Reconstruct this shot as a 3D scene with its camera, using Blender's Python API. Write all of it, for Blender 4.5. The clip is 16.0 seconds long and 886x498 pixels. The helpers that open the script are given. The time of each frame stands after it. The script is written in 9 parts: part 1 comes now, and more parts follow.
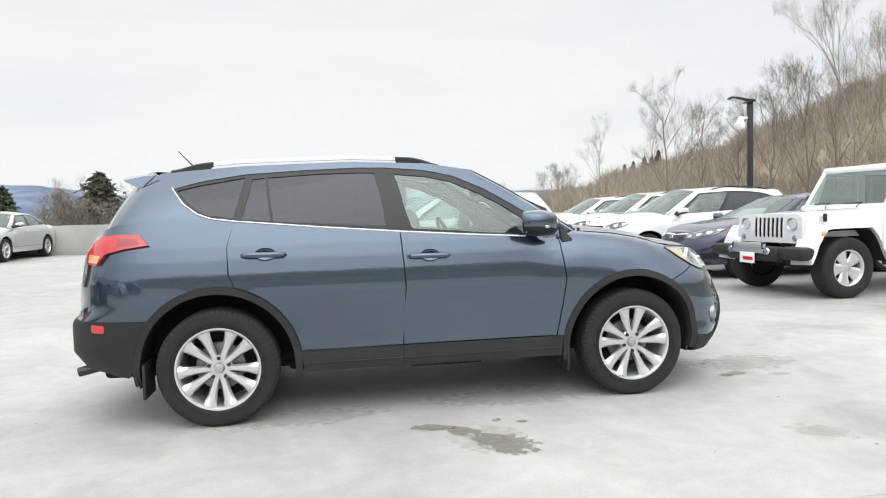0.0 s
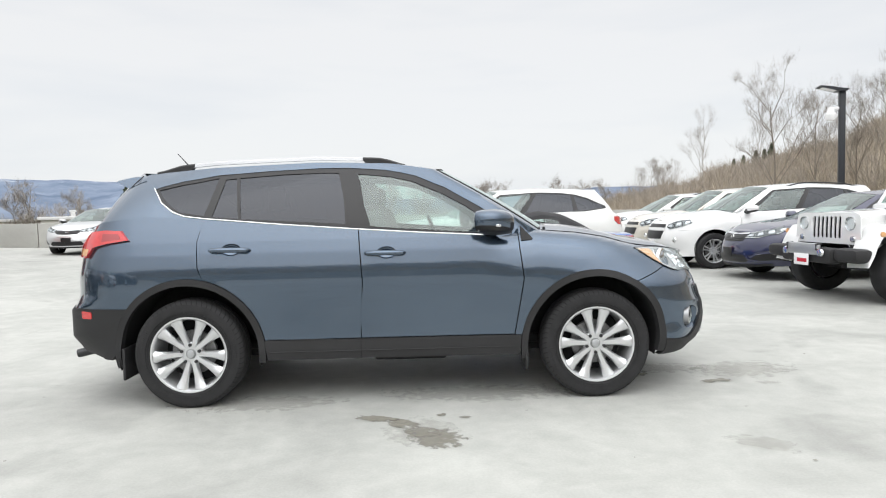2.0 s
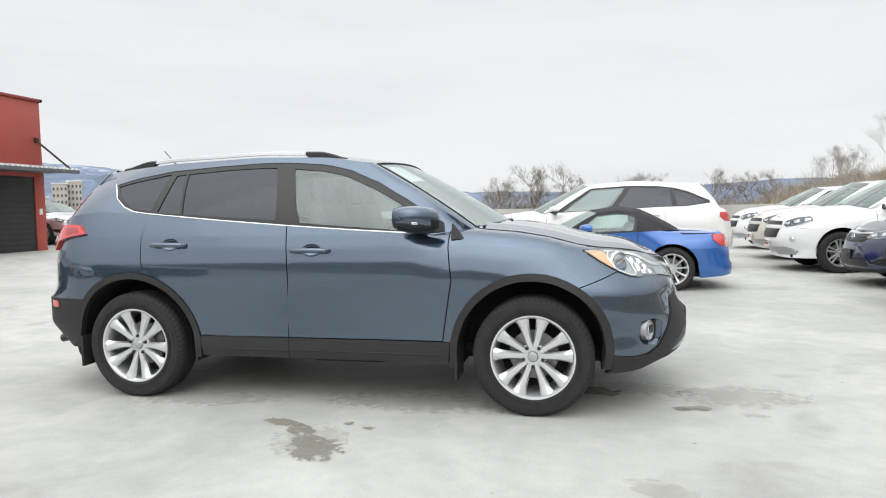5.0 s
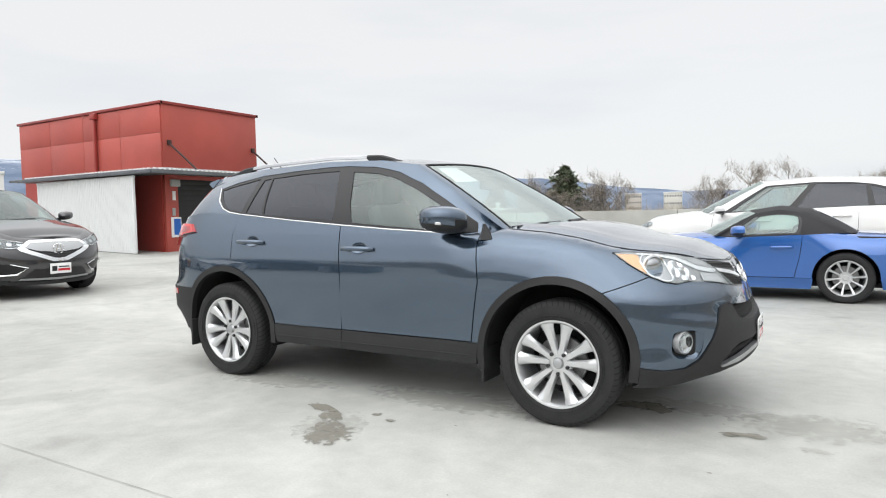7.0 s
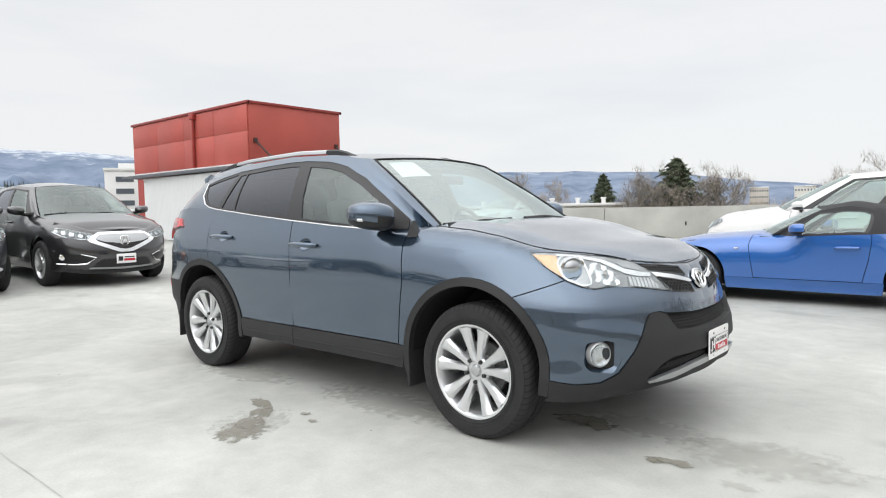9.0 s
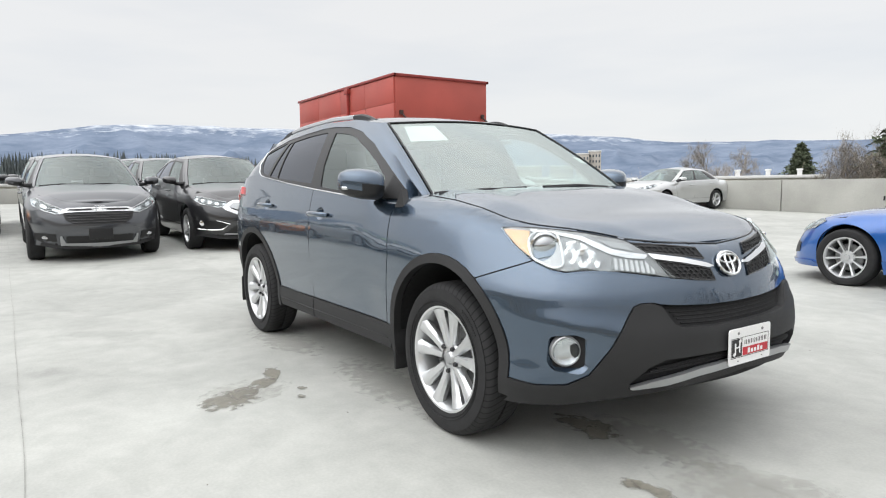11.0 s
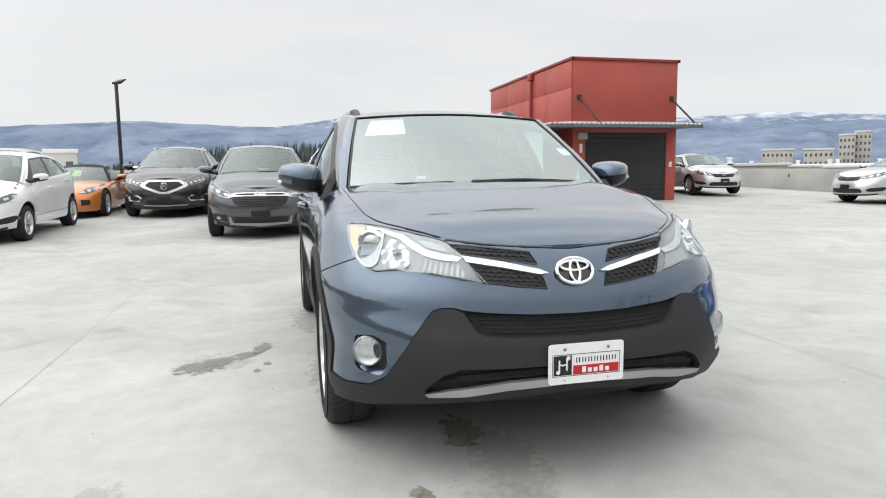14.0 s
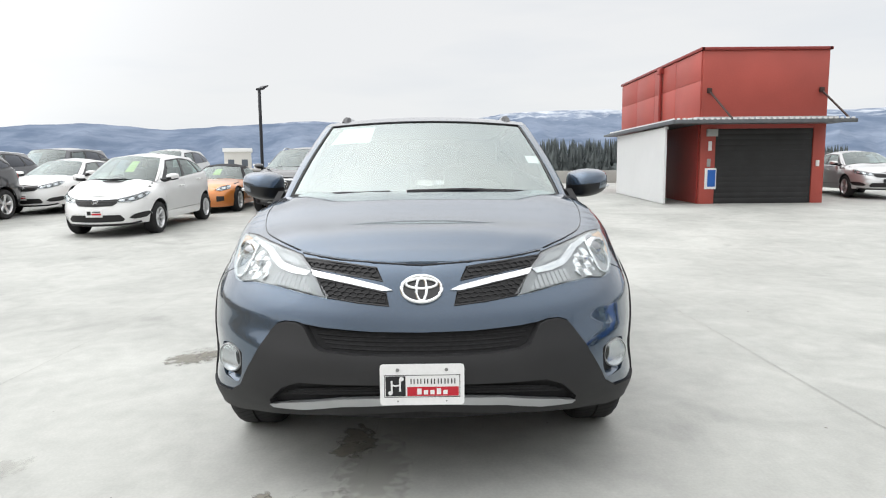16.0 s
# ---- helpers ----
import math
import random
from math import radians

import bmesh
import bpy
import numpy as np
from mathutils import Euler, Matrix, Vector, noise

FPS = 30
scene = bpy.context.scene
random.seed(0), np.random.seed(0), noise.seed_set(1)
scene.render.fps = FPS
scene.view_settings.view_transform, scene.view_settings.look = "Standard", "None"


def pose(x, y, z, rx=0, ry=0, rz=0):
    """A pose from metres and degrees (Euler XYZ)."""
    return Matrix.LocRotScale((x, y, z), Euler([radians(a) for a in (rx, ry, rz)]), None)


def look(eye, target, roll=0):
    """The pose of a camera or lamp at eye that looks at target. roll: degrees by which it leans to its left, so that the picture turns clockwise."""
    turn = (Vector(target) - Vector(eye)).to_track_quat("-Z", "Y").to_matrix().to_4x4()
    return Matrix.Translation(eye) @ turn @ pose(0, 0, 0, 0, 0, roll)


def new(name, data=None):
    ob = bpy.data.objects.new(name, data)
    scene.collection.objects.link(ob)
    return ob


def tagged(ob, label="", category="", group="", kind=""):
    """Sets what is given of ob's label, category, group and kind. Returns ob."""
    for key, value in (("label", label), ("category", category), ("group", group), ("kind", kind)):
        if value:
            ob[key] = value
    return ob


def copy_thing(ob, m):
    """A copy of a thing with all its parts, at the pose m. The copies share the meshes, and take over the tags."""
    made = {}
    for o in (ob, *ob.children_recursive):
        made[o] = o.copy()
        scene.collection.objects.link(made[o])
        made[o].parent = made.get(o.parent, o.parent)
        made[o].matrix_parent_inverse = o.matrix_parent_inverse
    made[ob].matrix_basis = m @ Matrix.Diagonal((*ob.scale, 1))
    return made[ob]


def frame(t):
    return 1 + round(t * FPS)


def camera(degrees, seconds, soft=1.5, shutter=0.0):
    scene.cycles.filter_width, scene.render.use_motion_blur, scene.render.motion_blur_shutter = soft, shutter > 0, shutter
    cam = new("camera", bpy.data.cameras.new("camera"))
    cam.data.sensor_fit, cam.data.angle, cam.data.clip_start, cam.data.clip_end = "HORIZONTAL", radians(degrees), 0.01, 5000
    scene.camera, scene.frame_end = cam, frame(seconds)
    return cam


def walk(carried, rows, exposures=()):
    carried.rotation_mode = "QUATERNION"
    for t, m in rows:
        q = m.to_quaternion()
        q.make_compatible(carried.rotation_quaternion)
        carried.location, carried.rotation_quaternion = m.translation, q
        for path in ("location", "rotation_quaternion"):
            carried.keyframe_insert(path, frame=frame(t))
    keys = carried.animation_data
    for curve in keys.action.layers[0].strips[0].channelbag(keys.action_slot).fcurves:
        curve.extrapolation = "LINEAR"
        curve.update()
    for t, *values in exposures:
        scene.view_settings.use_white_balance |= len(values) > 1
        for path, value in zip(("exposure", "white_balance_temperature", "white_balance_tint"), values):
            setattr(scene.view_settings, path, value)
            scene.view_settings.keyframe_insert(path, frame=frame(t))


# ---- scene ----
cam = camera(68.9, 16.0, soft=1.1)
METRES, EYE, TILT, LEAN, TURN = 8.40, 1.245, 0.0, 0.0, -9.9
ROWS = [
    (0.0, 0.0, 0.0, 0.0, -0.08, -3.13, 1.51),
    (0.5, 0.0264, -0.0108, 0.0053, 2.88, -3.16, 1.4),
    (1.0, 0.0563, -0.0079, 0.0057, 3.96, -3.17, 1.42),
    (1.5, 0.084, -0.0064, 0.0001, 5.26, -3.23, 1.35),
    (2.0, 0.1094, -0.0035, -0.0009, 8.73, -3.23, 1.33),
    (2.5, 0.136, 0.0156, -0.0058, 12.48, -3.26, 1.28),
    (3.0, 0.166, 0.0293, -0.0074, 15.88, -3.26, 1.32),
    (3.5, 0.1946, 0.0362, -0.0055, 18.08, -3.27, 1.3),
    (4.0, 0.2167, 0.0503, -0.0039, 19.15, -3.28, 1.27),
    (4.2, 0.225, 0.0584, -0.0019, 19.8214, -3.3986, 1.1607),
    (6.3, 0.3329, 0.107, -0.0049, 32.8188, -3.2282, 1.2989),
    (6.5, 0.3426, 0.1197, -0.0061, 35.67, -3.17, 1.21),
    (7.0, 0.3711, 0.1393, -0.0047, 40.67, -3.13, 1.2),
    (7.5, 0.3867, 0.1679, -0.0057, 43.02, -3.16, 1.15),
    (8.0, 0.4046, 0.1942, -0.0062, 46.09, -3.24, 1.09),
    (8.5, 0.4285, 0.2182, -0.0056, 48.23, -3.26, 1.05),
    (11.0, 0.4694, 0.366, -0.0105, 65.79, -5.65, 0.77),
    (11.5, 0.4841, 0.3994, -0.0116, 70.93, -6.27, 0.77),
    (12.0, 0.4953, 0.433, -0.0061, 74.2, -6.4, 0.8),
    (12.5, 0.4923, 0.4683, -0.0101, 78.23, -6.41, 0.77),
    (13.0, 0.4996, 0.4935, -0.0103, 81.22, -6.64, 0.74),
    (13.5, 0.5161, 0.5216, -0.0082, 83.37, -6.64, 0.7),
    (14.0, 0.5169, 0.551, -0.0072, 85.68, -6.68, 0.66),
    (14.5, 0.5129, 0.5816, -0.0057, 90.25, -6.73, 0.62),
    (15.0, 0.515, 0.6169, -0.0033, 92.94, -6.77, 0.62),
    (15.5, 0.5162, 0.6514, -0.0013, 95.79, -6.77, 0.59),
    (16.0, 0.5071, 0.687, -0.0006, 99.14, -6.81, 0.55),
]
walk(cam, [(t, pose(-0.645, -4.900, EYE, TILT, LEAN, TURN) @ pose(METRES * x, METRES * y, METRES * z, 90 + pitch, roll, yaw)) for t, x, y, z, yaw, pitch, roll in ROWS],
     exposures=[(0.0, 0.13), (3.0, 0.05), (8.5, 0.08), (11.0, 0.04), (13.0, -0.06), (14.5, 0.04), (16.0, 0.06)])

# ---- world and light: bright overcast sky, brighter towards the zenith ----
SUN_ELEV, SUN_AZ = 38.0, -95.0
SUN_DIR = Vector((math.cos(radians(SUN_AZ)) * math.cos(radians(SUN_ELEV)), math.sin(radians(SUN_AZ)) * math.cos(radians(SUN_ELEV)), math.sin(radians(SUN_ELEV))))
world = bpy.data.worlds.new("overcast_sky")
scene.world = world
world.use_nodes = True
wn, wl = world.node_tree.nodes, world.node_tree.links
wn.clear()
w_out = wn.new("ShaderNodeOutputWorld")
w_bg = wn.new("ShaderNodeBackground")
w_sky = wn.new("ShaderNodeTexSky")
w_sky.sky_type = "NISHITA"
w_sky.sun_disc = False
w_sky.sun_elevation = radians(SUN_ELEV)
w_sky.sun_rotation = radians(90 - SUN_AZ)
w_co = wn.new("ShaderNodeTexCoord")
w_sep = wn.new("ShaderNodeSeparateXYZ")
w_ramp = wn.new("ShaderNodeValToRGB")
w_ramp.color_ramp.elements[0].position = 0.0
w_ramp.color_ramp.elements[0].color = (0.77, 0.785, 0.81, 1)
w_ramp.color_ramp.elements[1].position = 1.0
w_ramp.color_ramp.elements[1].color = (1.9, 1.9, 1.9, 1)
for p_, c_ in ((0.10, (0.79, 0.795, 0.80)), (0.32, (0.80, 0.80, 0.80)), (0.55, (1.35, 1.35, 1.35))):
    e_ = w_ramp.color_ramp.elements.new(p_)
    e_.color = (*c_, 1)
# flat grey cloud streaks
w_map = wn.new("ShaderNodeMapping")
w_map.inputs["Scale"].default_value = (1.3, 1.3, 7.0)
w_noise = wn.new("ShaderNodeTexNoise")
w_noise.inputs["Scale"].default_value = 1.6
w_noise.inputs["Detail"].default_value = 5.0
w_cr = wn.new("ShaderNodeValToRGB")
w_cr.color_ramp.elements[0].position = 0.34
w_cr.color_ramp.elements[0].color = (0.93, 0.945, 0.965, 1)
w_cr.color_ramp.elements[1].position = 0.52
w_cr.color_ramp.elements[1].color = (1, 1, 1, 1)
w_mul = wn.new("ShaderNodeMix")
w_mul.data_type = "RGBA"
w_mul.blend_type = "MULTIPLY"
w_mul.inputs["Factor"].default_value = 1.0
w_mix = wn.new("ShaderNodeMix")
w_mix.data_type = "RGBA"
w_mix.blend_type = "ADD"
w_mix.inputs["Factor"].default_value = 0.01
wl.new(w_co.outputs["Generated"], w_sep.inputs[0])
wl.new(w_sep.outputs["Z"], w_ramp.inputs["Fac"])
wl.new(w_co.outputs["Generated"], w_map.inputs["Vector"])
wl.new(w_map.outputs[0], w_noise.inputs["Vector"])
wl.new(w_noise.outputs["Fac"], w_cr.inputs["Fac"])
wl.new(w_ramp.outputs["Color"], w_mul.inputs["A"])
wl.new(w_cr.outputs["Color"], w_mul.inputs["B"])
wl.new(w_mul.outputs["Result"], w_mix.inputs["A"])
wl.new(w_sky.outputs[0], w_mix.inputs["B"])
# the cloud is brighter round the hidden sun
w_dot = wn.new("ShaderNodeVectorMath")
w_dot.operation = "DOT_PRODUCT"
w_dot.inputs[1].default_value = SUN_DIR
wl.new(w_co.outputs["Generated"], w_dot.inputs[0])
w_glow = wn.new("ShaderNodeMapRange")
w_glow.interpolation_type = "SMOOTHSTEP"
w_glow.inputs["From Min"].default_value, w_glow.inputs["From Max"].default_value = 0.35, 0.97
w_glow.inputs["To Min"].default_value, w_glow.inputs["To Max"].default_value = 1.0, 1.75
wl.new(w_dot.outputs["Value"], w_glow.inputs["Value"])
wl.new(w_glow.outputs[0], w_bg.inputs["Strength"])
wl.new(w_mix.outputs["Result"], w_bg.inputs["Color"])
wl.new(w_bg.outputs[0], w_out.inputs["Surface"])
sun_data = bpy.data.lights.new("sun", "SUN")
sun_data.energy, sun_data.angle, sun_data.color = 0.25, radians(60), (1.0, 0.97, 0.93)
sun_ob = new("sun", sun_data)
sun_ob.matrix_basis = look(SUN_DIR * 60, (0, 0, 0))



# ---- materials ----
def mat(name, rgb, rough=0.5, metal=0.0, coat=0.0, grain=0.0, grain_scale=200.0, stain=0.0, stain_scale=2.0, bump=0.0, bump_scale=300.0, spec=0.5, vary=0.0, trans=0.0, alpha=1.0, ior=1.45, bump_dist=0.002):
    """A node material: base colour with grain and stains at two scales, fine relief, gloss."""
    m = bpy.data.materials.new(name)
    m.use_nodes = True
    nt = m.node_tree
    b = nt.nodes["Principled BSDF"]
    b.inputs["Roughness"].default_value = rough
    b.inputs["Metallic"].default_value = metal
    b.inputs["Coat Weight"].default_value = coat
    b.inputs["Coat Roughness"].default_value = 0.03
    b.inputs["Coat IOR"].default_value = 1.65
    b.inputs["Specular IOR Level"].default_value = spec
    b.inputs["Transmission Weight"].default_value = trans
    b.inputs["IOR"].default_value = ior
    b.inputs["Alpha"].default_value = alpha
    b.inputs["Base Color"].default_value = (*rgb, 1)
    m.diffuse_color = (*rgb, 1)
    last = None
    co = nt.nodes.new("ShaderNodeTexCoord")
    for amount, scale in ((grain, grain_scale), (stain, stain_scale)):
        if amount <= 0:
            continue
        n = nt.nodes.new("ShaderNodeTexNoise")
        n.inputs["Scale"].default_value = scale
        n.inputs["Detail"].default_value = 6
        nt.links.new(co.outputs["Object"], n.inputs["Vector"])
        r = nt.nodes.new("ShaderNodeMapRange")
        r.inputs["From Min"].default_value, r.inputs["From Max"].default_value = 0.3, 0.7
        r.inputs["To Min"].default_value, r.inputs["To Max"].default_value = 1 - amount, 1 + amount
        nt.links.new(n.outputs["Fac"], r.inputs["Value"])
        mx = nt.nodes.new("ShaderNodeVectorMath")
        mx.operation = "SCALE"
        if last is None:
            mx.inputs[0].default_value = rgb
        else:
            nt.links.new(last, mx.inputs[0])
        nt.links.new(r.outputs[0], mx.inputs["Scale"])
        last = mx.outputs[0]
    if vary > 0:
        oi = nt.nodes.new("ShaderNodeObjectInfo")
        r = nt.nodes.new("ShaderNodeMapRange")
        r.inputs["To Min"].default_value, r.inputs["To Max"].default_value = 1 - vary, 1 + vary
        nt.links.new(oi.outputs["Random"], r.inputs["Value"])
        mx = nt.nodes.new("ShaderNodeVectorMath")
        mx.operation = "SCALE"
        if last is None:
            mx.inputs[0].default_value = rgb
        else:
            nt.links.new(last, mx.inputs[0])
        nt.links.new(r.outputs[0], mx.inputs["Scale"])
        last = mx.outputs[0]
    if last is not None:
        nt.links.new(last, b.inputs["Base Color"])
    if bump > 0:
        n = nt.nodes.new("ShaderNodeTexNoise")
        n.inputs["Scale"].default_value = bump_scale
        n.inputs["Detail"].default_value = 4
        nt.links.new(co.outputs["Object"], n.inputs["Vector"])
        bm_ = nt.nodes.new("ShaderNodeBump")
        bm_.inputs["Strength"].default_value = bump
        bm_.inputs["Distance"].default_value = bump_dist
        nt.links.new(n.outputs["Fac"], bm_.inputs["Height"])
        nt.links.new(bm_.outputs[0], b.inputs["Normal"])
    return m


def paint(name, rgb, metal=0.0, rough=0.35):
    return mat(name, rgb, rough=rough, metal=metal, coat=1.0, grain=0.05, grain_scale=900, stain=0.04, stain_scale=1.5)


def glass(name, rgb, gloss, rough=0.02, film=(0.88, 0.96, 0.94)):
    """Thin car glass: see-through under a gloss film that grows towards grazing angles."""
    m = bpy.data.materials.new(name)
    m.use_nodes = True
    nt = m.node_tree
    nt.nodes.clear()
    out = nt.nodes.new("ShaderNodeOutputMaterial")
    tr = nt.nodes.new("ShaderNodeBsdfTransparent")
    tr.inputs[0].default_value = (*rgb, 1)
    gl = nt.nodes.new("ShaderNodeBsdfGlossy")
    gl.inputs["Roughness"].default_value = rough
    gl.inputs["Color"].default_value = (*film, 1)
    lw = nt.nodes.new("ShaderNodeLayerWeight")
    lw.inputs["Blend"].default_value = 0.5
    pw = nt.nodes.new("ShaderNodeMath")
    pw.operation = "POWER"
    pw.inputs[1].default_value = 4.0
    nt.links.new(lw.outputs["Facing"], pw.inputs[0])
    fr = nt.nodes.new("ShaderNodeMapRange")
    fr.inputs["To Min"].default_value, fr.inputs["To Max"].default_value = gloss, 1.0
    nt.links.new(pw.outputs[0], fr.inputs["Value"])
    mx = nt.nodes.new("ShaderNodeMixShader")
    nt.links.new(fr.outputs[0], mx.inputs[0])
    nt.links.new(tr.outputs[0], mx.inputs[1])
    nt.links.new(gl.outputs[0], mx.inputs[2])
    nt.links.new(mx.outputs[0], out.inputs[0])
    m.diffuse_color = (*rgb, 1)
    return m


M_SLATE = paint("slate_blue_paint", (0.055, 0.087, 0.131), metal=0.78, rough=0.20)
M_SLATE.node_tree.nodes["Principled BSDF"].inputs["Coat IOR"].default_value = 1.65
M_WHITE = paint("white_paint", (0.75, 0.755, 0.75))
M_PEARL = paint("pearl_white_paint", (0.68, 0.68, 0.66))
M_BEIGE = paint("pale_beige_paint", (0.62, 0.59, 0.52), metal=0.3)
M_SILVER = paint("silver_paint", (0.55, 0.56, 0.56), metal=0.6, rough=0.3)
M_GREY = paint("grey_paint", (0.057, 0.061, 0.070), metal=0.5, rough=0.3)
M_BLACKP = paint("black_paint", (0.009, 0.010, 0.013), metal=0.1)
M_CHARCOAL = paint("charcoal_paint", (0.03, 0.03, 0.033), metal=0.5, rough=0.3)
M_NAVY = paint("navy_paint", (0.010, 0.013, 0.052), metal=0.2, rough=0.3)
M_BLUE = paint("bright_blue_paint", (0.016, 0.105, 0.37), metal=0.25, rough=0.3)
M_ORANGE = paint("orange_paint", (0.60, 0.20, 0.035), metal=0.4, rough=0.3)
M_TRIM = mat("charcoal_plastic", (0.017, 0.017, 0.018), rough=0.62, grain=0.15, grain_scale=700, bump=0.25, bump_scale=900, stain=0.12, stain_scale=5)
M_BLACK = mat("black_plastic", (0.012, 0.012, 0.013), rough=0.4, grain=0.1, grain_scale=400)
M_TRIMBLACK = mat("satin_black_trim", (0.016, 0.016, 0.017), rough=0.35, grain=0.1, grain_scale=300)
M_GLOSSBLACK = mat("gloss_black", (0.008, 0.008, 0.009), rough=0.12, coat=0.5)
M_DARK = mat("dark_underbody", (0.012, 0.012, 0.013), rough=0.85, grain=0.3, grain_scale=60)
M_RUBBER = mat("tyre_rubber", (0.015, 0.015, 0.016), rough=0.75, grain=0.2, grain_scale=150, stain=0.25, stain_scale=12, bump=0.2, bump_scale=500)
M_TREAD = mat("tyre_tread", (0.022, 0.022, 0.023), rough=0.8, grain=0.2, grain_scale=150)
M_ALLOY = mat("alloy_silver", (0.64, 0.65, 0.66), rough=0.30, metal=0.75, coat=0.4, grain=0.04, grain_scale=300)
M_CHROME = mat("chrome", (0.82, 0.83, 0.84), rough=0.07, metal=1.0)
M_SATIN = mat("satin_silver", (0.42, 0.43, 0.44), rough=0.38, metal=0.7)
M_RAIL = mat("bright_anodised_rail", (0.52, 0.53, 0.54), rough=0.28, metal=0.85)
M_DARKSTEEL = mat("dark_steel", (0.06, 0.06, 0.062), rough=0.35, metal=0.8)
M_STEEL = mat("brake_steel", (0.25, 0.25, 0.25), rough=0.45, metal=0.8, grain=0.2, grain_scale=120)
M_GLASS = glass("clear_car_glass", (0.60, 0.73, 0.69), 0.12)
M_SHIELD = glass("windscreen_glass", (0.70, 0.80, 0.77), 0.31)
M_SCREEN = glass("parked_car_windscreen", (0.50, 0.58, 0.56), 0.125)
M_TINT = glass("tinted_car_glass", (0.055, 0.058, 0.06), 0.07, film=(0.80, 0.83, 0.90))
M_LENS = glass("clear_lamp_lens", (0.93, 0.95, 0.96), 0.05)
M_RED = mat("red_lamp_plastic", (0.52, 0.02, 0.02), rough=0.15, coat=1.0, stain=0.12, stain_scale=30)
M_REDDEEP = mat("deep_red_lamp", (0.30, 0.01, 0.012), rough=0.15, coat=1.0)
M_AMBER = mat("amber_lamp_plastic", (0.64, 0.35, 0.15), rough=0.2, coat=1.0, stain=0.2, stain_scale=60)
M_REFLECT = mat("lamp_reflector", (0.75, 0.76, 0.77), rough=0.16, metal=0.95, stain=0.2, stain_scale=45)
M_BRIGHT = mat("bright_lamp_plastic", (0.62, 0.63, 0.64), rough=0.24, metal=0.75, coat=0.5, stain=0.15, stain_scale=40)
M_WHITEPL = mat("white_plate_plastic", (0.82, 0.82, 0.82), rough=0.35, coat=0.3, grain=0.03, grain_scale=80)
M_REDPRINT = mat("red_print", (0.50, 0.015, 0.03), rough=0.4)
M_PRINT = mat("black_print", (0.015, 0.015, 0.017), rough=0.45)
M_PAPER = mat("white_paper", (0.80, 0.80, 0.78), rough=0.7, grain=0.03, grain_scale=100)
M_GREENPAPER = mat("lime_sticker", (0.45, 0.70, 0.12), rough=0.6)
M_SEAT = mat("grey_seat_cloth", (0.125, 0.13, 0.128), rough=0.9, grain=0.12, grain_scale=300, bump=0.3, bump_scale=500)
M_DASH = mat("dark_dash_vinyl", (0.045, 0.045, 0.047), rough=0.6, bump=0.2, bump_scale=600, grain=0.1, grain_scale=200)
M_HEADLINER = mat("pale_headliner", (0.36, 0.365, 0.355), rough=0.9, grain=0.06, grain_scale=200)
M_SOFTTOP = mat("black_canvas", (0.02, 0.02, 0.022), rough=0.85, grain=0.2, grain_scale=500, bump=0.4, bump_scale=700)


def cut_sipes(m):
    """Cross grooves round the tread: fine relief, with groove shade darkened into the colour."""
    nt = m.node_tree
    co = nt.nodes.new("ShaderNodeTexCoord")
    sep = nt.nodes.new("ShaderNodeSeparateXYZ")
    nt.links.new(co.outputs["Object"], sep.inputs[0])
    ang = nt.nodes.new("ShaderNodeMath")
    ang.operation = "ARCTAN2"
    nt.links.new(sep.outputs["X"], ang.inputs[0])
    nt.links.new(sep.outputs["Z"], ang.inputs[1])
    turn = nt.nodes.new("ShaderNodeMath")
    turn.operation = "MULTIPLY_ADD"
    nt.links.new(ang.outputs[0], turn.inputs[0])
    turn.inputs[1].default_value = 64 / (2 * math.pi)
    skew = nt.nodes.new("ShaderNodeMath")
    skew.operation = "MULTIPLY"
    nt.links.new(sep.outputs["Y"], skew.inputs[0])
    skew.inputs[1].default_value = 14.0
    nt.links.new(skew.outputs[0], turn.inputs[2])
    fr = nt.nodes.new("ShaderNodeMath")
    fr.operation = "FRACT"
    nt.links.new(turn.outputs[0], fr.inputs[0])
    up = nt.nodes.new("ShaderNodeMath")
    up.operation = "GREATER_THAN"
    nt.links.new(fr.outputs[0], up.inputs[0])
    up.inputs[1].default_value = 0.2
    bump = nt.nodes.new("ShaderNodeBump")
    bump.inputs["Strength"].default_value = 1.0
    bump.inputs["Distance"].default_value = 0.006
    nt.links.new(up.outputs[0], bump.inputs["Height"])
    b = nt.nodes["Principled BSDF"]
    nt.links.new(bump.outputs[0], b.inputs["Normal"])
    sc = nt.nodes.new("ShaderNodeMapRange")
    sc.inputs["To Min"].default_value, sc.inputs["To Max"].default_value = 0.25, 1.0
    nt.links.new(up.outputs[0], sc.inputs["Value"])
    mx = nt.nodes.new("ShaderNodeVectorMath")
    mx.operation = "SCALE"
    mx.inputs[0].default_value = (0.022, 0.022, 0.023)
    nt.links.new(sc.outputs[0], mx.inputs["Scale"])
    nt.links.new(mx.outputs[0], b.inputs["Base Color"])


cut_sipes(M_TREAD)


# ---- shape of a car body: a plan outline pressed inwards by a height profile ----
def sstep(a, b, x):
    t = np.clip((x - a) / (b - a), 0, 1)
    return t * t * (3 - 2 * t)


def lerp(a, b, t):
    return a + (b - a) * t


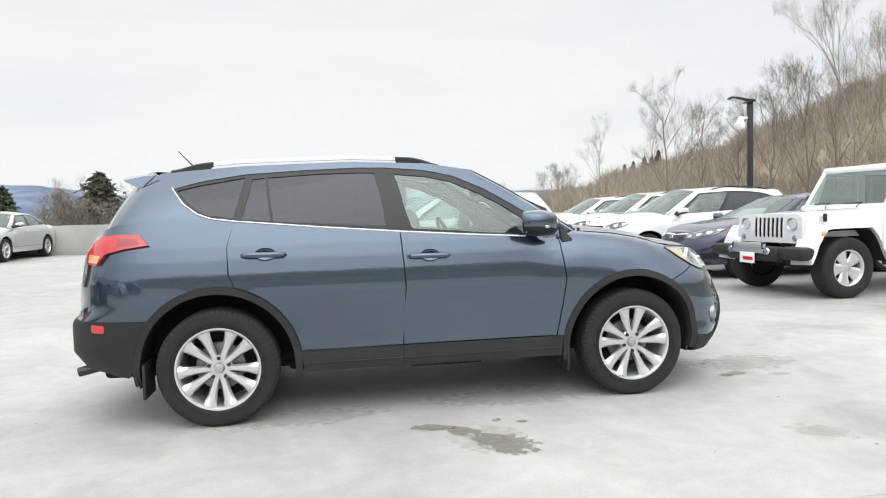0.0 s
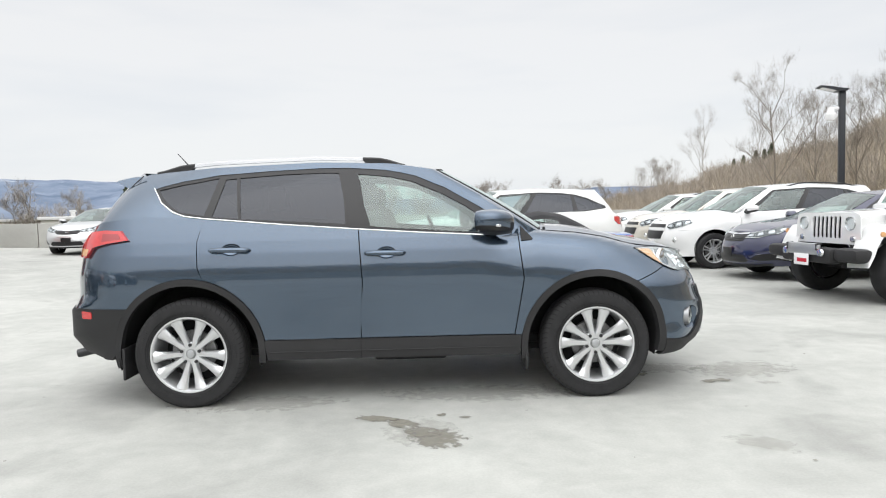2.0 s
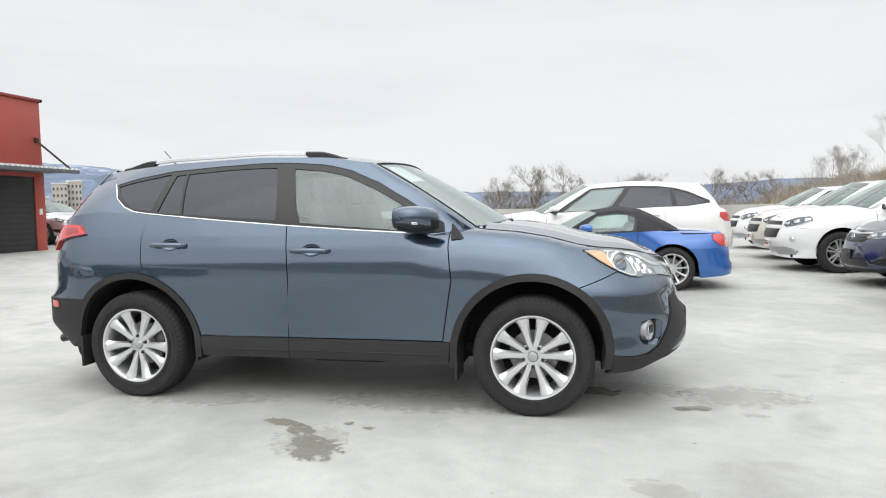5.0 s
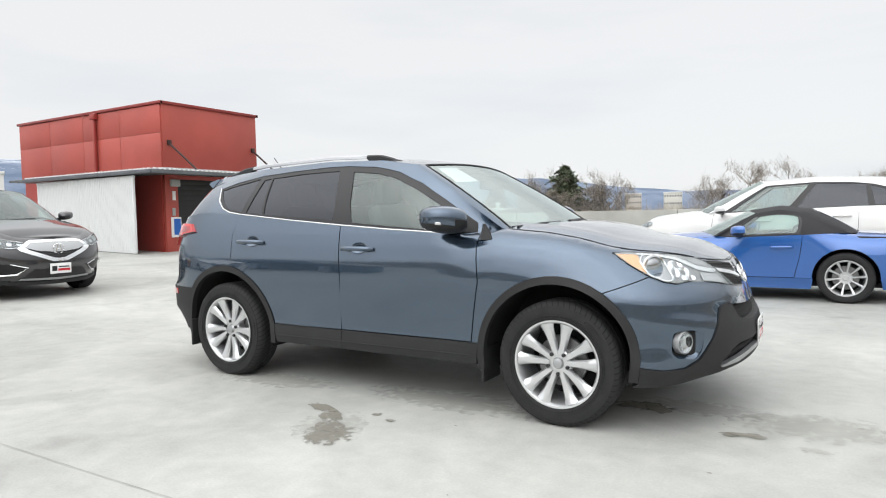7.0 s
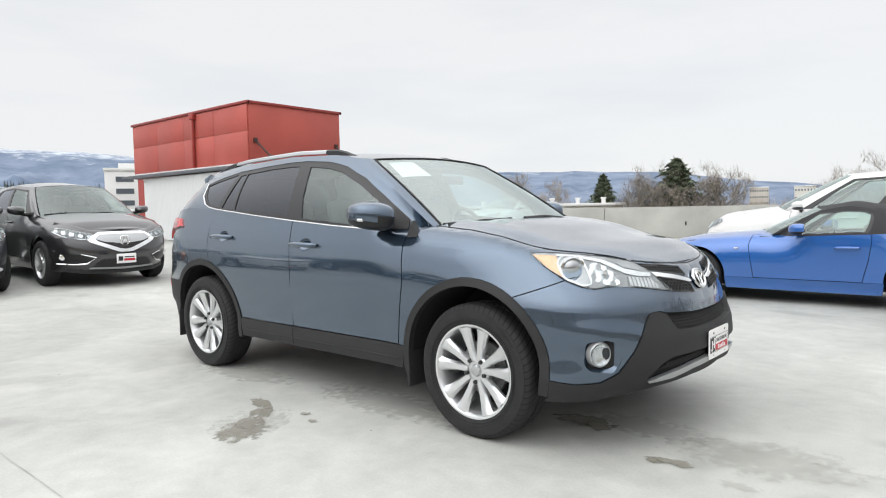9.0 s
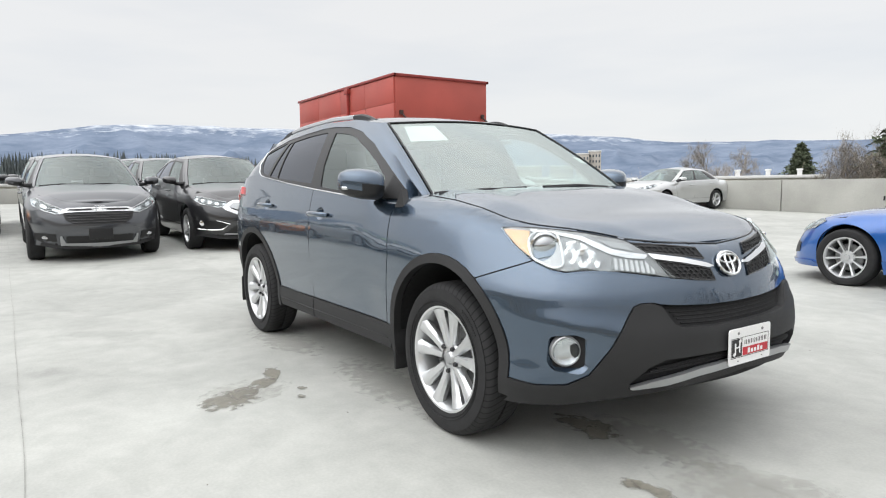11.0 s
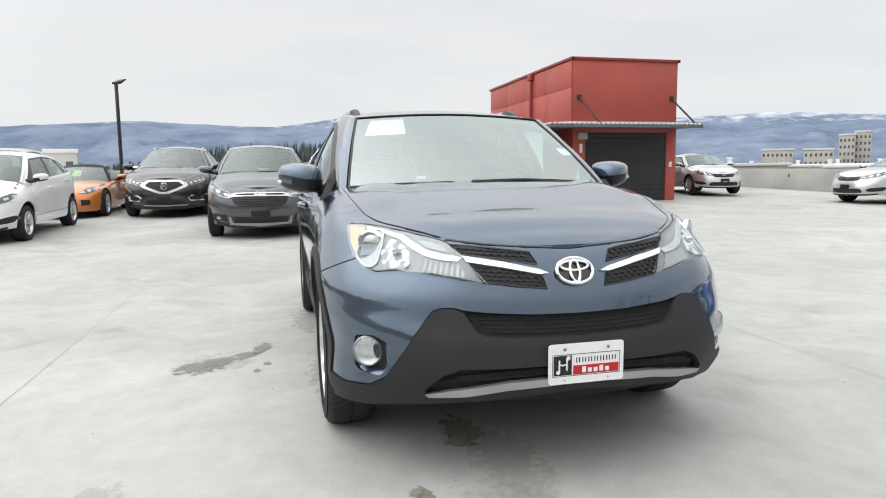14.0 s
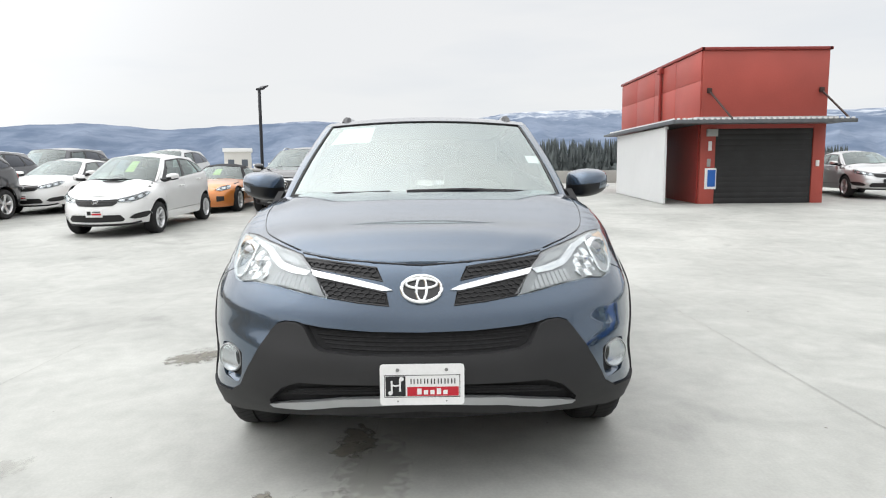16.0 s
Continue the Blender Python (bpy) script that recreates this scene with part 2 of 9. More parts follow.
class Body:
    """Lower body of a car. u runs round the left half of the plan outline from the nose to the tail, z is the height."""

    def __init__(self, sp):
        self.sp = sp
        xf, xr, w = sp["xf"], sp["xr"], sp["w"]
        x0f, x0r = sp["x0f"], sp["x0r"]
        th = np.linspace(0, math.pi / 2, 240)
        fx = x0f + (xf - x0f) * np.cos(th) ** (2 / sp["nf"])
        fy = w * np.sin(th) ** (2 / sp["nf"])
        rx = x0r + (xr - x0r) * np.cos(th[::-1]) ** (2 / sp["nr"])
        ry = w * np.sin(th[::-1]) ** (2 / sp["nr"])
        sx = np.linspace(x0f, x0r, 120)[1:-1]
        xs, ys = np.r_[fx, sx, rx], np.r_[fy, np.full_like(sx, w), ry]
        arc = np.r_[0, np.cumsum(np.hypot(np.diff(xs), np.diff(ys)))]
        self.length = arc[-1]
        self.u = np.linspace(0, self.length, 700)
        self.x, self.y = np.interp(self.u, arc, xs), np.interp(self.u, arc, ys)
        tx, ty = np.gradient(self.x), np.gradient(self.y)
        ln = np.hypot(tx, ty)
        nx, ny = ty / ln, -tx / ln
        k = np.ones(25) / 25
        nx = np.convolve(np.r_[np.full(12, 1.0), nx, np.full(12, -1.0)], k, "valid")
        ny = np.convolve(np.r_[-ny[12:0:-1], ny, -ny[-2:-14:-1]], k, "valid")
        ln = np.hypot(nx, ny)
        self.nx, self.ny = nx / ln, ny / ln
        self.mid = len(self.u) // 2
        self.tu, self.tz = [], []
        for kind, c, z in sp["top"]:
            self.tu.append(self.at(kind, c))
            self.tz.append(z)

    def at(self, kind, c):
        """u of a place on the outline: by y at the front or rear, by x along the side."""
        if kind == "u":
            return float(c)
        if kind == "f":
            n = int(np.argmax(self.y > self.sp["w"] - 1e-4))
            return float(np.interp(c, self.y[:n + 1], self.u[:n + 1]))
        if kind == "r":
            n = len(self.y) - 1 - int(np.argmax(self.y[::-1] > self.sp["w"] - 1e-4))
            return float(np.interp(c, self.y[n:][::-1], self.u[n:][::-1]))
        return float(np.interp(-c, -self.x, self.u))

    def s(self, *xz):
        return [(self.at("s", x), z) for x, z in xz]

    def f(self, *yz):
        return [(self.at("f", y), z) for y, z in yz]

    def r(self, *yz):
        return [(self.at("r", y), z) for y, z in yz]

    def ztop(self, u):
        return np.interp(u, self.tu, self.tz)

    def top(self, u0, u1, n=14, down=0.0):
        return [(float(q), float(self.ztop(q)) - down) for q in np.linspace(u0, u1, n)]

    def dip(self, u, z):
        """How far the surface lies inside the outline."""
        sp = self.sp
        x, nx = np.interp(u, self.u, self.x), np.interp(u, self.u, self.nx)
        below = self.ztop(u) - z
        door = np.interp(z, *sp["door"])
        fender = np.interp(below, *sp["fender"]) + np.interp(z, [0.2, 0.3, 0.45, 0.6], [0.05, 0.02, 0.01, 0])
        front = np.interp(below, *sp["front"])
        rear = np.interp(below, *sp["rear"])
        k = sstep(sp["xcowl"] - 0.45, sp["xcowl"], x)
        side = lerp(door, fender, k)
        if sp.get("deck"):
            side = lerp(side, fender, 1 - sstep(sp["xdeck"], sp["xdeck"] + 0.4, x))
        wf = sstep(0.12, 0.88, nx)
        wb = sstep(0.0, 1.0, nx)
        d = lerp(side, front, wf) - sp.get("corner", 0.0) * np.sqrt(4 * wb * (1 - wb)) * (1 - sstep(*sp.get("corner_z", (0.62, 0.80)), z))
        d = d - sp.get("flare", 0.0) * np.exp(-((x - 1.5) / 0.36) ** 2) * (1 - sstep(0.80, 0.98, z))
        d = d - sp.get("foot", 0.0) * np.exp(-((u - 0.98) / 0.20) ** 2) * (1 - sstep(0.33, 0.52, z))
        return lerp(d, rear, sstep(0.12, 0.88, -nx))

    def p(self, u, z, off=0.0, side=1):
        """The place of (u, z), off metres proud of the surface."""
        d = self.dip(u, z) - off
        nx, ny = np.interp(u, self.u, self.nx), np.interp(u, self.u, self.ny)
        x = np.interp(u, self.u, self.x) - nx * d
        y = np.interp(u, self.u, self.y) - ny * d
        if np.ndim(u):
            return x, side * y, np.asarray(z, float)
        return (float(x), float(side * y), float(z))


def gauss(a, n):
    k = np.hanning(2 * n + 3)[1:-1]
    k /= k.sum()
    pad = np.r_[2 * a[0] - a[n:0:-1], a, 2 * a[-1] - a[-2:-n - 2:-1]]
    return np.convolve(pad, k, "valid")


class Cabin:
    """Upper body: ruled from the belt outline to the roof outline, with rounded pillars. q from 0 (front middle) to 1 (rear middle), t from belt to roof."""

    def __init__(self, body, sp):
        self.sp = sp
        n = 601
        self.q = np.linspace(0, 1, n)
        qa, qd = 0.26, 0.80
        self.qa, self.qd = qa, qd
        q = self.q
        bx, by = np.zeros(n), np.zeros(n)
        tx, ty = np.zeros(n), np.zeros(n)
        (bfx, bcx, bcy), (tfx, tcx, tcy) = sp["base_f"], sp["roof_f"]
        (brx, bdx, bdy), (trx, tdx, tdy) = sp["base_r"], sp["roof_r"]
        fr, rr, sd = q <= qa, q >= qd, (q > qa) & (q < qd)
        k = q[fr] / qa
        by[fr], bx[fr] = bcy * k, lerp(bfx, bcx, k ** 2.2)
        ty[fr], tx[fr] = tcy * k, lerp(tfx, tcx, k ** 2.2)
        k = (1 - q[rr]) / (1 - qd)
        by[rr], bx[rr] = bdy * k, lerp(brx, bdx, k ** 2.4)
        ty[rr], tx[rr] = tdy * k, lerp(trx, tdx, k ** 2.4)
        k = (q[sd] - qa) / (qd - qa)
        bx[sd], tx[sd] = lerp(bcx, bdx, k), lerp(tcx, tdx, k)
        by[sd] = [abs(body.p(body.at("s", x), float(body.ztop(body.at("s", x))))[1]) - 0.006 for x in bx[sd]]
        ty[sd] = lerp(tcy, tdy, k) + sp["roof_bow"] * 4 * k * (1 - k)
        g = sp.get("pillar", 9)
        self.bx, self.by = gauss(bx, 5), gauss(by, 5)
        self.tx, self.ty = gauss(tx, g), gauss(ty, g)
        self.by[0] = self.by[-1] = self.ty[0] = self.ty[-1] = 0
        self.bz = np.array([float(np.interp(x, *sp["belt"])) for x in self.bx])
        fc = np.clip(1 - q / qa, 0, 1)
        self.bz += fc * sp["cowl_rise"]
        self.tz = np.array([float(np.interp(x, *sp["cant"])) for x in self.tx])
        self.tz += np.clip(1 - (self.ty / max(tcy, 0.01)) ** 2, 0, 1) * sp["dome"] * (fr | rr)
        dx, dy = np.gradient(self.bx), np.gradient(self.by)
        ln = np.hypot(dx, dy)
        self.nx, self.ny = gauss(dy / ln, 14), gauss(-dx / ln, 14)
        self.grid_q, self.grid_t = np.linspace(0.16, 0.9, 260), np.linspace(0, 1, 60)
        qq, tt = np.meshgrid(self.grid_q, self.grid_t)
        self.gx, _, self.gz = self.arr(qq.ravel(), tt.ravel())
        self.gq, self.gt = qq.ravel(), tt.ravel()

    def arr(self, q, t, off=0.0):
        f = lambda a: np.interp(q, self.q, a)
        bow = self.sp["bow"] * 4 * t * (1 - t) + off
        x = lerp(f(self.bx), f(self.tx), t) + f(self.nx) * bow
        y = lerp(f(self.by), f(self.ty), t) + f(self.ny) * bow
        z = lerp(f(self.bz), f(self.tz), t) + 0.25 * off
        return x, y, z

    def p(self, q, t, off=0.0, side=1):
        x, y, z = self.arr(q, t, off)
        if np.ndim(q):
            return x, side * y, z
        return (float(x), float(side * y), float(z))

    def s(self, *xz):
        """(q, t) of places given by x and height, on the side."""
        out = []
        for x, z in xz:
            m = self.gq > self.qa * 0.9
            d = (self.gx - x) ** 2 + (self.gz - z) ** 2 + 10 * (~m)
            i = int(np.argmin(d))
            q, t = self.gq[i], self.gt[i]
            for _ in range(6):
                x0, _, z0 = self.arr(q, t)
                xq, _, zq = self.arr(q + 1e-3, t)
                xt, _, zt = self.arr(q, t + 1e-3)
                a = np.array([[xq - x0, xt - x0], [zq - z0, zt - z0]]) * 1e3
                st = np.linalg.lstsq(a, np.array([x - x0, z - z0]), rcond=None)[0]
                q, t = float(np.clip(q + np.clip(st[0], -0.02, 0.02), 0.1, 0.95)), float(np.clip(t + np.clip(st[1], -0.1, 0.1), 0, 1))
            out.append((q, t))
        return out


def arc_pts(cx, cz, r, a0, a1, n=16, rz=None):
    return [(cx + r * math.cos(radians(a)), cz + (rz or r) * math.sin(radians(a))) for a in np.linspace(a0, a1, n)]


def arch_front(cx, cz, r, a0, a1, n=16, tuck=0.062):
    """A wheel arch whose forward foot draws in towards the tyre."""
    out = []
    for a in np.linspace(a0, a1, n):
        k = r - (tuck * (1 - math.sin(radians(max(a, 0)))) ** 1.2 if a < 90 else 0)
        out.append((cx + k * math.cos(radians(a)), cz + k * math.sin(radians(a))))
    return out


# the blue-grey crossover that everything turns round
CROSS = dict(
    xf=2.27, xr=-2.30, w=0.935, x0f=1.15, x0r=-1.45, nf=2.5, nr=3.1, xcowl=1.0,
    top=[("u", 0, 0.893), ("u", 0.35, 0.912), ("u", 0.575, 0.931), ("u", 0.72, 0.955), ("u", 0.86, 0.971), ("u", 1.06, 0.986), ("u", 1.2, 1.006), ("s", 1.45, 1.052), ("s", 1.25, 1.085), ("s", 0.95, 1.112), ("s", 0.75, 1.075), ("s", 0.59, 1.078), ("s", -0.23, 1.14), ("s", -1.215, 1.222), ("s", -1.6, 1.255), ("s", -1.95, 1.22), ("r", 0.7, 1.16), ("r", 0, 1.10)],
    door=([0.2, 0.28, 0.36, 0.45, 0.6, 0.72, 0.80, 0.90, 1.0, 1.08, 1.16, 1.26], [0.08, 0.045, 0.035, 0.040, 0.024, 0.010, 0.004, 0.008, 0.022, 0.042, 0.066, 0.098]),
    fender=([0, 0.008, 0.02, 0.045, 0.09, 0.16, 0.25, 0.35, 0.5, 0.9], [0.175, 0.142, 0.112, 0.080, 0.046, 0.020, 0.004, 0.0, 0.004, 0.02]),
    front=([0, 0.012, 0.03, 0.06, 0.12, 0.19, 0.24, 0.30, 0.36, 0.44, 0.50, 0.56, 0.62, 0.70], [0.165, 0.148, 0.134, 0.116, 0.088, 0.060, 0.045, 0.030, 0.008, 0.0, 0.005, 0.02, 0.05, 0.12]),
    rear=([0, 0.1, 0.3, 0.44, 0.48, 0.52, 0.7, 0.82, 0.95], [0.15, 0.09, 0.05, 0.045, 0.03, 0.0, 0.0, 0.08, 0.22]),
    base_f=(1.11, 0.975, 0.80), roof_f=(0.345, 0.285, 0.650), base_r=(-2.11, -1.955, 0.74), roof_r=(-1.86, -1.71, 0.55), roof_bow=0.035, bow=0.028, dome=0.041,
    belt=([-2.2, -1.9, -1.6, -1.215, -0.23, 0.59, 0.75, 0.95, 1.3], [1.14, 1.20, 1.252, 1.219, 1.137, 1.075, 1.072, 1.10, 1.10]), cowl_rise=0.03,
    cant=([-1.95, -1.75, -1.2, -0.5, 0.0, 0.27, 0.45], [1.520, 1.540, 1.580, 1.598, 1.580, 1.538, 1.505]),
    corner=0.062, corner_z=(0.70, 0.93), foot=0.045, flare=0.004, wb=2.66, tyre=0.358, rim=0.245, tread=0.225, track=0.806)


from mathutils.geometry import delaunay_2d_cdt


# ---- mesh helpers: a shape is (verts, faces) ----
def part(name, g, material, parent=None, label="", smooth=40, kind=""):
    """Links a shape (or a bmesh) as one mesh object under a thing or a part."""
    me = bpy.data.meshes.new(name)
    if isinstance(g, bmesh.types.BMesh):
        g.to_mesh(me)
        g.free()
    else:
        me.from_pydata([tuple(v) for v in g[0]], [], g[1])
        me.validate()
    me.materials.append(material)
    if smooth:
        me.shade_smooth()
        me.set_sharp_from_angle(angle=radians(smooth))
    ob = new(name, me)
    if parent is not None:
        ob.parent = parent
    if label or kind:
        tagged(ob, label=label, kind=kind)
    return ob


def thing(name, label, category, m=None, group="", kind=""):
    ob = new(name)
    ob.empty_display_size = 0.2
    if m is not None:
        ob.matrix_basis = m
    return tagged(ob, label, category, group, kind)


def join(*gs):
    vs, fs = [], []
    for v, f in gs:
        k = len(vs)
        vs += list(v)
        fs += [tuple(i + k for i in q) for q in f]
    return vs, fs


def moved(g, m):
    return [tuple(m @ Vector(v)) for v in g[0]], list(g[1])


def mirrored(g):
    return [(x, -y, z) for x, y, z in g[0]], [tuple(reversed(f)) for f in g[1]]


def rbox(sx, sy, sz, r=0.01, at=(0, 0, 0), seg=2):
    """A box with rounded edges, its middle at at."""
    bm = bmesh.new()
    bmesh.ops.create_cube(bm, size=1, matrix=Matrix.Translation(at) @ Matrix.Diagonal((sx, sy, sz, 1)))
    if r > 0:
        bmesh.ops.bevel(bm, geom=bm.edges[:], offset=min(r, 0.49 * min(sx, sy, sz)), segments=seg, affect="EDGES", profile=0.5)
    bm.verts.index_update()
    g = [tuple(v.co) for v in bm.verts], [tuple(v.index for v in f.verts) for f in bm.faces]
    bm.free()
    return g


def tube(path, r, n=8, close=False):
    """A round bar along a path; r may be a list."""
    path = [Vector(p) for p in path]
    k = len(path)
    rs = r if isinstance(r, (list, tuple)) else [r] * k
    vs, fs = [], []
    up = Vector((0.123, 0.21, 0.97))
    for i, p in enumerate(path):
        a, b = (path[i - 1] if i or close else p), (path[(i + 1) % k] if i < k - 1 or close else p)
        d = (b - a).normalized()
        e1 = d.cross(up)
        if e1.length < 0.05:
            e1 = d.cross(Vector((1, 0, 0)))
        e1.normalize()
        e2 = d.cross(e1)
        for j in range(n):
            w = 2 * math.pi * j / n
            vs.append(tuple(p + rs[i] * (math.cos(w) * e1 + math.sin(w) * e2)))
    for i in range(k if close else k - 1):
        for j in range(n):
            a, b = i * n + j, i * n + (j + 1) % n
            c, d = ((i + 1) % k) * n + (j + 1) % n, ((i + 1) % k) * n + j
            fs.append((a, d, c, b))
    if not close:
        fs.append(tuple(range(n)))
        fs.append(tuple(reversed(range((k - 1) * n, k * n))))
    return vs, fs


def lathe(prof, n=48, cap=False):
    """Turns (radius, y) points round the y axis."""
    vs, fs = [], []
    for r, y in prof:
        for j in range(n):
            w = 2 * math.pi * j / n
            vs.append((r * math.cos(w), y, r * math.sin(w)))
    for i in range(len(prof) - 1):
        for j in range(n):
            a, b = i * n + j, i * n + (j + 1) % n
            fs.append((a, a + n, b + n, b))
    if cap:
        fs.append(tuple(range(n)))
        fs.append(tuple(reversed(range((len(prof) - 1) * n, len(prof) * n))))
    return vs, fs


def slab(poly, y0, y1):
    """A polygon in x and z, thick from y0 to y1."""
    n = len(poly)
    vs = [(x, y0, z) for x, z in poly] + [(x, y1, z) for x, z in poly]
    fs = [tuple(range(n)), tuple(reversed(range(n, 2 * n)))]
    fs += [(i, n + i, n + (i + 1) % n, (i + 1) % n) for i in range(n)]
    return vs, fs


def area2(p):
    return sum(p[i - 1][0] * p[i][1] - p[i][0] * p[i - 1][1] for i in range(len(p))) / 2


def in_poly(px, py, poly):
    """Which of the points lie inside a polygon."""
    c = np.zeros(len(px), bool)
    for i in range(len(poly)):
        (ax, ay), (bx, by) = poly[i - 1], poly[i]
        if ay != by:
            c ^= ((ay > py) != (by > py)) & (px < (bx - ax) * (py - ay) / (by - ay) + ax)
    return c


def lay(f, ab, off, side):
    """Places of many surface points."""
    try:
        x, y, z = f(np.array([p[0] for p in ab]), np.array([p[1] for p in ab]), off, side)
        return list(zip(x.tolist(), y.tolist(), z.tolist()))
    except (TypeError, ValueError):
        return [f(a, b, off, side) for a, b in ab]


def sheet(poly, f, da, db, off=0.0, flange=0.012, side=1, lines=(), holes=()):
    """A curved panel: the polygon in surface coordinates, cut into small faces and laid on the surface f, with its edge turned inwards."""
    loops = []
    for lp in (poly, *holes):
        q = [(a / da, b / db) for a, b in lp]
        out = []
        for i in range(len(q)):
            (x0, y0), (x1, y1) = q[i], q[(i + 1) % len(q)]
            n = max(1, int(math.ceil(math.hypot(x1 - x0, y1 - y0) / 1.1)))
            out += [(x0 + (x1 - x0) * k / n, y0 + (y1 - y0) * k / n) for k in range(n)]
        loops.append(out)
    pts, edges = [], []
    for lp in loops:
        k = len(pts)
        pts += lp
        edges += [(k + i, k + (i + 1) % len(lp)) for i in range(len(lp))]
    arr = np.array(pts)
    lo, hi = arr.min(0), arr.max(0)
    ys = sorted([float(v) for v in np.arange(lo[1] + 0.5, hi[1], 1.0)] + [b / db for b in lines if lo[1] < b / db < hi[1]])
    gx, gy = np.meshgrid(np.arange(lo[0] + 0.5, hi[0], 1.0), ys)
    gx, gy = gx.ravel(), gy.ravel()
    keep = in_poly(gx, gy, loops[0])
    for lp in loops[1:]:
        keep &= ~in_poly(gx, gy, lp)
    gx, gy = gx[keep], gy[keep]
    if len(gx):
        far = np.full(len(gx), 9.0)
        for i, j in edges:
            (x0, y0), (x1, y1) = pts[i], pts[j]
            dx, dy = x1 - x0, y1 - y0
            t = np.clip(((gx - x0) * dx + (gy - y0) * dy) / (dx * dx + dy * dy + 1e-12), 0, 1)
            far = np.minimum(far, np.hypot(gx - x0 - t * dx, gy - y0 - t * dy))
        pts += [(float(x), float(y)) for x, y in zip(gx[far > 0.3], gy[far > 0.3])]
    res = delaunay_2d_cdt([Vector(p) for p in pts], edges, [], 0, 1e-6)
    vv, tris = res[0], res[2]
    vx, vy = np.array([v.x for v in vv]), np.array([v.y for v in vv])
    tri = np.array([t for t in tris if len(t) == 3])
    cx, cy = vx[tri].mean(1), vy[tri].mean(1)
    keep = in_poly(cx, cy, loops[0])
    for lp in loops[1:]:
        keep &= ~in_poly(cx, cy, lp)
    ar = (vx[tri[:, 1]] - vx[tri[:, 0]]) * (vy[tri[:, 2]] - vy[tri[:, 0]]) - (vx[tri[:, 2]] - vx[tri[:, 0]]) * (vy[tri[:, 1]] - vy[tri[:, 0]])
    tri = tri[keep & (np.abs(ar) > 1e-7)]
    ar = ar[keep & (np.abs(ar) > 1e-7)]
    faces = [tuple(int(i) for i in (t if w > 0 else t[::-1])) for t, w in zip(tri, ar)]
    ab = [(float(x) * da, float(y) * db) for x, y in zip(vx, vy)]
    used = sorted({i for t in faces for i in t})
    new_id = {o: n for n, o in enumerate(used)}
    faces = [tuple(new_id[i] for i in t) for t in faces]
    ab = [ab[i] for i in used]
    verts = lay(f, ab, off, side)
    if flange:
        es = {}
        for fc in faces:
            for k in range(3):
                es[(fc[k - 1], fc[k])] = 1
        rim = [(a, b) for (a, b) in es if (b, a) not in es]
        ids = sorted({v for e in rim for v in e})
        low = {v: len(verts) + k for k, v in enumerate(ids)}
        verts += lay(f, [ab[v] for v in ids], off - flange, side)
        extra = [(b, a, low[a], low[b]) for a, b in rim]
        faces = faces + extra
    if side < 0:
        faces = [tuple(reversed(q)) for q in faces]
    return verts, faces


def rounded(poly, r, n=4):
    """Rounds the corners of a polygon."""
    out = []
    k = len(poly)
    for i in range(k):
        p0, p, p1 = Vector(poly[i - 1]), Vector(poly[i]), Vector(poly[(i + 1) % k])
        a, b = (p0 - p), (p1 - p)
        d = min(r, 0.45 * a.length, 0.45 * b.length)
        s, e = p + a.normalized() * d, p + b.normalized() * d
        for m in range(n + 1):
            t = m / n
            out.append(tuple((1 - t) ** 2 * s + 2 * t * (1 - t) * p + t * t * e))
    return out


def grown(poly, d):
    """The polygon with its edges moved outwards by d."""
    if area2(poly) < 0:
        poly = poly[::-1]
    out = []
    k = len(poly)
    for i in range(k):
        p0, p, p1 = Vector(poly[i - 1]), Vector(poly[i]), Vector(poly[(i + 1) % k])
        n = Vector((p1.y - p0.y, p0.x - p1.x))
        n.normalize()
        out.append(tuple(p + n * d))
    return out


def text_part(name, words, size, material, parent, m, label="", depth=0.0006, width=None):
    """Raised lettering in the built-in font, facing its local +z."""
    cu = bpy.data.curves.new(name, "FONT")
    cu.body, cu.size, cu.extrude, cu.align_x, cu.align_y = words, size, depth, "CENTER", "CENTER"
    tmp = bpy.data.objects.new(name, cu)
    scene.collection.objects.link(tmp)
    bpy.context.view_layer.update()
    me = bpy.data.meshes.new_from_object(tmp.evaluated_get(bpy.context.evaluated_depsgraph_get()))
    bpy.data.objects.remove(tmp)
    if width:
        xs = [v.co.x for v in me.vertices]
        k = width / (max(xs) - min(xs))
        for v in me.vertices:
            v.co.x *= k
    me.materials.clear()
    me.materials.append(material)
    ob = new(name, me)
    ob.parent = parent
    ob.matrix_basis = m
    if label:
        tagged(ob, label)
    return ob


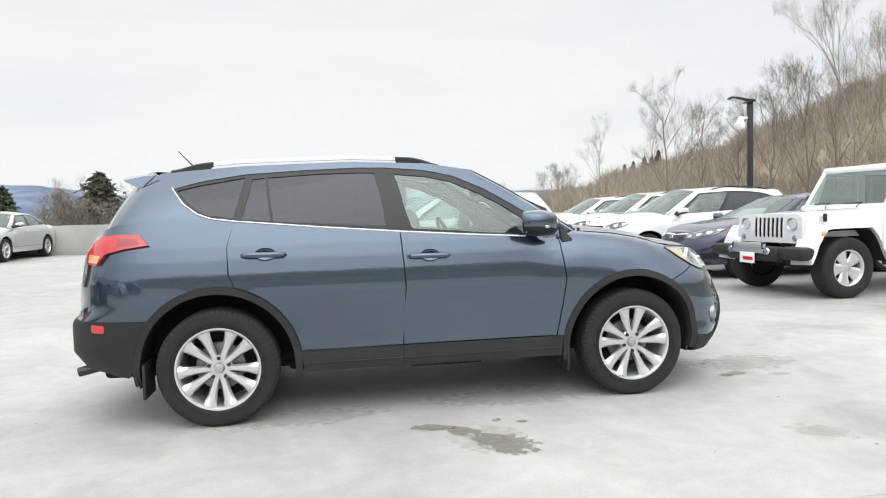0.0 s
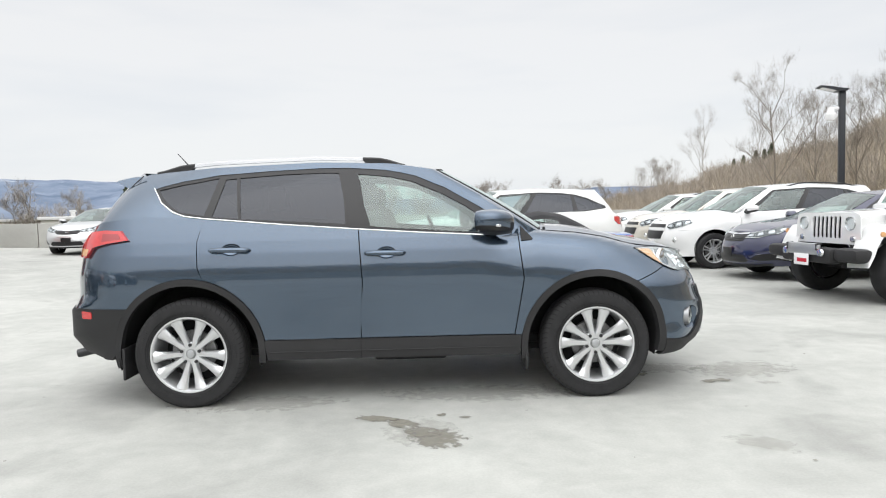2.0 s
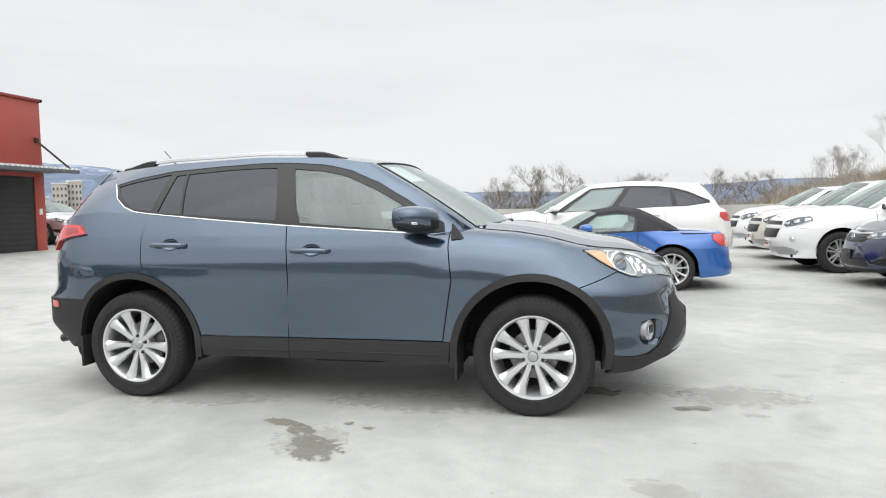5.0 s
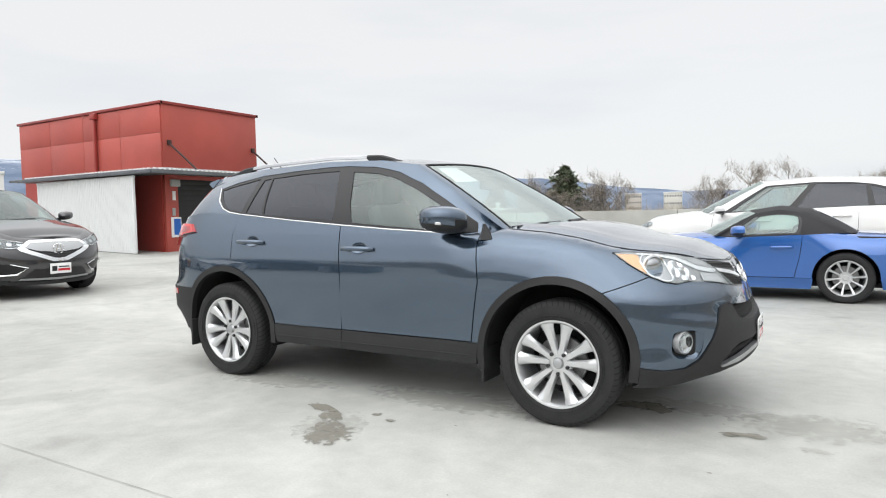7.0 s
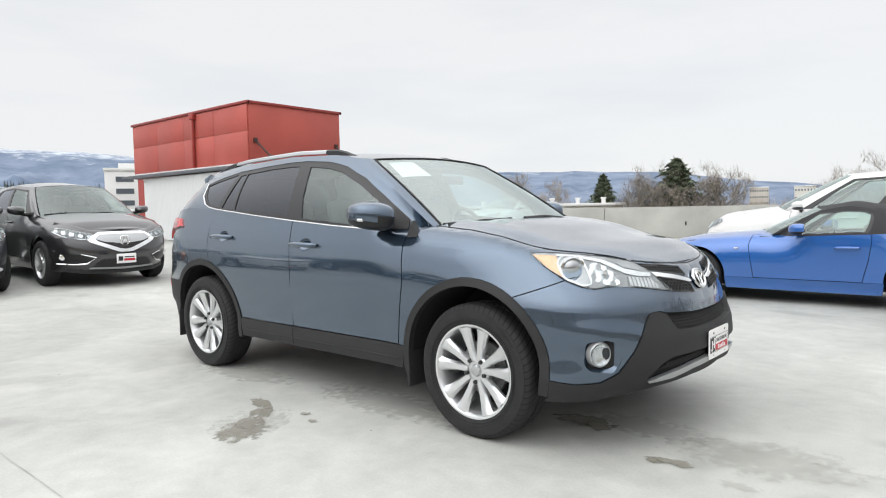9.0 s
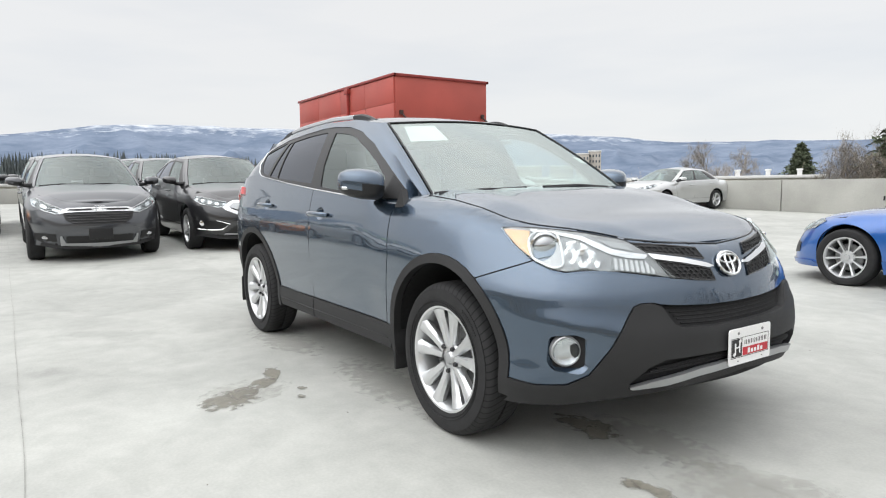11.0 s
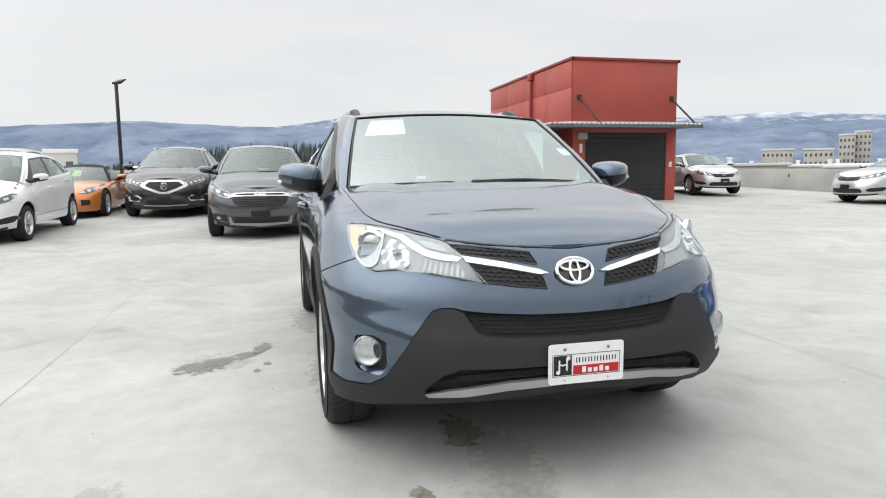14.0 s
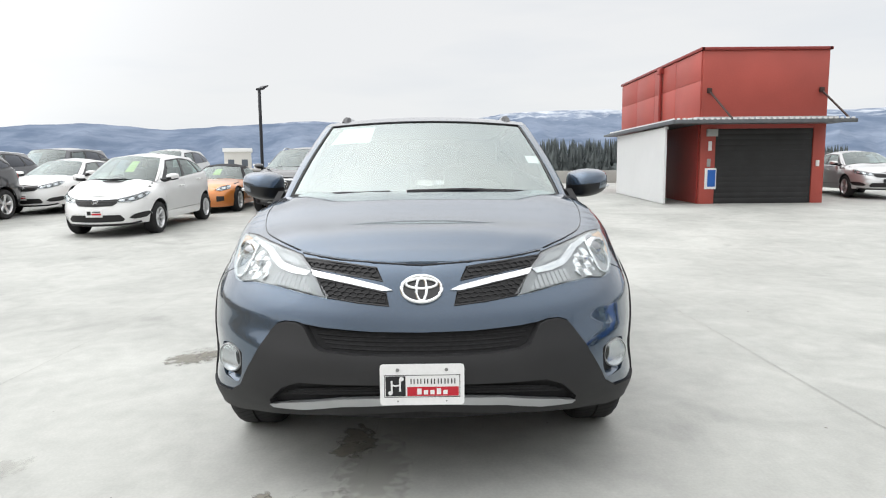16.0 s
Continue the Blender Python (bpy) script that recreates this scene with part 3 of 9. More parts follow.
# ---- wheels ----
def wheel_meshes(radius, rim, width, style, tread_blocks):
    """Shapes of one wheel, hub at the origin, outer face towards -y."""
    h = width / 2
    sh = [(rim - 0.004, -h * 0.86), (rim + 0.012, -h * 0.97), (rim + (radius - rim) * 0.45, -h * 1.04), (rim + (radius - rim) * 0.75, -h * 0.99), (radius - 0.030, -h * 0.95), (radius - 0.012, -h * 0.86), (radius - 0.002, -h * 0.70), (radius, -h * 0.45)]
    prof = sh[:]
    if tread_blocks:
        sd = sh[:5]
        out_side = lathe(sd, 72)
        in_side = lathe([(r, -y) for r, y in reversed(sd)], 72)
        prof = sh[4:]
        for y in (-0.50, 0.0, 0.50):
            prof += [(radius, h * (y - 0.055)), (radius - 0.008, h * (y - 0.04)), (radius - 0.008, h * (y + 0.04)), (radius, h * (y + 0.055))]
    prof += [(r, -y) for r, y in reversed(sh[4:] if tread_blocks else sh)]
    tyre = lathe(prof, 72 if tread_blocks else 40)
    rings = []
    if tread_blocks:
        for rr, yy in ((rim + 0.020, -1.0), (rim + 0.032, -1.025), (radius - 0.040, -0.985)):
            rings.append(tube([(rr * math.cos(a), h * yy, rr * math.sin(a)) for a in np.linspace(0, 2 * math.pi, 73)[:-1]], 0.0022, 5, True))
        for k in range(22):
            a = 0.55 + 0.042 * k + (2.2 if k > 10 else 0.0)
            rings.append(moved(rbox(0.018, 0.004, 0.009, 0.001), Matrix.Rotation(-a, 4, "Y") @ Matrix.Translation((rim + 0.058, -h * 1.028, 0))))
    out = {"tyre": join(out_side, in_side, *rings), "tread": tyre} if tread_blocks else {"tyre": tyre}
    rp = [(rim - 0.002, -h * 0.90), (rim + 0.004, -h * 0.94), (rim - 0.006, -h * 0.93), (rim - 0.016, -h * 0.82), (rim - 0.024, -h * 0.3), (rim - 0.03, h * 0.9)]
    barrel = lathe(rp, 56)
    spokes = []
    ns, twin, sw, hub_y, tip_y = style
    r0, r1 = 0.052, rim - 0.012
    for k in range(ns):
        base = 2 * math.pi * k / ns + math.pi / 2
        legs = (-1, 1) if twin else (0,)
        for l in legs:
            a_in, a_out = base + l * twin * 1.05, base + l * twin
            # cross-sections along the spoke: a ridge with two flanks
            vs, fs = [], []
            for i in range(7):
                s = i / 6
                r = lerp(r0, r1, s)
                a = lerp(a_in, a_out, s ** 0.8)
                wd = sw * (0.80 + 0.75 * s ** 2 if s < 0.95 else 1.7)
                y = -h * lerp(hub_y, tip_y, s ** 1.4)
                c, t = Vector((math.cos(a), 0, math.sin(a))), Vector((-math.sin(a), 0, math.cos(a)))
                for o, dy in ((-1, 0.010), (-0.62, -0.005), (0, -0.007), (0.62, -0.005), (1, 0.010), (0.8, 0.035), (-0.8, 0.035)):
                    p = c * r + t * (o * wd / 2)
                    vs.append((p.x, y + dy, p.z))
            m = 7
            for i in range(6):
                for j in range(m):
                    a, b = i * m + j, i * m + (j + 1) % m
                    fs.append((a, b, b + m, a + m))
            spokes.append((vs, fs))
    hubp = [(0.0, -h * hub_y - 0.012), (0.026, -h * hub_y - 0.011), (0.030, -h * hub_y - 0.004), (0.034, -h * hub_y + 0.002), (0.066, -h * hub_y), (0.078, -h * hub_y + 0.012), (0.074, 0.02)]
    out["rim"] = join(barrel, lathe(hubp, 32))
    out["spokes"] = spokes
    out["brake_disc"] = lathe([(0.04, h * 0.02), (0.145, h * 0.02), (0.148, h * 0.10), (0.148, h * 0.2), (0.04, h * 0.22)], 32)
    nuts = []
    for k in range(5):
        a = 2 * math.pi * (k + 0.5) / 5 + math.pi / 2
        nut = lathe([(0.0, -0.016), (0.009, -0.016), (0.0115, -0.011), (0.0115, 0.0)], 8)
        nuts.append(moved(nut, Matrix.Translation((0.060 * math.cos(a), -h * hub_y - 0.001, 0.060 * math.sin(a)))))
    out["nuts"] = nuts
    out["well"] = lathe([(rim - 0.03, h * 0.9), (0.02, h * 0.9)], 24)
    out["cap_y"] = -h * hub_y
    return out


STYLE_TWIN = (5, 0.262, 0.051, 0.60, 0.84)
STYLE_TEN = (10, 0.0, 0.026, 0.45, 0.80)
STYLE_FIVE = (5, 0.0, 0.075, 0.55, 0.78)
STYLE_SIX = (6, 0.17, 0.026, 0.5, 0.8)
STYLE_SEVEN = (7, 0.0, 0.042, 0.5, 0.8)


def add_wheels(car, sp, style=STYLE_TWIN, detail=False):
    ws = wheel_meshes(sp["tyre"], sp["rim"], sp["tread"], style, detail)
    first = None
    for x in (sp["wb"] / 2, -sp["wb"] / 2):
        for s in (-1, 1):
            m = pose(x, s * sp["track"], sp["tyre"] - 0.006, 0, 36 * (x < 0) if sp.get("straight") else 37 * (x > 0) + 11 * s, 0 if s < 0 else 180)
            if first is None:
                w = part("wheel", ws["rim"], sp.get("wheel_mat", M_ALLOY), car, sp.get("wheel_label", "silver alloy wheel"))
                part("tyre", ws["tyre"], M_RUBBER, w, "black rubber tyre")
                if detail:
                    part("tread", ws["tread"], M_TREAD, w)
                for sk in ws["spokes"]:
                    part("spoke", sk, sp.get("wheel_mat", M_ALLOY), w)
                part("brake_disc", ws["brake_disc"], M_STEEL, w, "grey steel brake disc")
                part("wheel_back", ws["well"], M_DARK, w)
                if detail:
                    for nut in ws["nuts"]:
                        part("lug_nut", nut, M_DARKSTEEL, w, "dark lug nut")
                    part("hub_cap", lathe([(0.0, ws["cap_y"] - 0.0145), (0.020, ws["cap_y"] - 0.014), (0.026, ws["cap_y"] - 0.0115)], 24), M_SATIN, w)
                first = w
                w.matrix_basis = m
            else:
                w = copy_thing(first, m)
                w.parent = car


# ---- a car: panels, glass, lamps, wheels ----
def hood_sheet(B, sp, nx=26, ny=24, gap=0.0035):
    """The bonnet: crowned between its side seams, from the cowl to the nose."""
    xs_f = B.p(0, float(B.ztop(0)))[0] - gap
    u = np.linspace(0, B.at("s", sp["xcowl"] - 0.35), 200)
    cx, cy, cz = np.array([B.p(q, float(B.ztop(q))) for q in u]).T
    order = np.argsort(cx)
    x0 = sp["base_f"][0] - 0.02
    vs, fs = [], []
    for i in range(nx + 1):
        s = i / nx
        xs = lerp(x0, xs_f, 1 - (1 - s) ** 1.6)
        xe = xs - (1 - s) ** 2 * (x0 - sp["base_f"][1])
        yh = max(float(np.interp(xe, cx[order], cy[order])) - gap, 0.0)
        yh = min(yh, sp.get("hood_y", 0.80))
        for j in range(ny + 1):
            r = math.sin((j / ny * 2 - 1) * math.pi / 2)
            x = xs - (1 - s) ** 2 * (x0 - sp["base_f"][1]) * abs(r) ** 2.2
            y = r * yh
            zs = float(np.interp(x if s < 0.9 else xs, cx[order], cz[order]))
            crown = float(np.interp(xs, *sp["crown"]))
            ridge = sp.get("ridge", 0.0) * sstep(0.62, 0.8, abs(r)) * (1 - sstep(0.82, 1.0, abs(r))) * (1 - s)
            vs.append((x, y, zs + crown * (1 - abs(r) ** 2.6) + ridge + 0.001))
    for i in range(nx):
        for j in range(ny):
            a = i * (ny + 1) + j
            fs.append((a, a + ny + 1, a + ny + 2, a + 1))
    # edge turned down
    k = len(vs)
    rim = [i * (ny + 1) for i in range(nx + 1)] + [nx * (ny + 1) + j for j in range(1, ny + 1)] + [i * (ny + 1) + ny for i in range(nx - 1, -1, -1)]
    for i in rim:
        x, y, z = vs[i]
        vs.append((x, y * 0.995, z - 0.02))
    for i in range(len(rim) - 1):
        fs.append((rim[i], k + i, k + i + 1, rim[i + 1]))
    return vs, fs


def roof_sheet(C, sp, nx=24, ny=16):
    """The roof skin inside the roof outline."""
    q0, q1 = 0.0, 1.0
    half = (C.tx, C.ty, C.tz)
    vs, fs = [], []
    sd = (C.q >= C.qa * 0.5) & (C.q <= lerp(C.qd, 1, 0.5))
    tx, ty, tz = C.tx[sd], C.ty[sd], C.tz[sd]
    (tfx, tcx, tcy), (trx, tdx, tdy) = sp["roof_f"], sp["roof_r"]
    n = 40
    qs = np.linspace(0, 1, n + 1)
    for i in range(n + 1):
        q = i / n
        # left edge point and its mirror
        qe = lerp(0.0, 1.0, q)
        ex, ey, ez = (float(np.interp(qe, C.q, a)) for a in half)
        for j in range(ny + 1):
            r = j / ny * 2 - 1
            y = r * ey
            z = ez + sp["dome"] * (1 - r * r) * min(1.0, (ey / tcy) ** 2)
            vs.append((ex, y, z))
    for i in range(n):
        for j in range(ny):
            a = i * (ny + 1) + j
            fs.append((a, a + 1, a + ny + 2, a + ny + 1))
    return vs, fs


def both(car, name, poly, f, material, da, db, off=0.0, flange=0.012, label="", parent=None, lines=(), hide_shadow=False, holes=()):
    obs = []
    for s in (-1, 1):
        ob = part(name, sheet(poly, f, da, db, off, flange, s, lines, holes), material, parent or car, label)
        ob.visible_shadow = not hide_shadow
        obs.append(ob)
    return obs


def front_panel(car, name, poly, B, material, da, db, off=0.0, flange=0.012, label="", parent=None, holes=()):
    """A panel across the nose: both halves in one mesh. poly is the left half with its middle edge at u = 0."""
    f = B.p
    l = sheet(poly, f, da, db, off, flange, 1, holes=holes)
    r = sheet(poly, f, da, db, off, flange, -1, holes=holes)
    return part(name, join(l, r), material, parent or car, label)


def build_car(sp, name, label, category, m, fine=False, group="cars parked on the roof"):
    """A car at the pose m, origin on the ground between the axles, nose towards +x."""
    car = thing(name, label, category, m, group)
    B = Body(sp)
    C = Cabin(B, sp)
    P = sp["paint"]
    da = 0.045 if fine else 0.11
    dz = 0.03 if fine else 0.07
    lines = ([1.06, 1.075, 1.085, 1.095, 1.10, 1.105, 1.11, 0.99, 1.0, 1.02, 1.04] if fine else [])
    ra = sp["ra"] if sp.get("clad") else sp["ri"]
    ri = sp["ri"]
    xa, xb, hz = sp["wb"] / 2, -sp["wb"] / 2, sp["tyre"] - 0.006
    sill, zb = sp["sill"], sp["zb"]
    xdf, xB, xdr = sp["xdf"], sp["xB"], sp["xdr"]
    rake = sp.get("rake", 0.0)
    g = 0.0035
    ug = lambda x: B.at("s", x)
    under = lambda x, z, d: min(z, float(B.ztop(ug(x))) - d)
    # dark inner shell with wheel openings
    inner = [(0.0, zb + 0.03)] + B.s(*[(x, z) for x, z in [(xa + ri - 0.03, zb + 0.03)] + arch_front(xa, hz, ri + 0.01, 5, 175, 14)]) + B.s((xa - ri - 0.02, zb + 0.03), (xb + ri + 0.02, zb + 0.03)) + B.s(*arc_pts(xb, hz, ri + 0.01, 5, 175, 12)) + [(B.length, zb + 0.05)] + [(B.length, float(B.ztop(B.length)) - 0.02)] + B.top(B.length, 0, 60, 0.02)
    both(car, "inner_shell", inner, B.p, M_DARK, da * 1.5, dz * 1.5, off=-0.022, flange=0)
    floor_g = rbox(sp["xf"] - sp["xr"] - 0.5, sp["w"] * 1.25, 0.06, 0.02, ((sp["xf"] + sp["xr"]) / 2, 0, zb + 0.04))
    part("floor_pan", floor_g, M_DARK, car)
    # wheel housings
    for x in (xa, xb):
        prof = (arch_front if x > 0 else arc_pts)(x, hz, ri + 0.008, -12, 192, 22)
        for s in (-1, 1):
            vs = [(px, s * (sp["w"] - 0.05), pz) for px, pz in prof] + [(px, s * (sp["w"] - 0.42), pz) for px, pz in prof]
            k = len(prof)
            fs = [(i, i + 1, k + i + 1, k + i) for i in range(k - 1)] + [tuple(range(k, 2 * k))]
            part("wheel_housing", (vs, fs), M_DARK, car)
    # front door
    door_f = B.top(ug(xdf - g), ug(xB + g), 12) + B.s((xB + (0.022 if not rake else 0.004) + g, under(xB, 0.80, 0.10)), (xB + rake * 0.35 + g, 0.5 * (0.8 + sill)), (xB + rake + g, sill + g), (xdf - 0.045, sill + g), (xdf + 0.022 - g, under(xdf, 0.80, 0.12)), (xdf - g, under(xdf, 1.0, 0.03)))
    # panels behind the front door
    aR = math.degrees(math.acos(np.clip((xdr + 0.03 - xb) / ra, -1, 1))) if xdr > -90 else 0
    a_s = math.degrees(math.asin((sill - hz) / ra))
    doors = [("front_door", door_f)]
    if not sp.get("two_door"):
        door_r = B.top(ug(xB - g), ug(xdr + 0.03), 12) + B.s((xdr - 0.005, under(xdr, 1.08, 0.05)), (xdr + g, hz + ra * math.sin(radians(aR)) + 0.08)) + B.s(*arc_pts(xb, hz, ra + g, aR, a_s, 12)) + B.s((xB - g, sill + g), (xB + 0.022 - g, under(xB, 0.80, 0.10)))
        doors.append(("rear_door", door_r))
        xq = xdr
    else:
        xq = xB
    door_obs = {}
    for nm, pl in doors:
        cups = [handle_cup(B, x, z) for n_, x, z in sp["handles"] if n_ == nm] if fine else []
        door_obs[nm] = both(car, nm, pl, B.p, P, da, dz, lines=lines, holes=cups)
    # fender
    af = math.degrees(math.acos(np.clip((sp["xseam"] - xa) / ra, -1, 1)))
    fender = B.s((xdf + g, under(xdf, 1.0, 0.03)), (xdf + 0.022 + g, under(xdf, 0.80, 0.12)), (xdf - 0.045 + 2 * g, sill)) + B.s(*arch_front(xa, hz, ra, 180 - a_s, af, 16)) + [(sp["useam"], sp["zseam"])] + B.top(sp["uhl"], ug(xdf + g), 26)
    both(car, "front_fender", fender, B.p, P, da, dz, lines=lines)
    # quarter panel
    ab = math.degrees(math.asin(np.clip((sp["zbump"] - hz) / ra, -1, 1)))
    if sp.get("two_door"):
        q_low = B.s((xq + 0.004 - g, under(xq, 0.80, 0.10)), (xq + rake * 0.35 - g, 0.5 * (0.8 + sill)), (xq + rake - g, sill)) + B.s(*arc_pts(xb, hz, ra, a_s, 180 - ab, 18))
    else:
        q_low = B.s((xdr - g - 0.005, under(xdr, 1.08, 0.05)), (xdr - g, hz + ra * math.sin(radians(aR)) + 0.08)) + B.s(*arc_pts(xb, hz, ra, aR, 180 - ab, 14))
    quarter = B.top(ug(xq + (0.03 if not sp.get("two_door") else -g)), B.at("r", 0.62 * sp["w"] / 0.92), 22) [::-1] + q_low + [(B.at("r", 0.62 * sp["w"] / 0.92), sp["zbump"])]
    both(car, "quarter_panel", quarter, B.p, P, da, dz, lines=lines)
    # tail: hatch or boot face and rear bumper
    ur = B.at("r", 0.62 * sp["w"] / 0.92)
    front_like = [(ur, sp["zbump"]), (B.length, sp["zbump"]), (B.length, float(B.ztop(B.length)))] + B.top(B.length, ur, 8)
    part("tailgate", join(*[sheet(front_like, B.p, da, dz, 0, 0.012, s) for s in (1, -1)]), P, car)
    xb_r = xb - ra * math.cos(radians(ab))
    bump = B.s(*arc_pts(xb, hz, ra, 180 - ab, 180, 5)) + B.s((xb - ra - 0.03, zb + 0.02)) + [(B.length, zb + 0.1), (B.length, sp["zbump"] - g)]
    part("rear_bumper", join(*[sheet(bump, B.p, da, dz, 0.006, 0.015, s) for s in (1, -1)]), M_TRIM if sp.get("clad") else P, car, "charcoal plastic rear bumper" if sp.get("clad") else "")
    if not fine:
        upper = [(0, zb + 0.02), (B.at("f", 0.6 * sp["w"]), zb)] + B.s((xa + ra - 0.06, zb + 0.01)) + B.s(*arch_front(xa, hz, ra, 3, af, 8)) + [(sp["useam"] - 0.004, sp["zseam"] - 0.004)] + B.top(sp["uhl"] - 0.003, 0, 12)
        front_panel(car, "front_bumper", upper, B, P, da, dz)
    # sills
    sl = B.s((xa - ra + 0.005, sill - g), (xa - ra - 0.01, zb), (xb + ra + 0.01, zb), (xb + ra - 0.01, sill - g))
    both(car, "sill", sl, B.p, M_TRIM if sp.get("clad") else P, da, dz, off=0.004, flange=0.05, label="charcoal plastic sill" if sp.get("clad") else "")
    if sp.get("clad"):
        for nm, cx, a0, a1 in (("wheel_arch_trim", xa, -8, 190), ("wheel_arch_trim", xb, -8, 190)):
            af_ = arch_front if cx > 0 else arc_pts
            ring = af_(cx, hz, ra - 0.002, a0, a1, 34) + af_(cx, hz, ri, a1, a0, 34)
            both(car, nm, B.s(*ring), B.p, M_TRIM, da, dz, off=0.007, flange=0.040, label="charcoal plastic wheel arch trim")
    # bonnet, roof, cabin
    part("bonnet", hood_sheet(B, sp), P, car)
    if sp.get("deck"):
        part("boot_lid", deck_sheet(B, sp), P, car)
    soft = sp.get("soft_top")
    roof_m = M_SOFTTOP if soft else P
    part("roof", roof_sheet(C, sp), roof_m, car, "black canvas folding top" if soft else "")
    dlo = sp.get("dlo_qt") or C.s(*sp["dlo"])
    wins = sp.get("win_qt") or [C.s(*w) for w in sp["windows"]]
    qf, qr = C.qa * sp.get("shield_q", 0.93), lerp(C.qd, 1, sp.get("rear_q", 0.12))
    outer = [(qf, 0), (qr, 0), (qr, 1), (qf, 1)]
    both(car, "cabin_frame", outer, C.p, roof_m if soft else P, 0.012 if fine else 0.02, 0.06 if fine else 0.12, flange=0.03, holes=[dlo])
    both(car, "window_surround", dlo, C.p, M_TRIMBLACK, 0.012 if fine else 0.02, 0.08, off=-0.004, flange=0.012, label="black window surround", holes=wins)
    for w, tint in zip(wins, sp["tints"]):
        both(car, "side_window", w, C.p, M_TINT if tint else M_GLASS, 0.02, 0.1, off=-0.009, flange=0, label="dark tinted side window" if tint else "clear side window", hide_shadow=not tint)
    top_t = 0.985
    shield = [(0, 0.0), (qf - 0.004, 0.0), (qf - 0.004, top_t), (0, top_t)]
    ws = part("windscreen", join(*[sheet(shield, C.p, 0.012, 0.08, -0.003, 0, s) for s in (1, -1)]), M_SHIELD if fine else M_SCREEN, car, "clear windscreen")
    ws.visible_shadow = False
    head = [(0, top_t), (qf, top_t), (qf, 1.0), (0, 1.0)]
    part("roof_header", join(*[sheet(head, C.p, 0.012, 0.08, 0.0, 0.01, s) for s in (1, -1)]), roof_m, car)
    rear = [(qr + 0.004, 0.08), (1, 0.08), (1, 0.97), (qr + 0.004, 0.97)]
    part("rear_window", join(*[sheet(rear, C.p, 0.012, 0.1, -0.003, 0, s) for s in (1, -1)]), M_TINT if soft or sp["tints"][-1] else M_GLASS, car)
    rear2 = [(qr, 0.0), (1, 0.0), (1, 0.08), (qr + 0.004, 0.08), (qr + 0.004, 0.97), (1, 0.97), (1, 1), (qr, 1)]
    part("rear_frame", join(*[sheet(rear2, C.p, 0.012, 0.1, 0, 0.01, s) for s in (1, -1)]), roof_m, car)
    # cowl between bonnet and windscreen
    cv, cf = [], []
    for i in range(21):
        q = qf * (i / 10 - 1)
        x, y, z = C.p(abs(q), 0.02, 0, 1 if q >= 0 else -1)
        cv += [(x - 0.02, y, z + 0.0), (x + (0.075 if fine else 0.05), y, z - (0.022 if fine else 0.05))]
    cf = [(2 * i, 2 * i + 1, 2 * i + 3, 2 * i + 2) for i in range(20)]
    part("cowl", (cv, cf), M_BLACK, car, "black plastic cowl")
    if not fine:
        for q0, q1, q2 in ((-0.22, -0.13, -0.02), (-0.02, 0.07, 0.19)):
            part("wiper", tube([C.p(abs(q), t, 0.012, 1 if q >= 0 else -1) for q, t in ((q0, 0.03), (q1, 0.06), (q2, 0.035))], [0.010, 0.009, 0.007], 5), M_BLACK, car, "black windscreen wiper")
    if sp.get("rails"):
        for s in (-1, 1):
            qs = np.linspace(0.34, 0.74, 12)
            pts = [C.p(q, 1.0, -0.02, s) for q in qs]
            rl = part("roof_rail", tube([(x, y, z + 0.05 * min(1.0, 6 * k / 11, 6 * (11 - k) / 11)) for k, (x, y, z) in enumerate(pts)], 0.014, 6), sp["rails"], car, "roof rail")
    add_wheels(car, sp, sp.get("style", STYLE_FIVE), fine)
    cabin_inside(car, C, sp, fine)
    mirrors(car, C, B, sp, fine)
    handles(car, B, sp, fine, door_obs)
    return car, B, C


def deck_sheet(B, sp, nx=10, ny=14):
    """The boot lid of a saloon, between the rear window and the tail."""
    u = np.linspace(B.at("s", sp["xdeck"] + 0.2), B.length, 160)
    cx, cy, cz = np.array([B.p(q, float(B.ztop(q))) for q in u]).T
    order = np.argsort(cx)
    x0, x1 = sp["base_r"][0] + 0.06, float(cx.min()) + 0.006
    vs, fs = [], []
    for i in range(nx + 1):
        s = i / nx
        xs = lerp(x0, x1, 1 - (1 - s) ** 1.5)
        yh = max(float(np.interp(xs, cx[order], cy[order])) - 0.006, 0)
        for j in range(ny + 1):
            r = math.sin((j / ny * 2 - 1) * math.pi / 2)
            z = float(np.interp(xs, cx[order], cz[order])) + sp.get("deck_crown", 0.03) * (1 - abs(r) ** 2.4) * (1 - 0.7 * s)
            vs.append((xs, r * yh, z))
    for i in range(nx):
        for j in range(ny):
            a = i * (ny + 1) + j
            fs.append((a, a + 1, a + ny + 2, a + ny + 1))
    return vs, fs


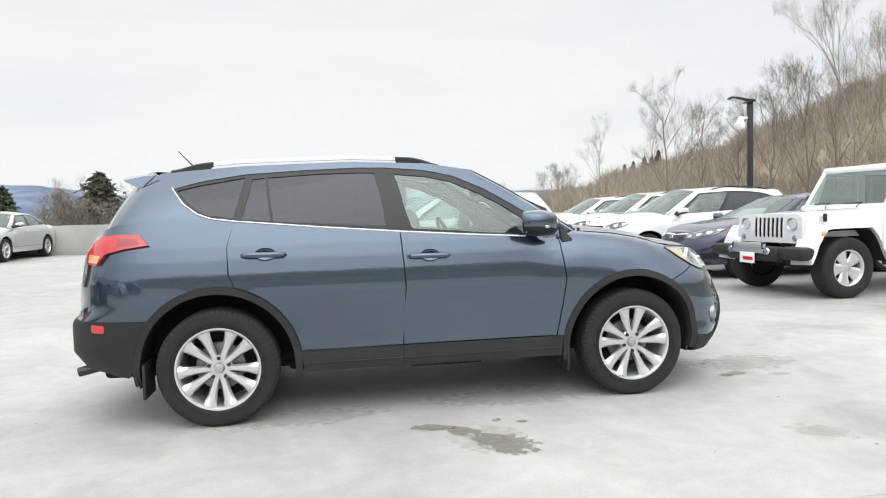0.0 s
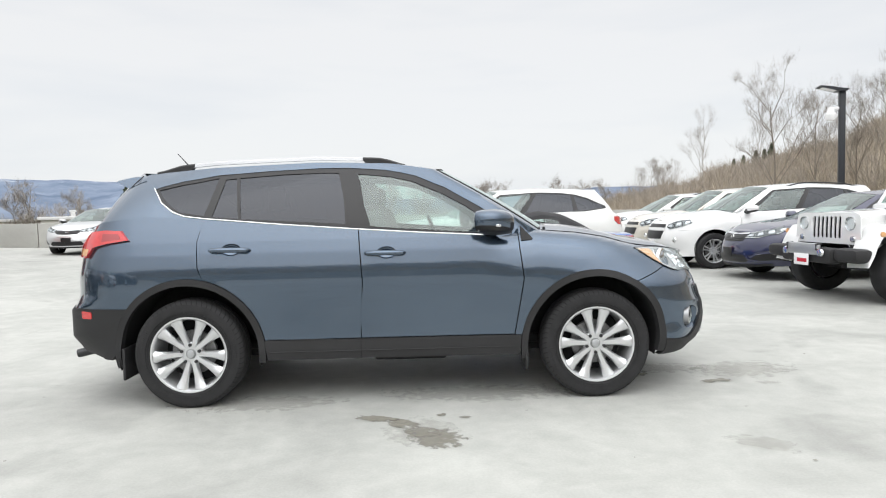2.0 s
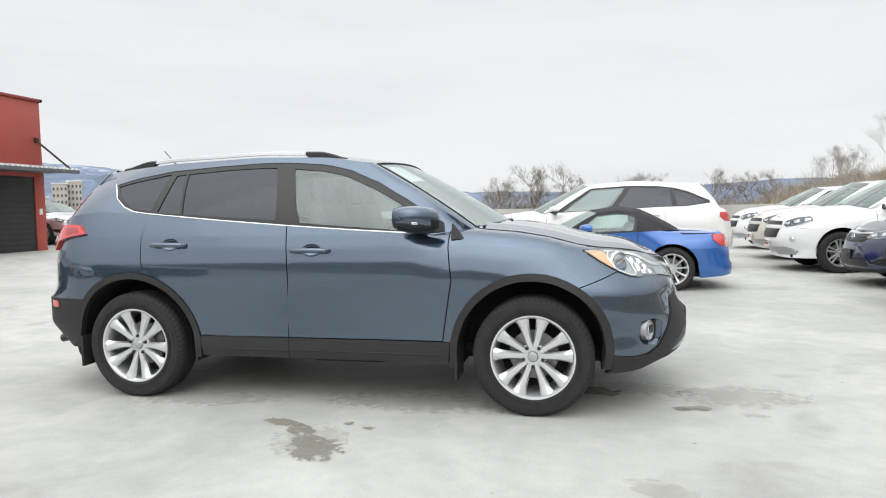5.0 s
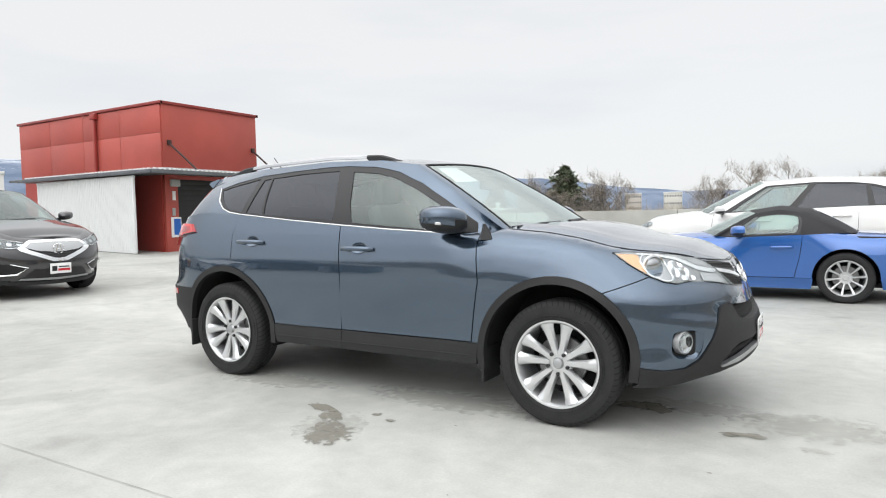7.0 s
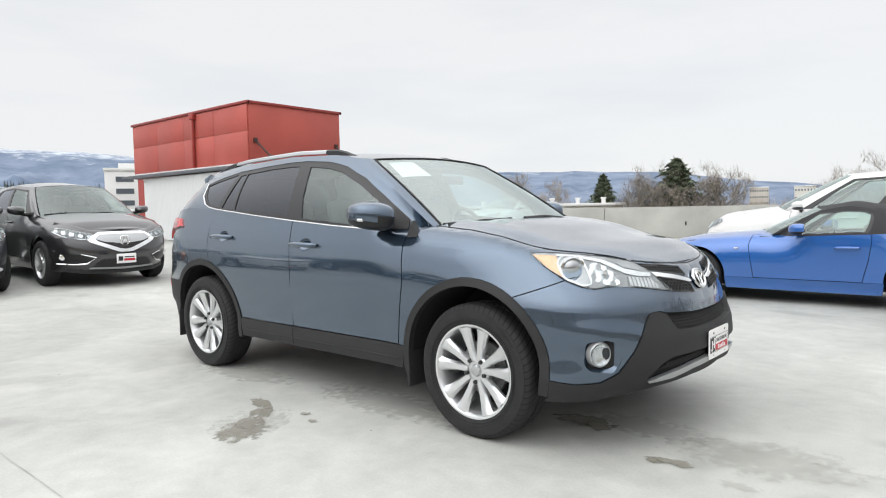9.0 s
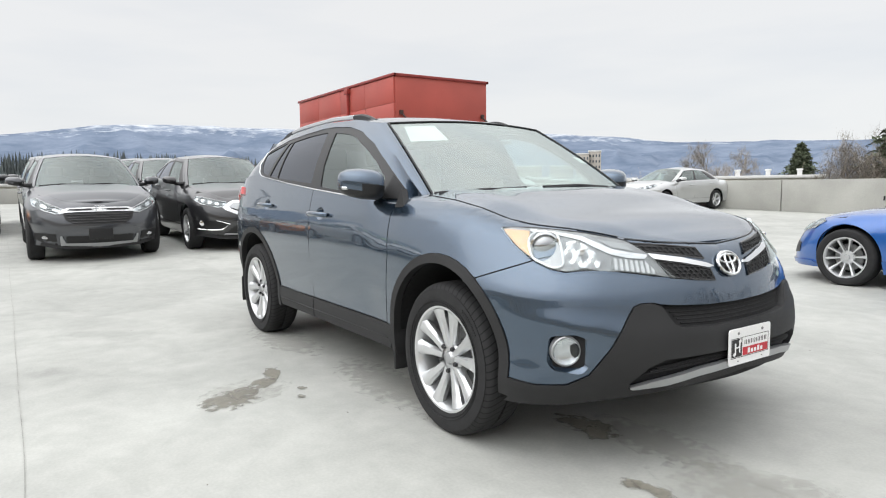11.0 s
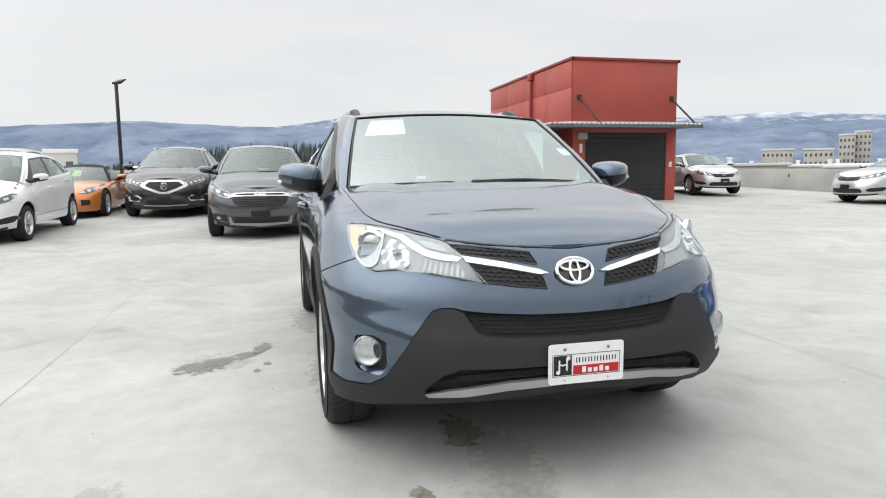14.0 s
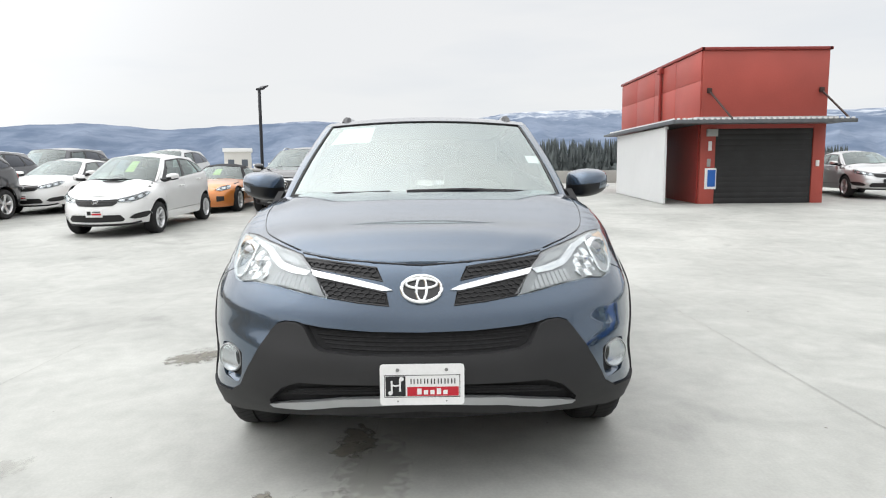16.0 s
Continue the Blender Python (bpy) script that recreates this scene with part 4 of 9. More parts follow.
def cabin_inside(car, C, sp, fine):
    """Seats, dashboard and steering wheel, as seen through the glass."""
    zf = sp["zb"] + (-0.10 if sp.get("two_door") else 0.08)
    zh = sp["belt"][1][len(sp["belt"][1]) // 2]
    xs = sp["seat_x"]
    rows = [xs] if sp.get("two_door") else [xs, xs - 0.85]
    for x in rows:
        for s in (-1, 1):
            y = s * sp["w"] * 0.40
            seat = part("seat", join(rbox(0.50, 0.48, 0.16, 0.06, (x + 0.12, y, zf + 0.30)), moved(rbox(0.15, 0.48, 0.58, 0.06), Matrix.Translation((x - 0.20, y, zf + 0.62)) @ Matrix.Rotation(radians(-16), 4, "Y"))), M_SEAT, car, "grey cloth seat")
            part("headrest", rbox(0.11, 0.26, 0.18, 0.05, (x - 0.30, y, zf + 0.99)), M_SEAT, seat)
    xd = sp["base_f"][0]
    dash = part("dashboard", join(rbox(0.50, sp["w"] * 1.5, 0.20, 0.07, (xd - 0.48, 0, zh - 0.17)), rbox(0.30, sp["w"] * 1.46, 0.30, 0.05, (xd - 0.40, 0, zh - 0.36))), M_DASH, car, "dark vinyl dashboard")
    ring = [(xd - 0.80 + 0.07 * math.sin(a) * -1, sp["w"] * 0.40 + 0.185 * math.cos(a), zh - 0.10 + 0.17 * math.sin(a)) for a in np.linspace(0, 2 * math.pi, 21)[:-1]]
    wheel = part("steering_wheel", join(tube(ring, 0.016, 6, True), tube([ring[0], (xd - 0.74, sp["w"] * 0.40, zh - 0.11), ring[10]], 0.02, 6), tube([(xd - 0.74, sp["w"] * 0.40, zh - 0.11), (xd - 0.5, sp["w"] * 0.40, zh - 0.2)], 0.03, 6)), M_DASH, car, "black steering wheel")
    if not sp.get("soft_top"):
        g = roof_sheet(C, sp)
        part("headliner", ([(x * 0.99, y * 0.97, z - 0.035) for x, y, z in g[0]], [tuple(reversed(f)) for f in g[1]]), M_HEADLINER, car, "pale grey headliner")
        part("rear_view_mirror", rbox(0.03, 0.22, 0.06, 0.012, (sp["roof_f"][0] + 0.12, 0, float(C.tz[0]) - 0.16)), M_BLACK, car)


def mirrors(car, C, B, sp, fine):
    """Door mirrors: arm, black lower shell, painted cap, glass."""
    x, y, z = sp["mirror"]
    for s in (-1, 1):
        k = sp.get("mirror_size", 1.0)
        bm = bmesh.new()
        bmesh.ops.create_uvsphere(bm, u_segments=20 if fine else 12, v_segments=12 if fine else 8, radius=1)
        for v in bm.verts:
            px, py, pz = v.co
            px = max(px, -0.42)
            px = (abs(px) ** 0.8) * (1 if px > 0 else -1)
            py = (abs(py) ** 0.55) * (1 if py > 0 else -1)
            pz = (abs(pz) ** 0.6) * (1 if pz > 0 else -1)
            taper = 1 - 0.18 * max(py, 0)
            v.co = ((0.130 if fine else 0.115) * px * taper - 0.02 * py, 0.125 * py, (0.082 if fine else 0.074) * pz * taper + (0.012 * py))
        bmesh.ops.scale(bm, vec=(k, k, k), verts=bm.verts)
        shell = [tuple(v.co) for v in bm.verts], [tuple(w.index for w in f.verts) for f in bm.faces]
        bm.free()
        cap_f = [f for f in shell[1] if sum(shell[0][i][2] for i in f) / len(f) > -0.018 * k]
        low_f = [f for f in shell[1] if f not in cap_f]
        place = Matrix.Translation((x, s * y, z)) @ Matrix.Rotation(radians((24 if fine else 6) * s), 4, "Z")
        gm = lambda vf: (lambda g: g if s > 0 else mirrored(g))(vf)
        mo = part("door_mirror", moved(gm((shell[0], low_f)), place), M_BLACK, car, "door mirror with a painted cap on a black base")
        part("mirror_cap", moved(gm((shell[0], cap_f)), place), sp["paint"], mo)
        part("mirror_glass", moved(gm(rbox(0.006, 0.19 * k, 0.115 * k, 0.002, (-0.052 * k, 0.0, 0.0))), place), M_CHROME, mo)
        arm = tube([(x - 0.01, s * (y - 0.08), z - 0.062 * k), (x + 0.005, s * (y - 0.16), z - 0.07 * k), (x + 0.02, s * (y - 0.24), z - 0.065 * k)], [0.026, 0.032, 0.04], 8)
        part("mirror_arm", arm, M_BLACK, mo)
        if fine:
            ind = rbox(0.02, 0.13, 0.018, 0.006, (0.098, 0.040, -0.024))
            ind = ([(px - 1.3 * (py - 0.02) ** 2 / 0.3 * 0.4 - 0.25 * max(py - 0.06, 0), py, pz + 0.06 * (py - 0.05)) for px, py, pz in ind[0]], ind[1])
            part("indicator", moved(gm(ind), place), M_REFLECT, mo, "clear indicator strip")


def handle_cup(B, x, z):
    """Outline of the hollow behind a pull handle."""
    u = B.at("s", x)
    return [(u - 0.008 + 0.064 * math.cos(a), z + 0.003 + 0.040 * math.sin(a)) for a in np.linspace(0, 2 * math.pi, 25)[:-1]]


def handles(car, B, sp, fine, door_obs):
    """Pull handles with a dark cup behind them, one to each door."""
    for nm, x, z in sp["handles"]:
        for s, door in zip((-1, 1), door_obs[nm]):
            u = B.at("s", x)
            hp = [B.p(u + d, z + h, o, s) for d, h, o in ((-0.125, 0, 0.004), (-0.11, 0.001, 0.028), (-0.06, 0.003, 0.04), (0.0, 0.004, 0.042), (0.06, 0.004, 0.04), (0.11, 0.003, 0.028), (0.125, 0.002, 0.004))]
            hn = part("door_handle", tube(hp, [0.012, 0.016, 0.0165, 0.0165, 0.0165, 0.016, 0.012], 10 if fine else 6), sp.get("handle_mat", sp["paint"]), door)
            if fine:
                def hollow(a, b, o, sd):
                    r2 = ((a - u + 0.008) / 0.064) ** 2 + ((b - z - 0.003) / 0.040) ** 2
                    return B.p(a, b, o - 0.024 * math.sqrt(max(0.0, 1 - r2)), sd)

                part("handle_cup", sheet(handle_cup(B, x, z), hollow, 0.008, 0.008, 0.0, 0, s), sp["paint"], hn)


CROSS.update(
    paint=M_SLATE, clad=True, ri=0.452, ra=0.497, sill=0.432, zb=0.30, xdf=0.835, xB=-0.212, xdr=-1.247, xseam=1.595, useam=0.97, zseam=0.857, uhl=0.56, zbump=0.66,
    crown=([0.9, 1.2, 1.6, 1.9, 2.05, 2.1], [0.035, 0.045, 0.05, 0.040, 0.014, 0.0]), ridge=0.014,
    dlo=[(0.80, 1.088), (0.79, 1.145), (0.67, 1.222), (0.54, 1.302), (0.36, 1.408), (0.17, 1.490), (-0.04, 1.536), (-0.288, 1.555), (-0.5, 1.556), (-0.816, 1.545), (-1.147, 1.526), (-1.399, 1.488), (-1.581, 1.438), (-1.505, 1.341), (-1.425, 1.282), (-1.354, 1.254), (-1.224, 1.237), (-0.957, 1.208), (-0.559, 1.173), (-0.226, 1.147), (0.062, 1.124), (0.332, 1.104), (0.59, 1.09)],
    windows=[[(0.66, 1.103), (0.605, 1.205), (0.491, 1.284), (0.335, 1.371), (0.149, 1.452), (-0.013, 1.490), (-0.225, 1.512), (-0.178, 1.30), (-0.134, 1.160), (0.30, 1.124)],
             [(-0.300, 1.180), (-0.355, 1.522), (-0.712, 1.520), (-1.018, 1.502), (-0.980, 1.226)],
             [(-0.998, 1.228), (-1.038, 1.500), (-1.112, 1.493), (-1.172, 1.245)],
             [(-1.224, 1.252), (-1.158, 1.505), (-1.40, 1.464), (-1.556, 1.428), (-1.463, 1.332), (-1.38, 1.276)]],
    tints=[0, 1, 1, 1], seat_x=0.13, mirror=(0.645, 0.965, 1.170), style=STYLE_TWIN, straight=True,
    handles=[("front_door", -0.04, 0.985), ("rear_door", -1.04, 1.025)])

suv, BODY, CAB = build_car(CROSS, "crossover_car", "slate blue crossover with charcoal plastic cladding on concrete", "car", pose(0, 0, 0), fine=True, group="")

# ---- the crossover's nose ----
def strip(B, pts, off=0.0, side=1):
    return [B.p(u, z, off, side) for u, z in pts]


def cross_front(car, B):
    xa, hz = CROSS["wb"] / 2, CROSS["tyre"] - 0.006
    clad_out = [(1.058, 0.377), (0.944, 0.364), (0.83, 0.370), (0.75, 0.414), (0.67, 0.525), (0.60, 0.645), (0.578, 0.674), (0.548, 0.684), (0.50, 0.684)]
    intake_low = [(0.462, 0.672), (0.41, 0.602), (0.375, 0.586), (0.25, 0.577), (0, 0.572)]
    arch = B.s(*arch_front(xa, hz, CROSS["ra"], 57, 5, 12))
    arch_low = B.s(*arch_front(xa, hz, CROSS["ra"], 5, -8, 3))
    upper = [(0, 0.655), (0.2, 0.659), (0.38, 0.670), (0.46, 0.679), (0.50, 0.688), (0.548, 0.688), (0.582, 0.677), (0.604, 0.647), (0.674, 0.526), (0.754, 0.417), (0.832, 0.374), (0.944, 0.368), (1.058, 0.381)] + arch[::-1] + [(CROSS["useam"] - 0.004, CROSS["zseam"] - 0.004)] + B.top(CROSS["uhl"] - 0.003, 0, 20)
    pocket = rounded([(0.905, 0.46), (0.88, 0.428), (0.775, 0.415), (0.742, 0.46), (0.728, 0.545), (0.80, 0.574), (0.895, 0.562)], 0.02, 3)
    front_panel(car, "front_bumper", upper, B, M_SLATE, 0.03, 0.02, holes=(pocket,))
    clad = clad_out + intake_low + [(0, 0.474), (0.46, 0.470), (0.53, 0.442), (0.602, 0.380), (0.602, 0.352), (0.3, 0.385), (0, 0.410), (0, 0.372), (0.3, 0.352), (0.55, 0.325), (0.85, 0.277), (1.09, 0.270)] + arch_low[::-1][:2]
    front_panel(car, "bumper_cladding", clad, B, M_TRIM, 0.03, 0.03, off=0.010, flange=0.05, label="charcoal plastic lower bumper cladding")
    # upper and lower air intakes
    dark = [(0, 0.56), (0.37, 0.575), (0.42, 0.60), (0.47, 0.685), (0.3, 0.675), (0, 0.668)]
    front_panel(car, "intake_back", dark, B, M_DARK, 0.06, 0.05, off=-0.07, flange=0)
    for k in range(6):
        z = 0.586 + 0.0155 * k
        half = 0.36 + 0.017 * k
        us = np.linspace(0, half, 12)
        path = [B.p(q, z + 0.01 * (q / half) ** 2, -0.022, -1) for q in us[::-1]] + [B.p(q, z + 0.01 * (q / half) ** 2, -0.022, 1) for q in us[1:]]
        part("intake_bar", tube(path, 0.0042, 5), M_DARK, car)
    dark = [(0, 0.40), (0.61, 0.345), (0.61, 0.39), (0.54, 0.455), (0, 0.485)]
    front_panel(car, "lower_intake_back", dark, B, M_DARK, 0.06, 0.05, off=-0.05, flange=0)
    for k in range(3):
        z = 0.440 + 0.011 * k
        half = 0.55 - 0.03 * k
        us = np.linspace(0, half, 12)
        path = [B.p(q, z - 0.03 * (q / half) ** 2, -0.012, -1) for q in us[::-1]] + [B.p(q, z - 0.03 * (q / half) ** 2, -0.012, 1) for q in us[1:]]
        part("intake_bar", tube(path, 0.0045, 5), M_DARK, car)
    skid = [(0, 0.434), (0.3, 0.417), (0.52, 0.382), (0.603, 0.362), (0.590, 0.350), (0.45, 0.361), (0.3, 0.386), (0, 0.406)]
    front_panel(car, "skid_strip", skid, B, M_SATIN, 0.03, 0.02, off=0.016, flange=0.03, label="satin silver lower bumper strip")
    # fog lamps in their pockets
    for s in (-1, 1):
        pk = part("fog_lamp", sheet(pocket, lambda a, b, o, sd: B.p(a, b, o - 0.040 * float(sstep(0.905, 0.875, a)) * float(sstep(0.725, 0.80, a)) * float(sstep(0.414, 0.455, b)) * float(sstep(0.576, 0.552, b)), sd), 0.012, 0.012, 0.0, 0.02, s), M_SLATE, car, "round clear fog lamp in a body-coloured pocket")
        c = Vector(B.p(0.834, 0.506, -0.006, s))
        rot = Matrix.Translation(c) @ Matrix.Rotation(radians(62) if s < 0 else radians(118), 4, "Z")
        part("bezel", moved(lathe([(0.060, 0.030), (0.060, -0.002), (0.056, -0.006), (0.053, -0.002)], 28), rot), M_LAMPCUP, pk)
        part("reflector", moved(lathe([(0.056, -0.003), (0.046, 0.004), (0.028, 0.009), (0.0, 0.011)], 24), rot), M_BRIGHT, pk)
        part("lens", moved(lathe([(0.054, -0.004), (0.045, -0.012), (0.025, -0.018), (0.0, -0.020)], 28), rot), M_LENS, pk)
    # grille: two hexagon meshes a side with a bright bar between
    up_m = [(0.553, 0.912), (0.36, 0.899), (0.185, 0.882), (0.155, 0.838), (0.30, 0.858), (0.485, 0.878)]
    lo_m = [(0.452, 0.846), (0.40, 0.790), (0.385, 0.778), (0.25, 0.762), (0.125, 0.750), (0.140, 0.795), (0.30, 0.825)]
    for s in (-1, 1):
        gr = part("grille", join(sheet(up_m, B.p, 0.03, 0.02, 0.0015, 0, s), sheet(lo_m, B.p, 0.03, 0.02, 0.0015, 0, s)), M_BLACK, car, "black honeycomb grille with a chrome bar")
        for pl in (up_m, lo_m):
            part("grille_rim", tube([B.p(u, z, 0.004, s) for u, z in pl], 0.0042, 6, True), M_GLOSSBLACK, gr)
            part("grille_mesh", hexmesh(pl, B, s), M_TRIM, gr)
        bar = [(0.484, 0.874), (0.30, 0.851), (0.15, 0.821), (0.112, 0.806), (0.15, 0.803), (0.30, 0.830), (0.458, 0.852)]
        part("chrome_bar", sheet(bar, B.p, 0.02, 0.012, 0.012, 0.012, s), M_CHROME, gr, "chrome grille bar")
    # emblem of three chrome ovals on black
    n0, n1 = Vector(B.p(0, 0.76)), Vector(B.p(0, 0.85))
    tilt = math.degrees(math.atan2(n0.x - n1.x, n1.z - n0.z))
    em = Matrix.Translation(Vector(B.p(0, 0.806, 0.004))) @ Matrix.Rotation(radians(-tilt), 4, "Y")
    oval = lambda ry, rz, dz, n=40: [(0.008, ry * math.cos(a), dz + rz * math.sin(a)) for a in np.linspace(0, 2 * math.pi, n + 1)[:-1]]
    disc = ([(0.0, y, z) for _, y, z in oval(0.074, 0.051, 0)] + [(0.004, 0, 0)], [(i, (i + 1) % 40, 40) for i in range(40)])
    eb = part("emblem", moved(disc, em), M_GLOSSBLACK, car, "black oval emblem with chrome rings")
    part("emblem_ring", moved(tube(oval(0.074, 0.051, 0), 0.0075, 8, True), em), M_CHROME, eb)
    part("emblem_ring", moved(tube(oval(0.058, 0.019, 0.020), 0.0062, 8, True), em), M_CHROME, eb)
    part("emblem_ring", moved(tube(oval(0.019, 0.044, -0.002), 0.0062, 8, True), em), M_CHROME, eb)
    # headlamps
    lamp = [(1.185, 0.974), (1.06, 0.974), (0.86, 0.962), (0.72, 0.946), (0.575, 0.922), (0.49, 0.880), (0.366, 0.773), (0.47, 0.788), (0.60, 0.806), (0.765, 0.817), (0.848, 0.809), (0.90, 0.818), (1.005, 0.858), (1.10, 0.915)]
    lamp = [(u, min(z, float(B.ztop(u)) - 0.006)) for u, z in lamp]
    for s in (-1, 1):
        well = arc_pts(0.952, 0.898, 0.050, 0, 345, 24)
        hl = part("headlamp", sheet(lamp, B.p, 0.03, 0.02, 0.003, 0.01, s, holes=(well,)), M_LAMPBASE, car, "clear headlamp with a projector and an amber corner")
        part("lamp_seam", tube([B.p(u, z, 0.003, s) for u, z in lamp], 0.0032, 5, True), M_BLACK, hl)
        amb = [(1.168, 0.968), (1.045, 0.962), (1.026, 0.925), (1.003, 0.864), (1.08, 0.906), (1.13, 0.942)]
        part("amber_reflector", sheet(amb, B.p, 0.02, 0.015, 0.010, 0.006, s), M_AMBER, hl, "amber corner marker")
        turn = lambda u: math.degrees(math.atan2(float(np.interp(u, B.u, B.nx)) + 0.5, float(np.interp(u, B.u, B.ny))))
        rot = lambda u, z, o: Matrix.Translation(B.p(u, z, o, s)) @ Matrix.Rotation(radians(turn(u) if s < 0 else 180 - turn(u)), 4, "Z")
        cup = rounded([(1.035, 0.930), (1.012, 0.960), (0.91, 0.956), (0.878, 0.90), (0.855, 0.83), (0.90, 0.822), (0.995, 0.858)], 0.025, 4)
        part("lamp_well", sheet(cup, B.p, 0.03, 0.02, -0.035, 0, s), M_LAMPBASE, hl)
        part("projector_cup", sheet(cup, B.p, 0.03, 0.02, 0.006, 0, s, holes=(well,)), M_LAMPCUP, hl)
        part("cup_rim", tube([B.p(u, z, 0.010, s) for u, z in cup], 0.0055, 6, True), M_BRIGHT, hl, "bright rim round the projector")
        part("projector", moved(lathe([(0.064, 0.014), (0.063, -0.006), (0.055, -0.008), (0.048, 0.004)], 32), rot(0.952, 0.898, -0.002)), M_CHROME, hl)
        part("projector_lens", moved(lathe([(0.048, 0.002), (0.036, -0.007), (0.017, -0.013), (0.0, -0.014)], 28), rot(0.952, 0.898, -0.002)), M_PROJ, hl)
        bowl = rounded([(0.872, 0.915), (0.83, 0.928), (0.76, 0.905), (0.705, 0.86), (0.71, 0.826), (0.76, 0.822), (0.83, 0.835), (0.865, 0.87)], 0.02, 3)
        part("main_reflector", sheet(bowl, lambda a, b, o, sd: B.p(a, b, o + 0.012 * math.sin(95 * a) * math.cos(80 * b), sd), 0.011, 0.011, 0.006, 0.0, s), M_REFLECT, hl, smooth=0)
        part("bulb", moved(rbox(0.02, 0.03, 0.026, 0.006), rot(0.79, 0.885, 0.016)), M_REFLECT, hl)
        drl = [(1.05, 0.970), (0.90, 0.958), (0.79, 0.942), (0.71, 0.915), (0.655, 0.893), (0.56, 0.877), (0.482, 0.868), (0.50, 0.852), (0.58, 0.857), (0.66, 0.872), (0.73, 0.899), (0.80, 0.928), (0.90, 0.947), (1.04, 0.960)]
        part("light_strip", sheet(drl, B.p, 0.02, 0.02, 0.009, 0.006, s), M_BRIGHT, hl, "bright light strip")
        blk = [(0.715, 0.928), (0.59, 0.912), (0.545, 0.882), (0.66, 0.900)]
        part("upper_reflector", sheet(blk, B.p, 0.02, 0.02, 0.006, 0.0, s), M_LAMPCUP, hl)
        blk = [(0.655, 0.858), (0.57, 0.850), (0.50, 0.843), (0.445, 0.792), (0.50, 0.798), (0.66, 0.818)]
        part("turn_reflector", sheet(blk, lambda a, b, o, sd: B.p(a, b, o + 0.0030 * math.sin(260 * a), sd), 0.006, 0.01, 0.006, 0.0, s), M_LAMPCUP, hl, smooth=0)
        lens = part("lens", sheet(lamp, B.p, 0.03, 0.02, 0.017, 0.0, s), M_LENS, hl, "clear polycarbonate lens")
        lens.visible_shadow = False


def hexmesh(poly, B, s, w=0.033, h=0.0185):
    """Honeycomb bars inside a polygon of the nose."""
    bars = []
    us = [p[0] for p in poly]
    zs = [p[1] for p in poly]

    def inside(p):
        c = False
        for i in range(len(poly)):
            a, b = poly[i - 1], poly[i]
            if (a[1] > p[1]) != (b[1] > p[1]) and p[0] < (b[0] - a[0]) * (p[1] - a[1]) / (b[1] - a[1]) + a[0]:
                c = not c
        return c

    r = 0
    z = min(zs)
    while z < max(zs) + h:
        u = min(us) - w + (w / 2 if r % 2 else 0)
        while u < max(us) + w:
            c = (u, z + 0.06 * (u - 0.3))
            pts = [(c[0] - w / 2, c[1] - h * 0.25), (c[0] - w / 2, c[1] + h * 0.25), (c[0], c[1] + h * 0.5), (c[0] + w / 2, c[1] + h * 0.25)]
            for a, b in zip(pts[:-1], pts[1:]):
                if inside(a) and inside(b):
                    bars.append(tube([B.p(*a, 0.006, s), B.p(*b, 0.006, s)], 0.0026, 4))
            u += w
        z += h * 0.75
        r += 1
    return join(*bars) if bars else rbox(0.001, 0.001, 0.001, 0, B.p(*poly[0], 0, s))


M_LAMPBASE = mat("lamp_housing_grey", (0.25, 0.255, 0.26), rough=0.30, metal=0.4, stain=0.2, stain_scale=25)
M_LAMPCUP = mat("satin_lamp_bezel", (0.36, 0.365, 0.37), rough=0.35, metal=0.6, stain=0.1, stain_scale=30)
M_PROJ = mat("projector_glass", (0.32, 0.33, 0.34), rough=0.1, metal=0.7, coat=1.0)
cross_front(suv, BODY)


